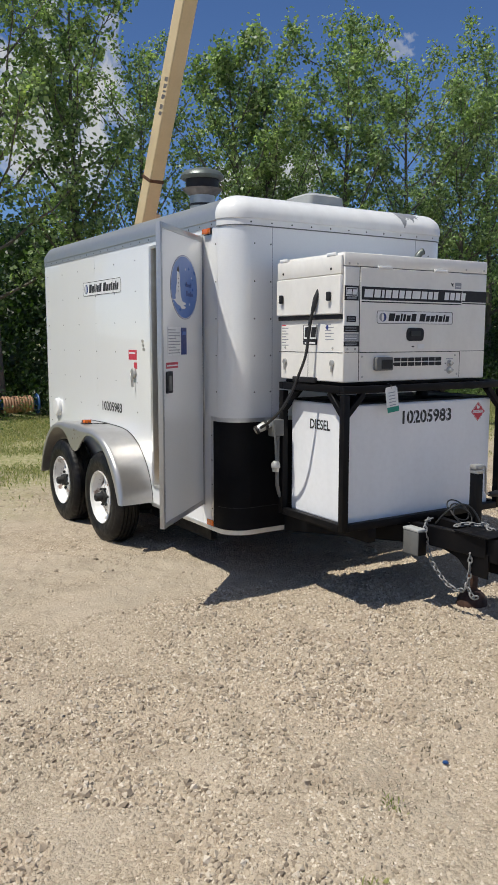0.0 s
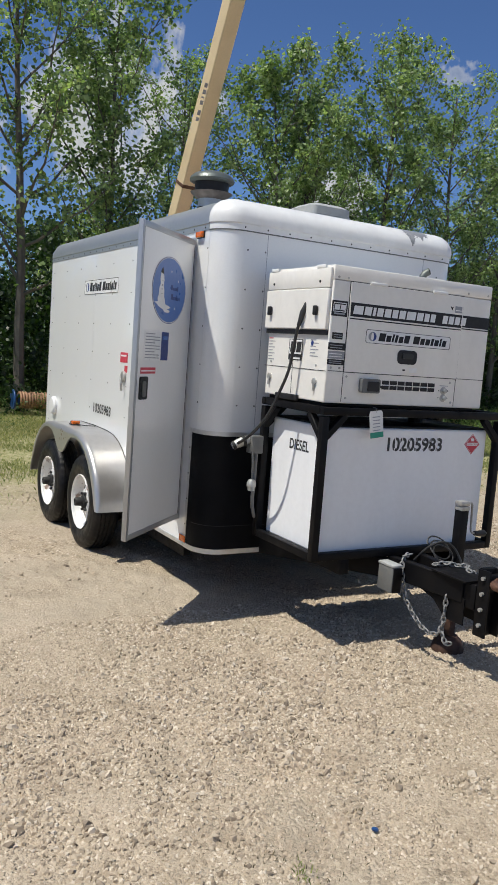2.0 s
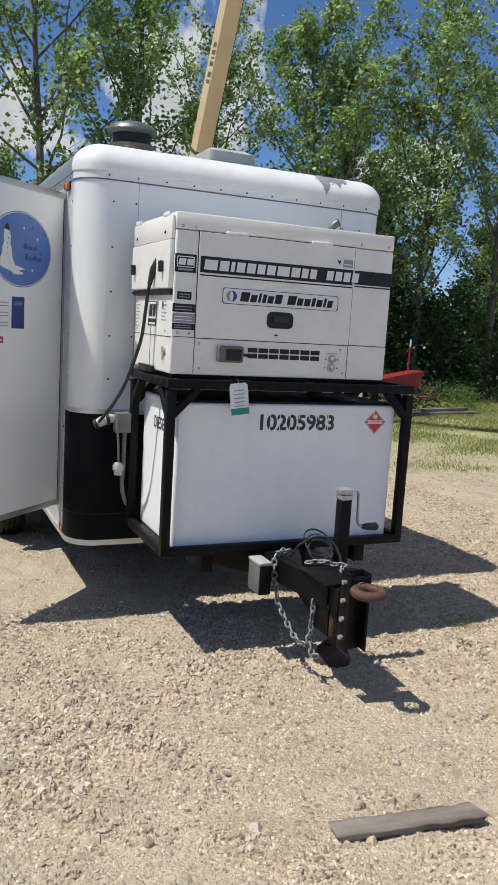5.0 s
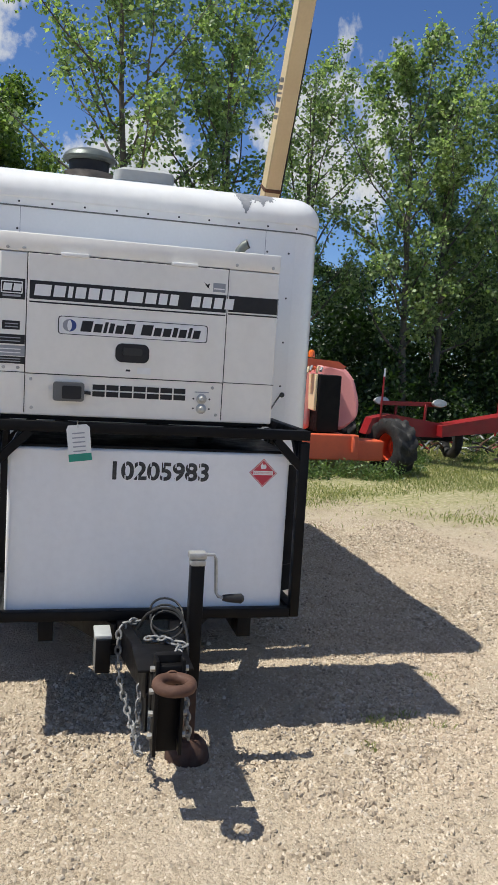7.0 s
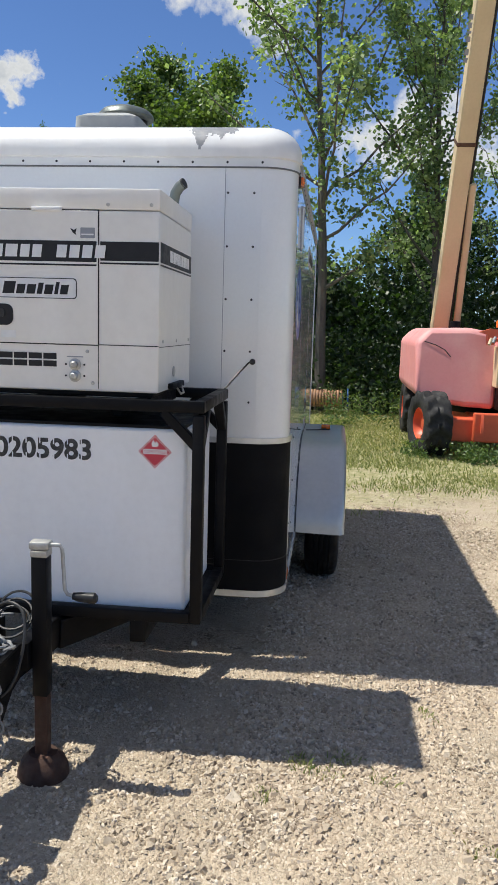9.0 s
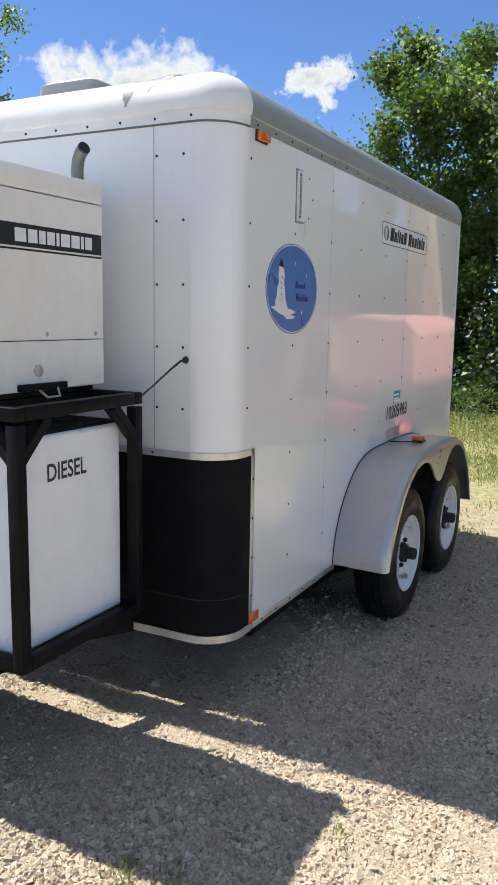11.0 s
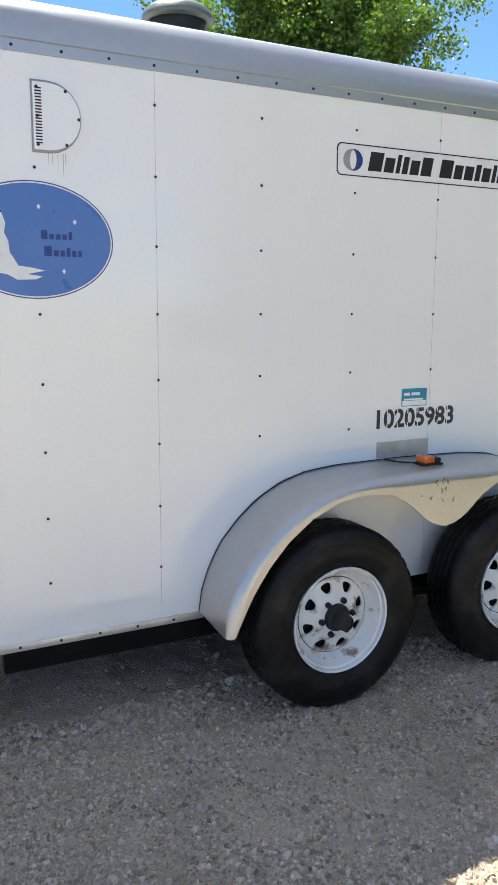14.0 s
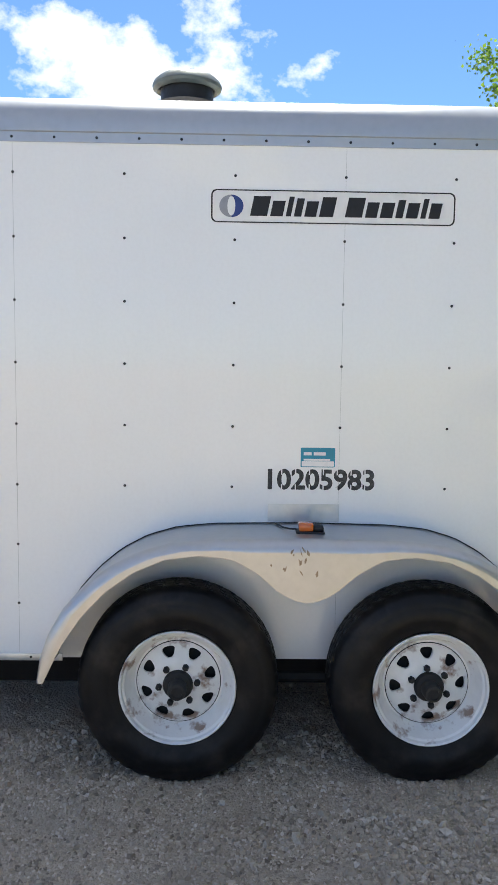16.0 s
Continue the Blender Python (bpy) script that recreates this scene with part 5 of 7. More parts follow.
MR = plane_pose((XR, 0, 0), (0, 1, 0), (0, 0, 1))          # on the right wall: x runs to the rear
ML = plane_pose((XL, 0, 0), (0, -1, 0), (0, 0, 1))         # on the left wall: x runs to the front
firm_logo(at2(MR, 2.142, 2.050, 0.0003), 0.897, 0.122, trailer)
firm_logo(at2(ML, -2.055, 1.995, 0.0003), 0.82, 0.118, trailer)
oval_logo(at2(MR, 0.565, 1.705, 0.0003), 0.257, 0.184, trailer)
stencil_number(at2(MR, 1.918, 1.005, 0.0002), 0.404, 0.081, trailer, WHITE)
stencil_number(at2(ML, -2.085, 0.985, 0.0002), 0.41, 0.078, trailer, WHITE)
st = decal(rounded(0.13, 0.074, 0.004), at2(MR, 2.106, 1.130, 0.0003), TEAL, trailer, "sticker", "small teal sticker")
word_bars(st, at2(MR, 2.052, 1.138, 0.0017), [0.03, 0.045], 0.012, 0.008, LABEL, 0.0, "text_bar")
word_bars(st, at2(MR, 2.052, 1.118, 0.0017), [0.10], 0.007, 0.0, LABEL, 0.0, "text_bar")
decal(rounded(0.122, 0.02, 0.002), at2(MR, 2.106, 1.106, 0.0016), LABEL, st, "text_bar", t=0.0004)
# louvred side vent
vm = at2(MR, 0.573, 2.082, 0.0004)
half = [(0, -0.10), (0.05, -0.10)] + [(0.05 + 0.098 * math.sin(radians(a)), -0.10 * math.cos(radians(a))) for a in range(15, 180, 15)] + [(0.05, 0.10), (0, 0.10)]
sv = part("side_vent", prism(bmesh.new(), half, 0.013, vm), WHITE, trailer, "white half-round side vent")
part("vent_gasket", prism(bmesh.new(), [(x * 1.07 - 0.005, y * 1.08) for x, y in half], 0.004, vm), GREYINK, sv)
for k in range(19):
    part("louvre", new_box(0.006, 0.026, -0.082 + 0.009 * k, -0.078 + 0.009 * k, 0.0132, 0.0145, 0, at2(vm, 0, 0)), INK, sv, smooth=False)
for x, y in ((0.012, 0.088), (0.012, -0.088), (0.012, 0.0), (0.105, 0.083), (0.147, 0.0), (0.105, -0.083)):
    screw(tuple((vm @ Vector((x * 0.97, y * 0.97, 0.0125)))), (1, 0, 0), sv)
rngd = random.Random(4)
for x in (0.045, 0.058, 0.075, 0.092, 0.10):
    w, L = rngd.uniform(0.0010, 0.0022), rngd.uniform(0.03, 0.085)
    part("rust_streak", prism(bmesh.new(), [(x - w, -0.106), (x + w, -0.106), (x + w * 0.3, -0.106 - L), (x - w * 0.3, -0.106 - L)], 0.0003, vm), DRIP, trailer, smooth=False)

# left wall fittings
rs = decal(rounded(0.15, 0.075, 0.004), at2(ML, -1.45, 1.455, 0.0003), REDL, trailer, "sticker", "red warning sticker")
word_bars(rs, at2(ML, -1.51, 1.462, 0.0017), [0.11], 0.012, 0, LABEL, 0, "text_bar")
rs = decal(rounded(0.06, 0.05, 0.004), at2(ML, -1.40, 1.372, 0.0003), REDL, trailer, "sticker")
bm = lathe(bmesh.new(), [(0.042, 0.0), (0.042, 0.012), (0.034, 0.02), (0.0005, 0.022)], 20, at2(ML, -1.425, 1.315, 0.0004))
la = part("door_latch", bm, ZINC, trailer, "zinc plated latch")
part("latch_bar", beam(bmesh.new(), (XL - 0.028, 1.425, 1.32), (XL - 0.028, 1.40, 1.21), 0.02, 0.012), ZINC, la)
part("filler_cap", lathe(bmesh.new(), [(0.085, 0.0004), (0.085, 0.02), (0.07, 0.035), (0.0005, 0.04)], 24, at2(ML, -3.2, 0.93)), CAPWHITE, trailer, "round white plastic filler cover")
for z in (1.50, 1.56, 1.53):
    part("strike_bolt", lathe(bmesh.new(), [(0.012, 0.0004), (0.012, 0.01), (0.0005, 0.012)], 10, at2(ML, -1.24 - (z - 1.5) * 0.3, z)), ZINC, trailer)

# door frame and the open door
for y0, y1, z0, z1 in ((DY0 - 0.028, DY0 + 0.004, DZ0 - 0.01, DZ1 + 0.02), (DY1 - 0.004, DY1 + 0.028, DZ0 - 0.01, DZ1 + 0.02), (DY0 + 0.0045, DY1 - 0.0045, DZ1 - 0.002, DZ1 + 0.02), (DY0 + 0.0045, DY1 - 0.0045, DZ0 - 0.022, DZ0 + 0.003)):
    part("door_frame", new_box(XL - 0.008, XL + 0.045, y0, y1, z0, z1, 0.002), TRIM, trailer)
HINGE = Vector((XL - 0.014, DY0 - 0.004, 0))
MD = Matrix.Translation(HINGE) @ pose(0, 0, 0, 0, 0, 222.5)      # x: from hinge to free edge, z up
door = part("side_door", new_box(0.006, 0.742, 0.0, 0.022, DZ0 + 0.002, DZ1 - 0.004, 0.003, MD), WHITE, trailer, "white side door standing wide open")
MDF = MD @ plane_pose((0, 0.022, 0), (-1, 0, 0), (0, 0, 1))   # on the outer face
for a, b, c, d in ((0.006, 0.742, DZ0 - 0.001, DZ0 + 0.03), (0.006, 0.742, DZ1 - 0.034, DZ1 - 0.001)):
    part("door_edge", new_box(a, b, -0.003, 0.025, c, d, 0.002, MD), ALU, door)
for a, b in ((0.0, 0.022), (0.724, 0.747)):
    part("door_edge", new_box(a, b, -0.0035, 0.0255, DZ0 - 0.002, DZ1, 0.002, MD), ALU, door)
for a, b in ((0.0225, 0.0275), (0.7185, 0.7235)):
    part("edge_gap", new_box(a, b, 0.0222, 0.0232, DZ0 + 0.03, DZ1 - 0.034, 0, MD), INK, door, smooth=False)
part("door_seal", new_box(0.03, 0.715, -0.009, -0.0038, DZ0 + 0.03, DZ1 - 0.035, 0.003, MD), INK, door)
for z in (0.62, 1.35, 2.08):
    part("hinge", tube(bmesh.new(), [MD @ Vector((-0.004, 0.012, z - 0.05)), MD @ Vector((-0.004, 0.012, z + 0.05))], 0.009, 8), ZINC, door)
oval_logo(at2(MDF, -0.362, 1.88, 0.0003), 0.235, 0.188, door)
po = decal(rounded(0.215, 0.165, 0.004), at2(MDF, -0.545, 1.563, 0.0003), LABEL, door, "notice", "white printed notice")
for k in range(9):
    word_bars(po, at2(MDF, -0.64, 1.625 - 0.0165 * k, 0.0017), [0.185 if k % 3 else 0.12], 0.005, 0, GREYINK, 0, "text_bar")
bl = decal(rounded(0.095, 0.16, 0.004), at2(MDF, -0.382, 1.563, 0.0003), NAVY, door, "notice", "dark blue notice")
word_bars(bl, at2(MDF, -0.415, 1.60, 0.0017), [0.065], 0.02, 0, BLUE, 0, "text_bar")
rl = decal(rounded(0.19, 0.034, 0.003), at2(MDF, -0.585, 1.425, 0.0003), REDL, door, "notice", "narrow red sticker")
word_bars(rl, at2(MDF, -0.67, 1.42, 0.0017), [0.17], 0.008, 0, LABEL, 0, "text_bar")
lt = part("latch_plate", prism(bmesh.new(), rounded(0.095, 0.125, 0.012), 0.008, at2(MDF, -0.64, 1.33, 0.0003)), INK, door, "black flush door latch")
part("latch_paddle", prism(bmesh.new(), rounded(0.04, 0.085, 0.01), 0.006, at2(MDF, -0.645, 1.325, 0.009)), PLASTIC, lt)

# roof vent stack and hatch
SX, SY = -0.165, 1.53
bm = lathe(bmesh.new(), [(0.13, 2.452), (0.125, 2.462), (0.102, 2.475), (0.100, 2.710)], 32, Matrix.Translation((SX, SY, 0)))
stack = part("vent_stack", bm, GALV, trailer, "galvanised heater flue with a storm cap")
part("stack_band", lathe(bmesh.new(), [(0.101, 2.625), (0.107, 2.627), (0.107, 2.642), (0.101, 2.644)], 32, Matrix.Translation((SX, SY, 0))), INK, stack)
part("stack_flare", lathe(bmesh.new(), [(0.100, 2.705), (0.112, 2.712), (0.160, 2.752), (0.162, 2.757), (0.155, 2.757), (0.112, 2.726), (0.112, 2.750)], 40, Matrix.Translation((SX, SY, 0))), SOOT, stack)
part("stack_mesh", lathe(bmesh.new(), [(0.128, 2.740), (0.134, 2.840)], 40, Matrix.Translation((SX, SY, 0))), INK, stack, "dark wire mesh")
part("stack_cap", lathe(bmesh.new(), [(0.128, 2.835), (0.150, 2.826), (0.170, 2.838), (0.174, 2.852), (0.165, 2.872), (0.138, 2.895), (0.085, 2.912), (0.0005, 2.918)], 40, Matrix.Translation((SX, SY, 0))), CAPSTEEL, stack)
bm = bmesh.new()
hx, hy = 0.085, 0.385
lo = [bm.verts.new((hx + x, hy + y, 2.485)) for x, y in rounded(0.31, 0.31, 0.04)]
mi = [bm.verts.new((hx + x, hy + y, 2.538)) for x, y in rounded(0.305, 0.305, 0.04)]
hi = [bm.verts.new((hx + x, hy + y, 2.558)) for x, y in rounded(0.24, 0.24, 0.05)]
for a, b in ((lo, mi), (mi, hi)):
    for k in range(len(a)):
        j = (k + 1) % len(a)
        bm.faces.new((a[k], a[j], b[j], b[k]))
bm.faces.new(hi)
bm.faces.new(lo[::-1])
hatch = part("roof_hatch", bm, VENTGREY, trailer, "grey plastic roof vent lid")
part("hatch_base", new_box(hx - 0.15, hx + 0.15, hy - 0.15, hy + 0.15, 2.445, 2.4845), TRIM, hatch)

# ---- tongue, cradle and jack ----
TY = -1.30
for s in (-1, 1):
    part("tongue_rail", beam(bmesh.new(), (XC + s * 0.62, 0.30, 0.36), (XC + s * 0.118, -0.80, 0.425), 0.05, 0.11), BLACK, trailer, "black painted steel tongue rail")
    part("tongue_beam", beam(bmesh.new(), (XC + s * 0.112, -0.78, 0.435), (XC + s * 0.042, TY, 0.435), 0.046, 0.118), BLACK, trailer, "black painted steel tongue beam")
part("tongue_plate", new_box(XC - 0.10, XC + 0.10, TY - 0.05, TY + 0.20, 0.495, 0.505, 0.002), BLACK, trailer)
part("tongue_tip", new_box(XC - 0.055, XC + 0.055, TY - 0.08, TY + 0.02, 0.36, 0.49, 0.004), BLACK, trailer)
for s in (-1, 1):
    poly = [(-0.94, 0.375), (-1.10, 0.335), (-1.19, 0.262), (TY - 0.02, 0.262), (TY - 0.02, 0.40), (-1.10, 0.40)]
    part("tongue_gusset", prism(bmesh.new(), poly if s > 0 else poly[::-1], 0.008, plane_pose((XC + s * 0.062, 0, 0), (0, 1, 0), (0, 0, 1))), BLACK, trailer, "black gusset plate under the tongue")
cp = part("coupler_channel", new_box(XC - 0.045, XC + 0.045, TY - 0.115, TY - 0.082, 0.235, 0.585, 0.004), BLACK, trailer, "black adjustable coupler channel")
for s in (-1, 1):
    part("channel_flange", new_box(XC + s * 0.045 - 0.006, XC + s * 0.045 + 0.006, TY - 0.16, TY - 0.083, 0.24, 0.58, 0.002), BLACK, cp)
    for z in (0.30, 0.38, 0.46, 0.54):
        part("bolt", tube(bmesh.new(), [(XC + s * 0.051, TY - 0.125, z), (XC + s * 0.066, TY - 0.125, z)], 0.011, 6), ZINC, cp)
ring = [(XC + 0.005 + 0.056 * math.cos(a), TY - 0.215 + 0.056 * math.sin(a), 0.52) for a in np.linspace(0, 6.283185, 25)[:-1]]
lu = part("lunette_ring", tube(bmesh.new(), ring, 0.021, 10, closed=True), RUST, trailer, "rusty towing ring")
part("ring_shank", tube(bmesh.new(), [(XC + 0.005, TY - 0.165, 0.52), (XC + 0.005, TY - 0.11, 0.52)], [0.026, 0.032], 12), RUST, lu)
part("pivot_block", new_box(XC - 0.04, XC + 0.05, TY - 0.155, TY - 0.118, 0.475, 0.56, 0.006), BLACK, lu)

# cradle round the fuel tank
FX0, FX1, FY0, FY1 = -0.572, 0.745, -0.79, -0.155
Z0, Z1 = 0.49, 1.315
P = 0.042
posts = []
for x in (FX0 + P / 2, FX1 - P / 2):
    for y in (FY0 + P / 2, FY1 - P / 2):
        posts.append(part("frame_post", new_box(x - P / 2, x + P / 2, y - P / 2, y + P / 2, Z0 + 0.001, Z1 - 0.051, 0.004), BLACK, trailer, "black square steel tube"))
for z in (Z0 + 0.0, Z1 - P):
    for y in (FY0, FY1 - P):
        part("frame_rail", new_box(FX0 + P + 0.001 if z == Z0 else FX0, FX1 - P - 0.001 if z == Z0 else FX1, y, y + P, z, z + P, 0.004), BLACK, trailer)
    for x in (FX0, FX1 - P):
        part("frame_rail", new_box(x, x + P, FY0 + P + 0.001, FY1 - P - 0.001, z, z + P, 0.004), BLACK, trailer)
g = 0.13
for x, sx in ((FX0 + P / 2, 1), (FX1 - P / 2, -1)):
    for y, sy in ((FY0 + P / 2, 1), (FY1 - P / 2, -1)):
        part("gusset", beam(bmesh.new(), (x, y, Z1 - P - g), (x + sx * g, y, Z1 - P + 0.002), 0.04, 0.035), BLACK, trailer)
        part("gusset", beam(bmesh.new(), (x, y, Z1 - P - g), (x, y + sy * g, Z1 - P + 0.002), 0.04, 0.035), BLACK, trailer)
for x in (-0.30, 0.12, 0.50):
    part("deck_bar", beam(bmesh.new(), (x, FY0 + P + 0.001, Z1 - 0.025), (x, FY1 - P - 0.001, Z1 - 0.025), 0.05, 0.045), BLACK, trailer)
for s in (-1, 1):
    part("cradle_foot", new_box(XC + s * 0.42 - 0.03, XC + s * 0.42 + 0.03, FY0 + 0.02, FY1 - 0.02, 0.40, 0.489, 0.003), BLACK, trailer)
part("cradle_floor", new_box(FX0 + P, FX1 - P, FY0 + P, FY1 - P, 0.502, 0.514), DARK, trailer)

# jack beside the tongue
JX, JY = 0.235, -1.03
jk = part("tongue_jack", new_box(JX - 0.027, JX + 0.027, JY - 0.027, JY + 0.027, 0.30, 0.80, 0.004), BLACK, trailer, "black drop-leg tongue jack")
part("jack_leg", new_box(JX - 0.022, JX + 0.022, JY - 0.022, JY + 0.022, 0.07, 0.31, 0.003), SHADERUST, jk, "rusty inner leg")
part("jack_foot", lathe(bmesh.new(), [(0.0005, 0.085), (0.05, 0.085), (0.075, 0.06), (0.085, 0.035), (0.09, 0.012), (0.09, 0.0), (0.0005, 0.0)], 24, Matrix.Translation((JX, JY, 0.0))), SHADERUST, jk, "round rusty foot")
part("jack_collar", new_box(JX - 0.029, JX + 0.029, JY - 0.029, JY + 0.029, 0.796, 0.818, 0.003), ZINC, jk)
part("jack_head", new_box(JX - 0.036, JX + 0.034, JY - 0.026, JY + 0.026, 0.820, 0.848, 0.007), ZINC, jk)
cr = part("crank", tube(bmesh.new(), [(JX + 0.03, JY, 0.835), (JX + 0.066, JY, 0.835), (JX + 0.074, JY, 0.82), (JX + 0.082, JY, 0.68), (JX + 0.092, JY, 0.665), (JX + 0.115, JY, 0.66)], 0.0065, 8), ZINC, jk, "zinc crank handle")
part("crank_grip", tube(bmesh.new(), [(JX + 0.11, JY, 0.66), (JX + 0.13, JY, 0.658), (JX + 0.185, JY, 0.656), (JX + 0.195, JY, 0.656)], [0.012, 0.016, 0.02, 0.012], 12), INK, cr)
part("jack_bracket", new_box(XC + 0.06, JX - 0.03, JY - 0.05, JY + 0.05, 0.40, 0.50, 0.004), BLACK, jk)

# breakaway battery box
bb = part("battery_box", new_box(-0.142, -0.080, -0.948, -0.825, 0.330, 0.470, 0.006), PLASTIC, trailer, "grey breakaway battery box")
part("battery_lid", new_box(-0.145, -0.077, -0.951, -0.822, 0.470, 0.486, 0.005), VENTGREY, bb)
# thin black plate added to darken the box's shaded front face
part("battery_shade_plate", new_box(-0.139, -0.0805, -0.954, -0.9485, 0.332, 0.468, 0.002), BLACK, bb)
part("battery_bracket", new_box(-0.0795, -0.030, -0.90, -0.845, 0.385, 0.43), BLACK, bb)


def chain(pts, pitch=0.030, r=0.0048):
    """Welded links, each turned a quarter from the last, along a hanging line."""
    pts = [Vector(p) for p in pts]
    seg = [(b - a).length for a, b in zip(pts, pts[1:])]
    total = sum(seg)
    bm = bmesh.new()
    link = [(0.019 * math.cos(a), 0.0115 * math.sin(a)) for a in np.linspace(0, 6.283185, 13)[:-1]]
    first = None
    me = mesh_of("chain_link", tube(bmesh.new(), [(x, y, 0) for x, y in link], r, 6, closed=True), CHAIN)
    bm.free()
    d, k = 0.0, 0
    while d < total:
        rest, i = d, 0
        while i < len(seg) - 1 and rest > seg[i]:
            rest -= seg[i]
            i += 1
        p = pts[i].lerp(pts[i + 1], rest / seg[i])
        q = (pts[i + 1] - pts[i]).to_track_quat("X", "Z").to_matrix().to_4x4()
        m = Matrix.Translation(p) @ q @ pose(0, 0, 0, 90 * (k % 2) + 20, 0, 0)
        if first is None:
            first = piece("safety_chain", me, trailer, m, "zinc plated safety chain")
        else:
            piece("chain_link", me, first, m)
        d += pitch
        k += 1


def hang(a, b, low, n=24, bow=(0, 0)):
    a, b = Vector(a), Vector(b)
    out = []
    for i in range(n + 1):
        u = i / n
        p = a.lerp(b, u)
        c = 4 * u * (1 - u)
        p.z = a.z + (b.z - a.z) * u - c * ((a.z + b.z) / 2 - low)
        p.x += bow[0] * c
        p.y += bow[1] * c
        out.append(p)
    return out


chain([(XC - 0.045, -0.865, 0.515), (XC - 0.10, -0.89, 0.518), (XC - 0.132, -0.908, 0.475), (XC - 0.134, -0.926, 0.39), (XC - 0.124, -0.955, 0.295), (XC - 0.100, -1.0, 0.218), (XC - 0.085, -1.055, 0.168), (XC - 0.078, -1.115, 0.150), (XC - 0.075, -1.17, 0.165), (XC - 0.073, -1.197, 0.215), (XC - 0.073, -1.203, 0.30), (XC - 0.072, -1.203, 0.385)])
chain([(XC - 0.078, -1.196, 0.20), (XC - 0.076, -1.212, 0.165), (XC - 0.074, -1.235, 0.135), (XC - 0.06, -1.262, 0.15)])
chain([(XC - 0.03, -1.06, 0.512), (XC + 0.02, -1.10, 0.525), (XC + 0.06, -1.12, 0.515), (XC + 0.10, -1.16, 0.52), (XC + 0.06, -1.20, 0.515)] + hang((XC + 0.07, -1.24, 0.50), (XC + 0.075, TY - 0.03, 0.42), 0.22, bow=(0.03, 0)))
part("brake_cable", tube(bmesh.new(), eased([(XC - 0.06, -0.92, 0.50), (XC - 0.03, -0.98, 0.58), (XC + 0.03, -1.02, 0.62), (XC + 0.09, -1.05, 0.60), (XC + 0.115, -1.10, 0.52), (XC + 0.10, -1.16, 0.40), (XC + 0.05, -1.2, 0.34)]), 0.006, 8), CABLE, trailer)

coil = [(XC + 0.045 + 0.065 * math.cos(a), -1.045 + 0.05 * math.sin(a) + 0.004 * a, 0.545 + 0.045 * math.sin(a) + 0.003 * a) for a in np.linspace(0.3, 15.5, 60)]
part("coiled_wire", tube(bmesh.new(), coil, 0.0045, 6), CABLE, trailer, "coiled black wiring on the tongue")

# ---- fuel tank ----
TX0, TX1, TY0, TY1, TZ0, TZ1 = -0.505, 0.675, -0.737, -0.195, 0.515, 1.205
tank = thing("fuel_tank", ((TX0 + TX1) / 2, (TY0 + TY1) / 2, TZ0), "white steel diesel tank inside a black cradle", "fuel tank")
tb = part("tank_body", new_box(TX0, TX1, TY0, TY1, TZ0, TZ1, 0.013, seg=3), TANKW, tank)
MT = plane_pose((0, TY0, 0), (1, 0, 0), (0, 0, 1))
stencil_number(at2(MT, -0.088, 1.076, 0.0002), 0.406, 0.080, tank, TANKW)
for m in (plane_pose((TX0, -0.42, 1.045), (0, -1, 0), (0, 0, 1)), plane_pose((TX1, -0.555, 1.052), (0, 1, 0), (0, 0, 1))):
    lettering("DIESEL", 0.195, 0.060, at2(m, -0.03, 0, 0.0014), STENCIL, tank, "stencil_word", 0.02, "black stencilled word")
dm = at2(MT, 0.557, 1.121, 0.0003)
dia = decal([(0.062, 0), (0, 0.062), (-0.062, 0), (0, -0.062)], dm, REDL, tank, "placard", "red diamond fuel placard")
ring_outline(dia, [(0.058, 0), (0, 0.058), (-0.058, 0), (0, -0.058)], [(0.055, 0), (0, 0.055), (-0.055, 0), (0, -0.055)], at2(dm, 0, 0, 0.0018), LABEL)
decal([(-0.044, -0.009), (0.044, -0.009), (0.044, 0.009), (-0.044, 0.009)], at2(dm, 0, 0, 0.0013), LABEL, dia, "placard_band", t=0.0004)
lettering("COMBUSTIBLE", 0.08, 0.011, at2(dm, -0.04, -0.0055, 0.0022), REDL, dia, "placard_word", 0.0)
decal([(-0.010, 0.018), (0.010, 0.018), (0.014, 0.028), (0.006, 0.040), (0.001, 0.032), (-0.006, 0.044), (-0.013, 0.030)], at2(dm, 0, 0, 0.0013), LABEL, dia, "flame_shape", t=0.0004)
part("tank_lip", new_box(TX0 + 0.012, TX1 - 0.012, TY0 + 0.012, TY1 - 0.012, TZ1 - 0.002, TZ1 + 0.012, 0.003), BLACK, tank, "black top sheet")
part("filler_neck", lathe(bmesh.new(), [(0.04, 1.21), (0.04, 1.245), (0.045, 1.247), (0.045, 1.262), (0.0005, 1.264)], 20, Matrix.Translation((0.35, -0.45, 0))), BLACK, tank)

# hang tag on the cradle
tag = thing("hang_tag", (-0.19, FY0 - 0.012, 1.17), "white paper tag with a green end on a wire", "tag")
MTG = plane_pose((-0.235, FY0 - 0.006, 1.29), (1, 0.02, 0.12), (-0.12, 0.05, 1))
part("paper", prism(bmesh.new(), [(-0.046, -0.125), (0.044, -0.125), (0.046, 0.004), (0.034, 0.016), (-0.038, 0.016), (-0.046, 0.0)], 0.0012, MTG), PAPER, tag)
part("green_end", prism(bmesh.new(), [(-0.0465, -0.130), (0.0445, -0.130), (0.0445, -0.100), (-0.0465, -0.100)], 0.0006, at2(MTG, 0, 0, 0.0014)), GREEN, tag)
for k in range(5):
    word_bars(tag, at2(MTG, -0.026, -0.02 - 0.018 * k, 0.0014), [0.05], 0.005, 0, GREYINK, 0, "text_bar")
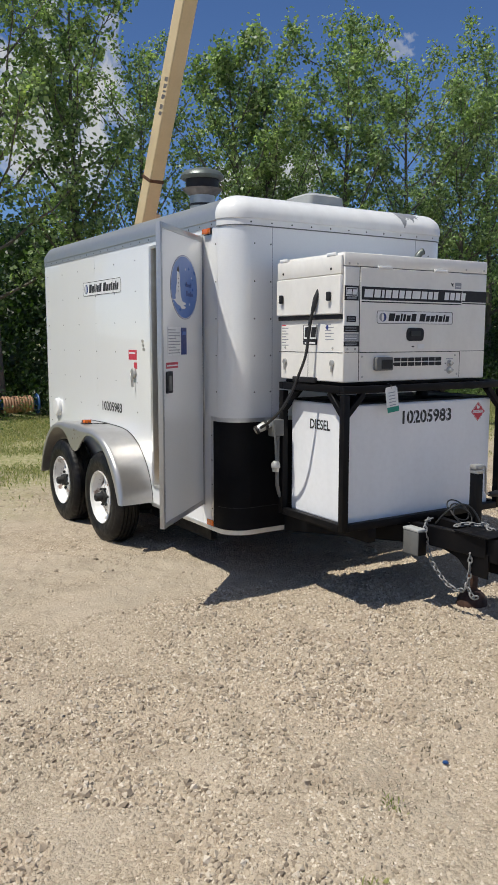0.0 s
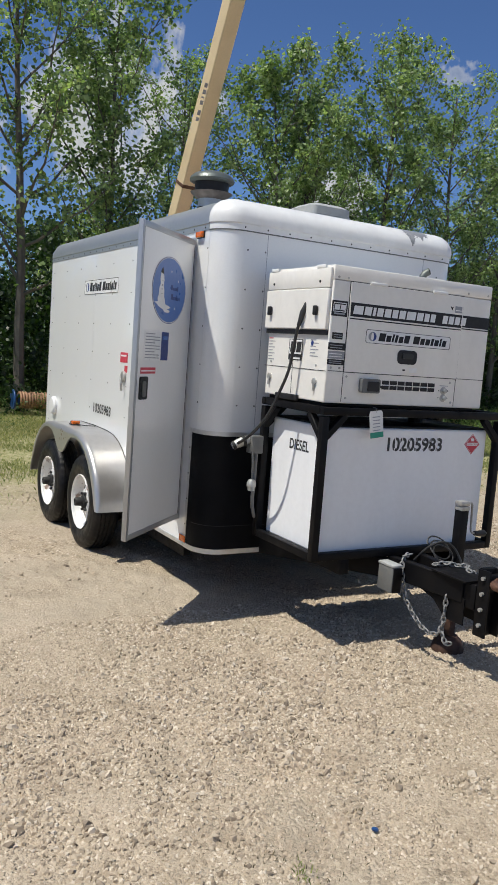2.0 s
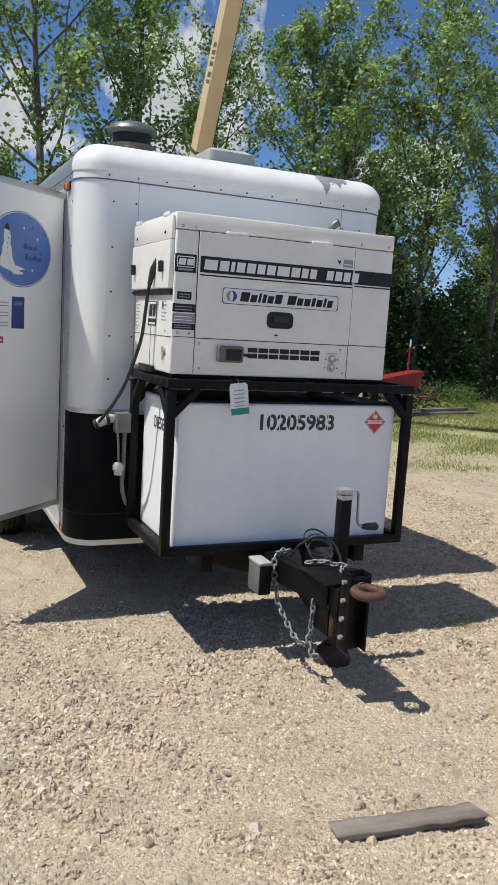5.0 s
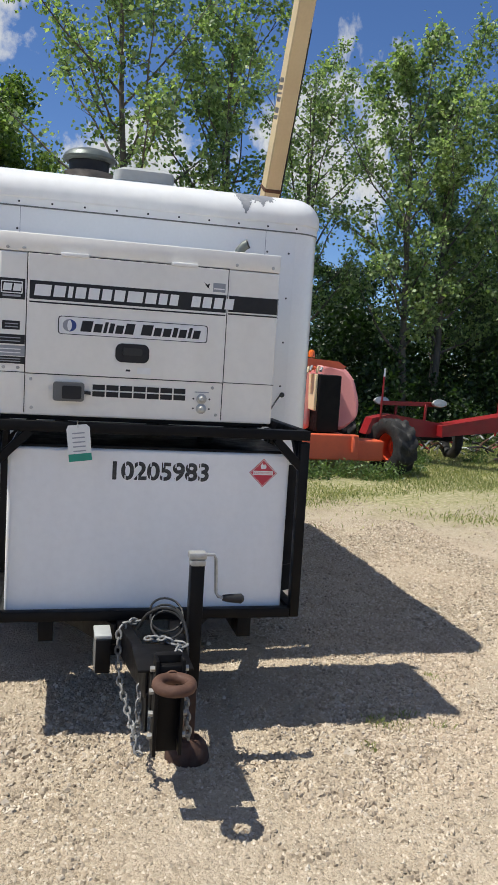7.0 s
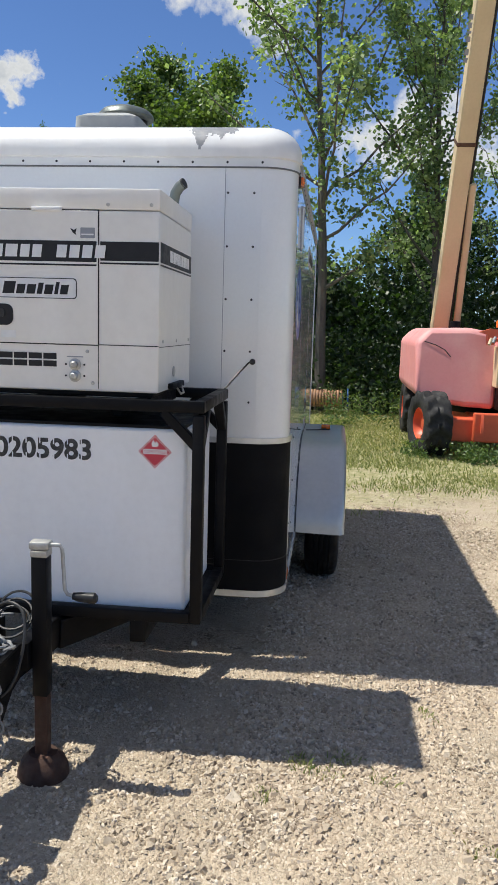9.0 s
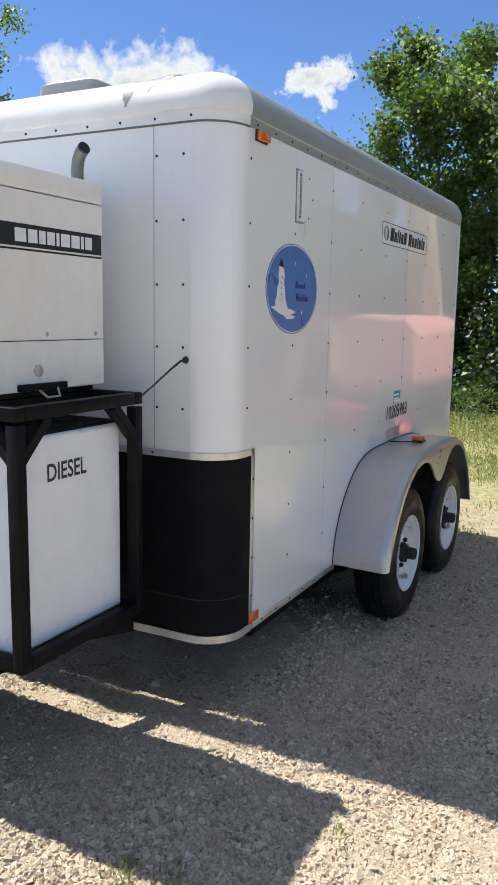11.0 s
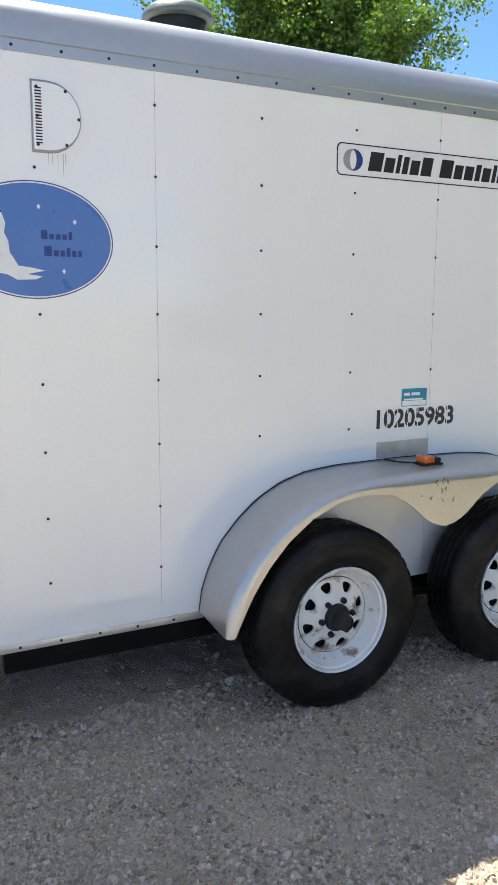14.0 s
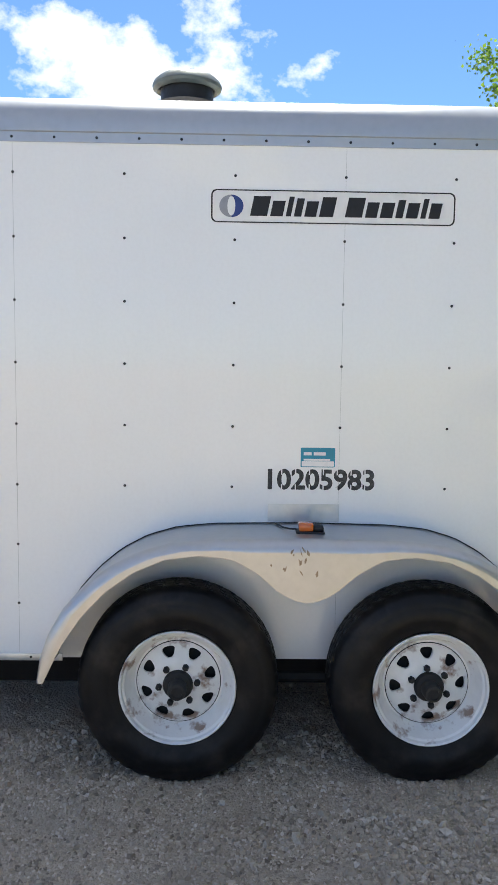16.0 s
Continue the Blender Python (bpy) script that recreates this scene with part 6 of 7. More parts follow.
part("wire", tube(bmesh.new(), [tuple(MTG @ Vector((0, 0.005, 0.002))), (-0.238, FY0 - 0.006, 1.32), (-0.238, FY0 + 0.02, 1.322)], 0.0015, 5), ZINC, tag)

# ---- generator ----
GX0, GX1, GY0, GY1, GZ0, GZ1 = -0.568, 0.572, -0.757, -0.150, 1.335, 2.045
gen = thing("generator", (0, -0.44, 1.315), "cream sound-insulated diesel generator with black bands", "generator")
part("skid", new_box(GX0 + 0.03, GX1 - 0.03, GY0 + 0.03, GY1 - 0.03, 1.3155, GZ0 + 0.002, 0.004), BLACK, gen)
part("housing", new_box(GX0 + 0.012, GX1, GY0, GY1, GZ0, GZ1 - 0.075, 0.008), BEIGE, gen)
part("top_cover", new_box(GX0 + 0.012, GX1, GY0, GY1, GZ1 - 0.073, GZ1, 0.006, seg=2), BEIGE, gen)
MG = plane_pose((0, GY0, 0), (1, 0, 0), (0, 0, 1))


def groove(x0, x1, z0, z1, m=MG, d=0.0015):
    part("panel_gap", new_box(x0, x1, z0, z1, 0.0002, d, 0, m), INK, gen, smooth=False)


# front service door, proud of the housing
PX0, PX1, PZ0, PZ1 = -0.447, 0.350, 1.503, 1.968
groove(PX0 - 0.004, PX1 + 0.004, PZ0 - 0.004, PZ1 + 0.004)
pd = part("service_door", new_box(PX0, PX1, PZ0, PZ1, 0.0017, 0.006, 0.0012, MG), BEIGE, gen, "cream service door")
for x in (-0.27, 0.166):
    part("hinge", new_box(x - 0.055, x + 0.055, PZ1 - 0.004, PZ1 + 0.012, 0.002, 0.014, 0.004, MG), CAPWHITE, pd)
hm = at2(MG, -0.03, 1.602, 0.0062)
hd = part("handle_cup", prism(bmesh.new(), rounded(0.136, 0.076, 0.026), 0.004, hm), INK, pd, "black recessed pull")
part("handle_bar", prism(bmesh.new(), rounded(0.08, 0.03, 0.012), 0.006, at2(hm, 0, 0.006, 0.004)), CABLE, hd)
for x0, x1, z in ((GX0 + 0.02, PX0 - 0.005, 1.503), (PX1 + 0.005, GX1 - 0.002, 1.503)):
    groove(x0, x1, z - 0.0015, z + 0.0015)
for x in (PX0 - 0.001, PX1 + 0.001):
    groove(x - 0.0015, x + 0.0015, GZ0 + 0.01, PZ0 - 0.005)
# bands
BZ0, BZ1 = 1.790, 1.864
bd = decal([(PX0 + 0.008, BZ0 + 0.002), (PX1 - 0.004, BZ0 + 0.002), (PX1 - 0.004, BZ1), (PX0 + 0.008, BZ1)], at2(MG, 0, 0, 0.0062), INK, pd, "black_band", t=0.0008)
word_bars(bd, at2(MG, PX0 + 0.025, 1.806, 0.0072), [0.062, 0.045, 0.018, 0.04, 0.042, 0.038, 0.042, 0.062, 0.044, 0.034, 0.034, -0.045, 0.036, 0.036, 0.036, 0.036], 0.044, 0.0105, LABEL, 0.12)
decal([(PX0 + 0.008, BZ0 - 0.012), (PX1 - 0.004, BZ0 - 0.012), (PX1 - 0.004, BZ0 - 0.006), (PX0 + 0.008, BZ0 - 0.006)], at2(MG, 0, 0, 0.0062), INK, pd, "thin_band", t=0.0008)
decal([(PX1 + 0.008, BZ0 + 0.008), (GX1 - 0.004, BZ0 + 0.008), (GX1 - 0.004, BZ1), (PX1 + 0.008, BZ1)], at2(MG, 0, 0, 0.0003), INK, gen, "black_band")
decal([(PX1 + 0.008, BZ0 - 0.004), (GX1 - 0.004, BZ0 - 0.004), (GX1 - 0.004, BZ0 + 0.002), (PX1 + 0.008, BZ0 + 0.002)], at2(MG, 0, 0, 0.0003), INK, gen, "thin_band")
bg = decal([(-0.556, 1.786), (-0.456, 1.786), (-0.456, 1.866), (-0.556, 1.866)], at2(MG, 0, 0, 0.0003), INK, gen, "maker_badge", "black maker badge with a plain white emblem")
ring_outline(bg, rounded(0.082, 0.048, 0.004), rounded(0.074, 0.040, 0.003), at2(MG, -0.506, 1.832, 0.0018), LABEL)
word_bars(bg, at2(MG, -0.54, 1.818, 0.0018), [0.032, 0.030], 0.028, 0.006, LABEL, 0.15)
word_bars(bg, at2(MG, -0.54, 1.795, 0.0018), [0.068], 0.008, 0, GREYINK, 0)
firm_logo(at2(MG, -0.026, 1.698, 0.0063), 0.604, 0.074, pd)
fl = decal(rounded(0.052, 0.036, 0.003), at2(MG, 0.314, 1.892, 0.0063), GREYINK, pd, "sticker")
word_bars(fl, at2(MG, 0.292, 1.884, 0.0077), [0.044], 0.005, 0, LABEL, 0, "text_bar")
decal([(-0.012, 0.012), (0.002, 0.004), (0.012, 0.010), (0.008, -0.006), (0.012, -0.014), (0.0, -0.006)], at2(MG, 0.262, 1.897, 0.0063), INK, pd, "dark_shape")
decal(rounded(0.018, 0.008, 0.002), at2(MG, -0.045, 1.532, 0.0063), INK, pd, "keyhole")
lb = decal(rounded(0.055, 0.026, 0.002), at2(MG, 0.02, 1.533, 0.0063), LABEL, pd, "sticker")
for x0, x1, z0, z1 in ((-0.539, -0.472, 1.668, 1.702), (-0.558, -0.452, 1.612, 1.649), (-0.557, -0.45, 1.566, 1.606), (-0.557, -0.45, 1.535, 1.563)):
    lb = decal([(x0, z0), (x1, z0), (x1, z1), (x0, z1)], at2(MG, 0, 0, 0.0003), INK if z0 != 1.566 else GREYINK, gen, "sticker", "dark instruction sticker")
    for k in range(2):
        word_bars(lb, at2(MG, x0 + 0.01, z0 + (z1 - z0) * (0.25 + 0.35 * k), 0.0017), [(x1 - x0) * 0.75], 0.004, 0, GREYINK if z0 != 1.566 else LABEL, 0, "text_bar")
# lower panel: lead box, slotted vent, terminals
gb = part("lead_box", prism(bmesh.new(), rounded(0.122, 0.076, 0.012), 0.03, at2(MG, -0.277, 1.436, 0.0003)), PLASTIC, gen, "grey hinged lead cover")
part("lead_lid", prism(bmesh.new(), rounded(0.075, 0.052, 0.006), 0.006, at2(MG, -0.265, 1.434, 0.031)), INK, gb)
part("lead_stub", tube(bmesh.new(), [(-0.22, GY0 - 0.012, 1.435), (-0.19, GY0 - 0.012, 1.433)], 0.007, 8), INK, gb)
for i in range(7):
    for j in range(2):
        x = -0.183 + 0.055 * i
        z = 1.420 + 0.027 * j
        part("vent_slot", new_box(x, x + 0.049, z, z + 0.0215, 0.0002, 0.0016, 0, MG), INK, gen, smooth=False)
        part("slot_lip", new_box(x - 0.001, x + 0.048, z + 0.0215, z + 0.0235, 0.0002, 0.004, 0.001, MG, 1), BEIGE, gen, smooth=False)
for z in (1.430, 1.389):
    tk = part("terminal", lathe(bmesh.new(), [(0.022, 0.0003), (0.022, 0.004), (0.013, 0.006), (0.013, 0.022), (0.008, 0.026), (0.0005, 0.026)], 16, at2(MG, 0.265, z)), ZINC, gen, "metal terminal stud")
    for s in (-1, 1):
        decal(ellipse(0.004, 0.004, 8), at2(MG, 0.265 + s * 0.034, z, 0.0003), INK, gen, "rivet")
word_bars(gen, at2(MG, 0.235, 1.456, 0.0003), [0.06], 0.004, 0, GREYINK, 0, "text_bar")
for x, z in ((-0.525, 1.985), (-0.465, 1.985), (0.385, 1.99), (0.54, 1.99), (-0.42, 1.365), (0.33, 1.365), (0.31, 1.478), (-0.425, 1.478), (-0.53, 1.52), (-0.475, 1.52)):
    part("rivet", lathe(bmesh.new(), [(0.007, 0.0003), (0.006, 0.003), (0.0005, 0.004)], 8, at2(MG, x, z, 0.0)), ZINC, gen)
# top fittings
part("lifting_eye", tube(bmesh.new(), [(0.0 - 0.03 + 0.028 * math.cos(a), -0.44, GZ1 + 0.001 + 0.032 * math.sin(a)) for a in np.linspace(0, math.pi, 9)], 0.007, 8), CAPWHITE, gen)
part("radiator_cap", lathe(bmesh.new(), [(0.045, GZ1 - 0.002), (0.045, GZ1 + 0.012), (0.03, GZ1 + 0.018), (0.0005, GZ1 + 0.019)], 20, Matrix.Translation((-0.16, -0.40, 0))), INK, gen)
for x, y in ((0.38, -0.62), (-0.45, -0.25)):
    part("cover_latch", new_box(x - 0.025, x + 0.025, y - 0.01, y + 0.01, GZ1 - 0.001, GZ1 + 0.014, 0.004), ZINC, gen)
mu = part("exhaust_pipe", tube(bmesh.new(), [(0.505, -0.205, GZ1 - 0.01), (0.505, -0.205, GZ1 + 0.045), (0.512, -0.208, GZ1 + 0.075), (0.53, -0.214, GZ1 + 0.100), (0.55, -0.22, GZ1 + 0.112)], 0.022, 14, ends=False), CAPSTEEL, gen, "bent exhaust pipe")
part("exhaust_mouth", tube(bmesh.new(), [(0.545, -0.2185, GZ1 + 0.110), (0.551, -0.2205, GZ1 + 0.1125)], 0.0225, 14), INK, mu)
# control end: hinged upper flap with a lower panel set back
MGL = plane_pose((GX0 + 0.012, 0, 0), (0, -1, 0), (0, 0, 1))       # x runs to the front
fp = part("control_flap", new_box(0.135, 0.748, 1.712, 1.925, 0.0005, 0.024, 0.006, MGL), BEIGE, gen, "cream flap over the control panel")
part("flap_top", new_box(0.135, 0.748, 1.929, 2.030, 0.0005, 0.018, 0.006, MGL), BEIGE, gen)
groove(0.14, 0.745, 1.685, 1.710, MGL, 0.012)
groove(0.13, 0.75, 1.4985, 1.5015, MGL)
groove(0.43, 0.433, GZ0 + 0.01, 1.684, MGL)
for y in (0.20, 0.66):
    part("flap_latch", new_box(y - 0.014, y + 0.014, 1.785, 1.835, 0.0245, 0.045, 0.006, MGL), INK, fp)
    part("flap_hinge", new_box(y - 0.04, y + 0.04, 2.028, 2.048, 0.004, 0.02, 0.004, MGL), CAPWHITE, fp)
    lt = part("panel_latch", lathe(bmesh.new(), [(0.018, 0.0003), (0.018, 0.01), (0.008, 0.014), (0.0005, 0.014)], 14, at2(MGL, y, 1.44)), ZINC, gen)
    part("latch_tail", new_box(y - 0.006, y + 0.006, 1.39, 1.43, 0.004, 0.012, 0.002, MGL), ZINC, lt)
    part("rivet", lathe(bmesh.new(), [(0.008, 0.0005), (0.006, 0.004), (0.0005, 0.005)], 8, at2(MGL, y, 1.525)), ZINC, gen)
    part("rivet", lathe(bmesh.new(), [(0.008, 0.0185), (0.006, 0.022), (0.0005, 0.023)], 8, at2(MGL, y, 1.96)), INK, gen)
em = decal(rounded(0.135, 0.115, 0.004), at2(MGL, 0.45, 1.60, 0.0003), INK, gen, "maker_badge", "black and white maker emblem")
decal(rounded(0.122, 0.078, 0.003), at2(MGL, 0.45, 1.615, 0.0016), LABEL, em, "emblem_field", t=0.0004)
word_bars(em, at2(MGL, 0.398, 1.586, 0.0021), [0.052, 0.045], 0.058, 0.008, INK, 0.12)
word_bars(em, at2(MGL, 0.40, 1.548, 0.0016), [0.10], 0.01, 0, LABEL, 0)
for y, w, n in ((0.20, 0.075, 8), (0.635, 0.085, 6)):
    for k in range(n):
        word_bars(gen, at2(MGL, y - w / 2, 1.655 - 0.017 * k, 0.0003), [w * (0.9 if k % 2 else 0.6)], 0.005, 0, REDL if (k == 0 and n == 8) else GREYINK, 0, "text_bar")
decal(ellipse(0.011, 0.014, 14), at2(MGL, 0.61, 1.64, 0.0008), NAVY, gen, "sticker")
part("cable_gland", new_box(0.30, 0.52, GZ0 - 0.012, GZ0 + 0.02, 0.0005, 0.02, 0.004, MGL), INK, gen)
# far end
MGR = plane_pose((GX1, 0, 0), (0, 1, 0), (0, 0, 1))                # x runs to the trailer
bd = decal([(GY0 + 0.008, 1.796), (GY1 - 0.012, 1.796), (GY1 - 0.012, 1.866), (GY0 + 0.008, 1.866)], at2(MGR, 0, 0, 0.0003), INK, gen, "black_band")
word_bars(bd, at2(MGR, GY0 + 0.165, 1.810, 0.0017), [0.05, 0.042, 0.03, 0.036, 0.014, 0.044, 0.042, 0.014, 0.036], 0.042, 0.0085, LABEL, 0.0)
decal([(GY0 + 0.008, 1.784), (GY1 - 0.012, 1.784), (GY1 - 0.012, 1.790), (GY0 + 0.008, 1.790)], at2(MGR, 0, 0, 0.0003), INK, gen, "thin_band")
groove(GY0 + 0.004, GY1 - 0.004, 1.4985, 1.5012, MGR)
for y in (GY0 + 0.06, (GY0 + GY1) / 2, GY1 - 0.05):
    part("rivet", lathe(bmesh.new(), [(0.008, 0.0003), (0.006, 0.003), (0.0005, 0.004)], 8, at2(MGR, y, 1.52)), ZINC, gen)
part("plug", lathe(bmesh.new(), [(0.02, 0.0003), (0.02, 0.004), (0.014, 0.006), (0.0005, 0.006)], 16, at2(MGR, -0.50, 1.402)), ZINC, gen)
part("drain_bracket", new_box(-0.60, -0.38, GZ0 + 0.004, GZ0 + 0.026, 0.0005, 0.022, 0.003, MGR), BLACK, gen)
part("handle_wire", tube(bmesh.new(), [tuple(MGR @ Vector((-0.43, 1.345, 0.02))), tuple(MGR @ Vector((-0.43, 1.315, 0.03))), tuple(MGR @ Vector((-0.49, 1.315, 0.03))), tuple(MGR @ Vector((-0.52, 1.34, 0.02)))], 0.004, 6), ZINC, gen)

# power lead from the control flap down to the receptacle
lead = thing("power_lead", (-0.62, -0.30, 1.02), "thick black power lead plugged into a grey receptacle", "cable")
pts = [(-0.575, -0.545, 1.835), (-0.592, -0.542, 1.79), (-0.602, -0.52, 1.70), (-0.608, -0.505, 1.60), (-0.618, -0.49, 1.48), (-0.642, -0.452, 1.36), (-0.672, -0.412, 1.245), (-0.708, -0.365, 1.155), (-0.735, -0.29, 1.085), (-0.74, -0.21, 1.045)]
part("cord", tube(bmesh.new(), eased(pts), 0.0085, 10), CABLE, lead)
part("strain_relief", tube(bmesh.new(), [(-0.565, -0.546, 1.86), (-0.590, -0.543, 1.80), (-0.60, -0.528, 1.73)], [0.012, 0.016, 0.011], 10), CABLE, lead)
part("plug_body", tube(bmesh.new(), [(-0.655, -0.185, 1.06), (-0.69, -0.182, 1.055), (-0.72, -0.176, 1.04), (-0.755, -0.168, 1.022)], [0.020, 0.027, 0.026, 0.018], 12), ZINC, lead, "bright metal plug shell")
part("plug_collar", tube(bmesh.new(), [(-0.682, -0.183, 1.0562), (-0.698, -0.181, 1.052)], 0.032, 14), DARK, lead)
part("plug_collar", tube(bmesh.new(), [(-0.738, -0.1735, 1.031), (-0.752, -0.169, 1.023)], 0.026, 14), DARK, lead)
rc = part("receptacle", new_box(-0.655, -0.575, -0.218, -0.158, 0.985, 1.088, 0.006), PLASTIC, trailer, "grey outdoor receptacle box on the cradle post")
part("conduit", tube(bmesh.new(), [(-0.600, -0.185, 0.987), (-0.600, -0.185, 0.80), (-0.605, -0.185, 0.73), (-0.60, -0.182, 0.67), (-0.585, -0.178, 0.625), (-0.572, -0.172, 0.60)], 0.011, 10), PLASTIC, rc)
part("cap_cord", tube(bmesh.new(), [(-0.645, -0.216, 1.06), (-0.648, -0.222, 1.02), (-0.640, -0.222, 0.92), (-0.636, -0.218, 0.825)], 0.006, 6), PLASTIC, rc)
part("loose_cap", lathe(bmesh.new(), [(0.0005, 0.765), (0.020, 0.768), (0.022, 0.79), (0.028, 0.795), (0.028, 0.815), (0.018, 0.832), (0.0005, 0.838)], 16, Matrix.Translation((-0.636, -0.217, 0))), ZINC, rc)
wire = thing("control_wire", (0.78, -0.03, 1.3), "thin black wire from the cradle into the front skin", "wire")
part("wire", tube(bmesh.new(), [(0.70, -0.12, 1.285), (0.733, -0.087, 1.325), (0.785, -0.038, 1.39), (0.815, -0.012, 1.423), (0.832, 0.0, 1.428)], 0.0042, 8), CABLE, wire)
part("grommet", lathe(bmesh.new(), [(0.014, 0.0), (0.012, 0.006), (0.0005, 0.008)], 12, plane_pose((0.830, -0.0005, 1.427), (1, 0, 0), (0, 0, 1))), CABLE, wire)

# ---- boom lift ----
lift = thing("boom_lift", (3.5, 7.4, 0), "faded pink and orange boom lift with a raised cream boom", "lift")
LY = 6.85
part("chassis", new_box(2.66, 4.36, LY - 0.14, LY + 0.26, 0.20, 0.50, 0.02), ORANGE, lift, "orange steel axle frame")
part("chassis_front", new_box(2.98, 3.92, LY - 0.26, LY - 0.135, 0.22, 0.585, 0.02), ORANGE, lift)
for x in (3.06, 3.80):
    part("tie_lug", prism(bmesh.new(), [(0, 0), (0.12, 0), (0.12, 0.20), (0.07, 0.24), (0.0, 0.14)], 0.03, plane_pose((x, LY - 0.33, 0.34), (0, 1, 0), (0, 0, 1))), ORANGE, lift)
part("frame_rear", new_box(3.0, 4.0, LY + 0.26, LY + 2.6, 0.26, 0.52, 0.03), ORANGE, lift)


def lift_tyre():
    """A fat tyre with chevron lugs raised out of its tread."""
    bm = bmesh.new()
    n = 72
    prof = [(0.20, -0.13), (0.235, -0.165), (0.31, -0.175), (0.375, -0.165)] + [(0.392, -0.15 + 0.0375 * i) for i in range(9)] + [(0.375, 0.165), (0.31, 0.175), (0.235, 0.165), (0.20, 0.13)]
    rings = []
    for i, (r, h) in enumerate(prof):
        ring = []
        for k in range(n):
            up = 0.0
            if 3 <= i <= 13 and (k + abs(i - 8)) % 6 < 3 and abs(i - 8) > 0:
                up = 0.034 if 4 <= i <= 12 else 0.018
            a = 6.283185 * k / n
            ring.append(bm.verts.new(((r + up) * math.cos(a), (r + up) * math.sin(a), h)))
        rings.append(ring)
    for a, b in zip(rings, rings[1:]):
        for k in range(n):
            bm.faces.new((a[k], a[(k + 1) % n], b[(k + 1) % n], b[k]))
    return mesh_of("tyre", bm, BIGRUBBER)


LT = lift_tyre()
LR = mesh_of("rim", lathe(bmesh.new(), [(0.21, -0.10), (0.215, 0.14), (0.20, 0.15), (0.19, 0.10), (0.16, 0.05), (0.10, 0.04), (0.09, 0.08), (0.0005, 0.09)], 28), ORANGE)
for x, o, y, turn in ((2.46, -1, LY, 14), (4.55, 1, LY, 14), (2.46, -1, LY + 2.3, 0), (4.55, 1, LY + 2.3, 0)):
    m = Matrix.Translation((x, y, 0.405)) @ pose(0, 0, 0, 0, 0, turn) @ pose(0, 0, 0, 0, o * 90, 0)
    w = piece("wheel", LR, lift, m, "orange wheel")
    piece("tyre", LT, w, m, "chunky dusty tyre")
part("turntable", lathe(bmesh.new(), [(0.0005, 0.50), (0.6, 0.50), (0.62, 0.54), (0.62, 0.66), (0.0005, 0.68)], 36, Matrix.Translation((3.4, LY + 1.1, 0))), BLACK, lift)


def hood(outline, y0, y1, name, label, crown):
    """A moulded hood: the outline in x and z run back from y0 to y1, its foot tucked in, edges well rounded."""
    bm = bmesh.new()
    prism(bm, outline, y1 - y0, plane_pose((0, y1, 0), (1, 0, 0), (0, 0, 1)))
    for v in bm.verts:
        low = max(0.0, 0.80 - v.co.z)
        v.co.y += low * 0.7 * (1 if v.co.y < (y0 + y1) / 2 else -1)
        high = max(0.0, v.co.z - 0.8)
        v.co.y += high * crown * (1 if v.co.y < (y0 + y1) / 2 else -1)
    bmesh.ops.bevel(bm, geom=bm.edges[:], offset=0.085, segments=4, profile=0.5, affect="EDGES", clamp_overlap=True)
    return part(name, bm, PINK, lift, label)


hd = hood([(2.26, 0.80), (2.25, 1.46), (2.42, 1.635), (2.95, 1.65), (3.22, 1.60), (3.31, 1.3), (3.31, 0.60), (2.9, 0.62), (2.36, 0.69)], LY + 0.02, LY + 2.8, "engine_hood", "sun-faded pink engine hood", 0.30)
part("hood_seam", tube(bmesh.new(), [(2.36, LY + 0.215, 1.46), (2.5, LY + 0.20, 1.42), (2.62, LY + 0.182, 1.36), (2.70, LY + 0.157, 1.27)], 0.006, 5), INK, hd)
hood([(3.42, 0.58), (3.42, 1.56), (3.58, 1.61), (3.84, 1.54), (3.98, 1.38), (4.05, 1.05), (4.01, 0.80), (3.84, 0.60)], LY + 0.06, LY + 2.8, "tank_hood", "sun-faded pink tank hood", 0.30)
part("hood_cap", lathe(bmesh.new(), [(0.11, 1.58), (0.075, 1.62), (0.07, 1.73), (0.0005, 1.74)], 18, Matrix.Translation((2.78, LY + 0.5, 0))), BLACK, lift)
part("control_box", new_box(3.30, 3.64, LY - 0.12, LY + 0.35, 0.60, 1.42, 0.02), BLACK, lift, "black ground control cover")
part("control_strip", new_box(3.255, 3.295, LY - 0.08, LY + 0.25, 0.90, 1.42, 0.01), BOOM, lift)
for k in range(5):
    part("valve", tube(bmesh.new(), [(3.14 + 0.05 * k, LY - 0.02 + 0.02 * (k % 2), 1.44 + 0.03 * (k % 3)), (3.17 + 0.05 * k, LY + 0.02, 1.52 + 0.02 * (k % 2))], 0.022, 8), (BOOM, GALV, ORANGE)[k % 3], lift)
part("boom_rest", prism(bmesh.new(), [(3.02, 1.60), (3.16, 1.645), (3.62, 1.62), (3.74, 1.55), (3.70, 1.51), (3.30, 1.56), (3.20, 1.44), (3.13, 1.44), (3.12, 1.57)], 0.12, plane_pose((0, LY + 0.13, 0), (1, 0, 0), (0, 0, 1))), ORANGE, lift)
part("beacon", lathe(bmesh.new(), [(0.05, 1.66), (0.05, 1.74), (0.03, 1.77), (0.0005, 1.775)], 14, Matrix.Translation((3.36, LY + 0.5, 0))), AMBER, lift, "orange beacon")
B0, B1 = Vector((2.94, 10.58, 1.15)), Vector((3.11, 5.20, 12.2))
part("boom_mount", new_box(2.72, 3.16, 9.35, 10.80, 0.55, 1.35, 0.03), ORANGE, lift)
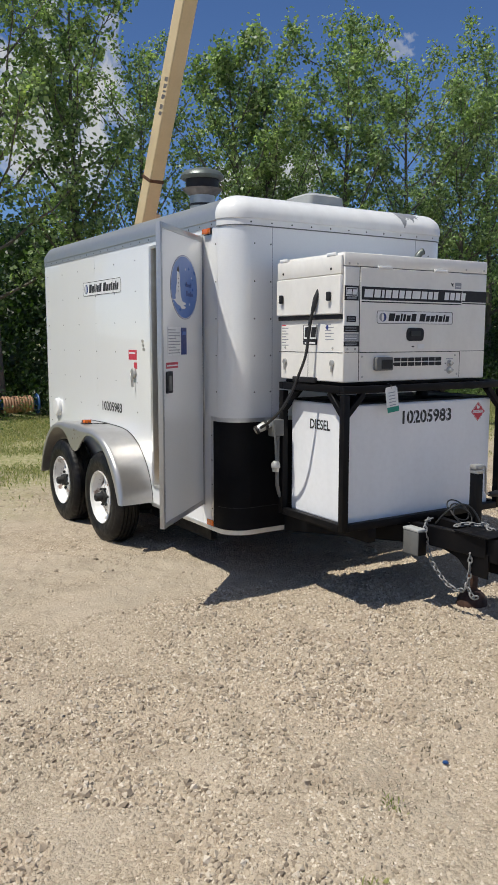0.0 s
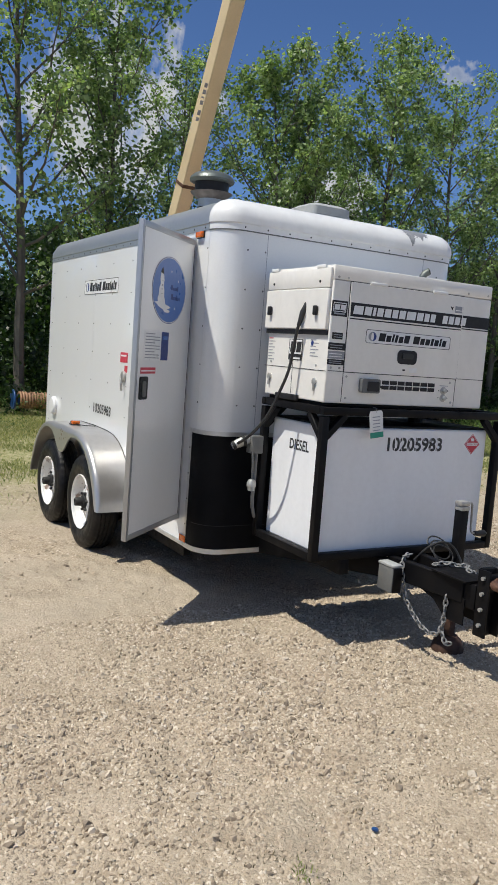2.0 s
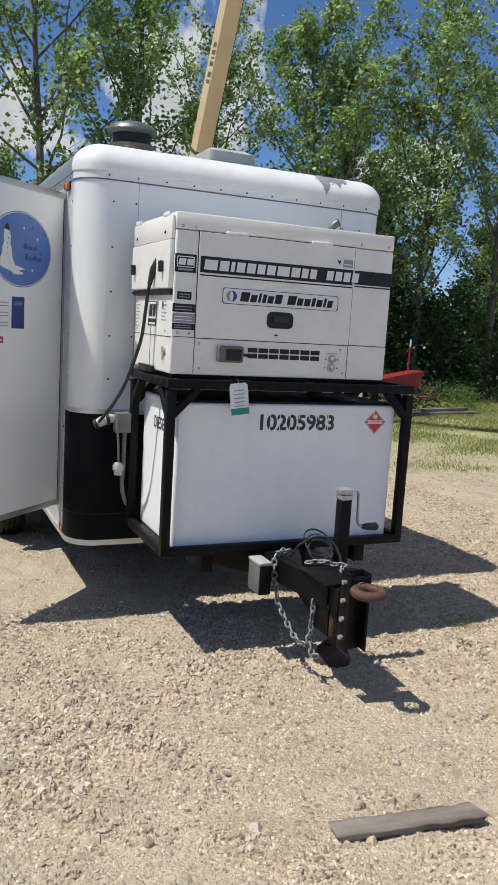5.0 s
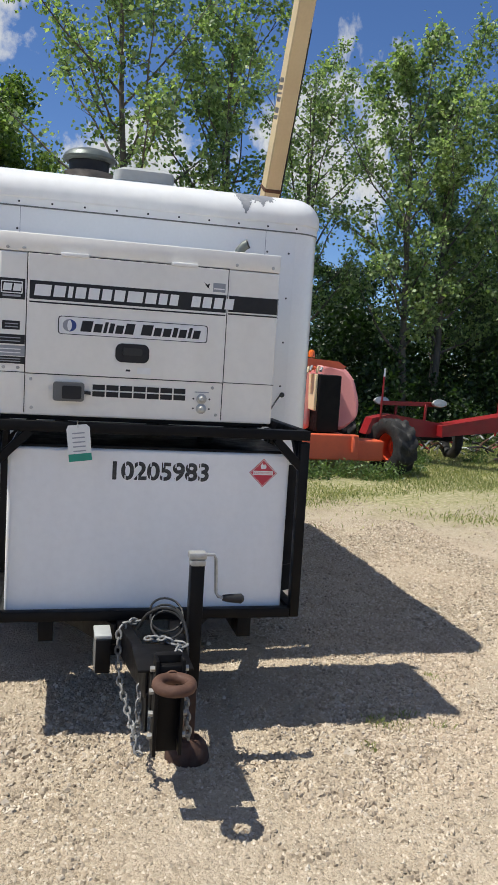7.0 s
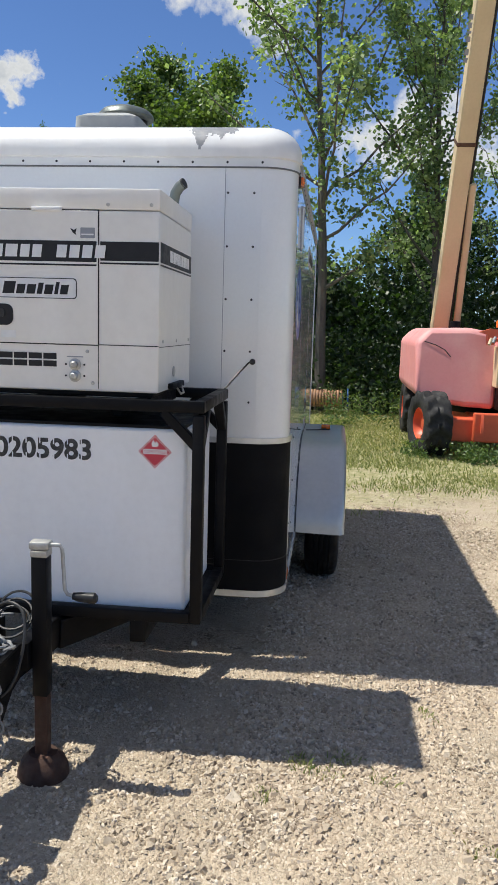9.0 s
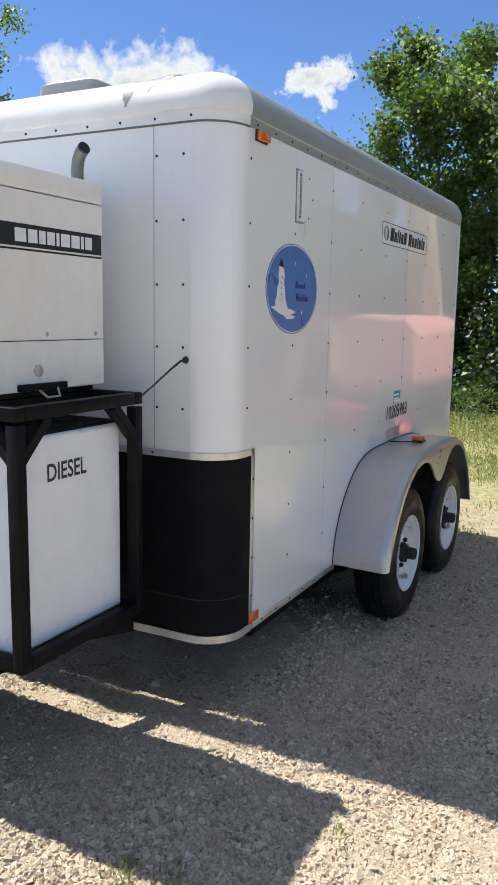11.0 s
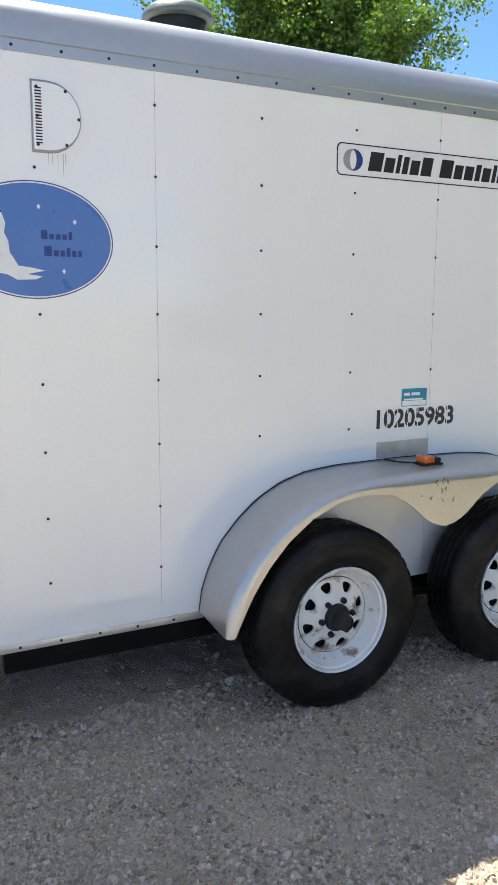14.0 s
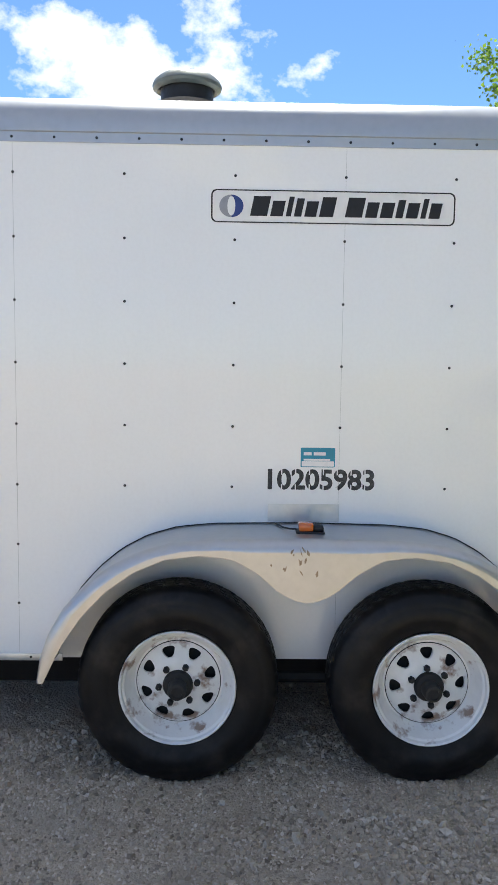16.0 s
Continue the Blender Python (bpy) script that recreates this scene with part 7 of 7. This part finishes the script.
bo = part("main_boom", beam(bmesh.new(), B0, B1, 0.26, 0.31, 0.02), BOOM, lift, "raised cream telescopic boom")
ax = (B1 - B0).normalized()
side = Vector((1, 0, 0))
side = (side - ax * side.dot(ax)).normalized()
nrm = side.cross(ax)
if nrm.y > 0:
    nrm = -nrm
part("lift_cylinder", beam(bmesh.new(), B0 + side * 0.30, B0 + ax * 3.0 + side * 0.21, 0.11, 0.11, 0.02), BOOM, bo)
part("boom_joint", new_box(-0.137, 0.137, -0.03, 0.03, -0.162, 0.162, 0.006, Matrix.Translation(B0 + ax * 3.6) @ ax.to_track_quat("Y", "Z").to_matrix().to_4x4()), RUST, bo)
BM = plane_pose(B0 + ax * 4.6 + nrm * 0.1565 - side * 0.09, ax, -side)
word_bars(bo, at2(BM, 0.1, 0.055), [0.06, 0.08, -0.05, 0.07, 0.03, 0.07, 0.07], 0.055, 0.035, GREYINK, 0.0)
part("hose_line", tube(bmesh.new(), [B0 + side * 0.17 + ax * 0.2, B0 + side * 0.175 + ax * 3.2, B0 + side * 0.17 + ax * 6.0], 0.02, 6), CABLE, bo)

# ---- red implement and clutter at the tree line ----
imp = thing("farm_implement", (6.0, 8.6, 0), "old dark red farm implement parked in weeds", "implement")
part("deck_left", prism(bmesh.new(), [(-1.35, 0.45), (0.15, 0.42), (0.15, 0.66), (-0.9, 0.80), (-1.25, 0.72)], 0.25, plane_pose((6.0, 8.62, 0), (1, 0.10, 0), (0, 0, 1))), REDP, imp)
part("deck_right", prism(bmesh.new(), [(0.0, 0.45), (1.42, 0.58), (1.5, 0.88), (1.35, 0.86), (0.0, 0.64)], 0.35, plane_pose((6.0, 8.55, 0), (1, 0.14, 0), (0, 0, 1))), REDP, imp)
part("cross_bar", beam(bmesh.new(), (4.95, 8.35, 0.98), (6.0, 8.5, 0.98), 0.06, 0.07), REDP, imp)
for x in (5.25, 5.8):
    part("strut", beam(bmesh.new(), (x, 8.42, 0.62), (x + 0.02, 8.42, 0.98), 0.04, 0.04), REDP, imp)
for x, z1 in ((4.90, 1.42), (7.42, 1.32)):
    po = part("marker_post", tube(bmesh.new(), [(x, 8.2 + (x - 4.9) * 0.24, 0.45), (x + 0.02, 8.2 + (x - 4.9) * 0.24, z1)], 0.018, 8), REDP, imp)
    part("post_tip", tube(bmesh.new(), [(x + 0.02, 8.2 + (x - 4.9) * 0.24, z1), (x + 0.024, 8.2 + (x - 4.9) * 0.24, z1 + 0.14)], 0.016, 8), LABEL, po)
for x in (4.98, 6.05):
    part("work_lamp", lathe(bmesh.new(), [(0.0005, 0.0), (0.05, 0.01), (0.16, 0.05), (0.17, 0.09), (0.15, 0.13), (0.0005, 0.14)], 20, Matrix.Translation((x, 8.45, 1.0)) @ pose(0, 0, 0, 80, 0, 0) @ Matrix.Diagonal((0.85, 0.42, 0.7, 1))), GALV, imp, "dull round lamp")
for x in (5.0, 6.6):
    part("implement_tyre", tube(bmesh.new(), [(x, 8.9 + 0.26 * math.cos(a), 0.34 + 0.26 * math.sin(a)) for a in np.linspace(0, 6.283185, 17)[:-1]], 0.09, 10, closed=True), BIGRUBBER, imp)
part("axle", beam(bmesh.new(), (5.0, 8.9, 0.36), (6.6, 8.9, 0.36), 0.08, 0.08), BLACK, imp)

heap = thing("scrap_heap", (7.0, 9.2, 0), "tangled heap of grey and rusty scrap in weeds", "scrap")
rngs = random.Random(4)
for k in range(64):
    a = Vector((5.9 + rngs.random() * 2.6, 8.95 + rngs.random() * 0.7, 0.03 + rngs.random() * 0.42))
    b = a + Vector((rngs.uniform(-0.5, 0.5), rngs.uniform(-0.3, 0.3), rngs.uniform(-0.05, 0.25)))
    b.z = max(0.03, b.z)
    part("scrap_bar", tube(bmesh.new(), [a, a.lerp(b, 0.5) + Vector((0, 0, 0.05)), b], 0.018, 6), (RUST, DARK, GALV, DARK, REDP, DARK)[k % 6], heap)
reel = thing("hose_reel", (1.18, 11.3, 0), "coil of brown hose on a blue reel", "hose reel")
part("drum", tube(bmesh.new(), [(0.76, 11.32, 0.30), (1.40, 11.28, 0.30)], 0.10, 14), BLUEPL, reel)
for k in range(11):
    x = 0.81 + 0.054 * k
    part("hose_turn", tube(bmesh.new(), [(x, 11.3 + 0.145 * math.cos(a), 0.30 + 0.145 * math.sin(a)) for a in np.linspace(0, 6.283185, 15)[:-1]], 0.027, 6, closed=True), HOSE, reel)
for x in (0.68, 1.48):
    part("reel_end", lathe(bmesh.new(), [(0.0005, -0.015), (0.19, -0.015), (0.20, 0.0), (0.19, 0.015), (0.0005, 0.015)], 28, Matrix.Translation((x, 11.3, 0.30)) @ pose(0, 0, 0, 0, 90, 0)), BLUEPL, reel)

# ---- small things on the gravel ----
bm = new_box(-0.26, 0.26, -0.04, 0.04, 0.0, 0.024, 0)
bmesh.ops.subdivide_edges(bm, edges=[e for e in bm.edges if e.calc_length() > 0.5], cuts=11)
rngs = random.Random(9)
for v in bm.verts:
    v.co += Vector((rngs.uniform(-0.006, 0.006) * (4 if abs(v.co.x) > 0.25 else 1), rngs.uniform(-0.004, 0.004), rngs.uniform(-0.003, 0.004) if v.co.z > 0.01 else 0))
bmesh.ops.bevel(bm, geom=bm.edges[:], offset=0.003, segments=1, affect="EDGES")
plank = part("plank", bm, WOOD, None)
plank.matrix_basis = pose(-0.15, -2.232, 0.002, 0, 0, -7)
tagged(plank, "short weathered grey plank lying on the gravel", "plank")
bit = part("blue_scrap", lathe(bmesh.new(), [(0.0005, 0.0), (0.012, 0.0), (0.013, 0.006), (0.006, 0.010), (0.0005, 0.008)], 7, pose(-1.233, -2.225, 0.004, 14, 18, 0) @ Matrix.Diagonal((1.2, 0.7, 1, 1))), BLUEPL, None)
tagged(bit, "crushed bit of blue plastic on the gravel", "litter")
# old timbers by the scrap
timbers = []
for x, y, z, turn, length in ((8.35, 8.75, 0.03, 4, 1.9), (8.55, 9.05, 0.03, -9, 1.6), (8.45, 8.9, 0.09, 12, 1.4)):
    bm = new_box(-length / 2, length / 2, -0.07, 0.07, -0.03, 0.03, 0.008)
    tb = part("timber", bm, WOOD, None)
    tb.matrix_basis = pose(x, y, z, 0, 0, turn)
    tagged(tb, "weathered grey timber lying in the weeds", "timber", "timbers by the scrap heap")
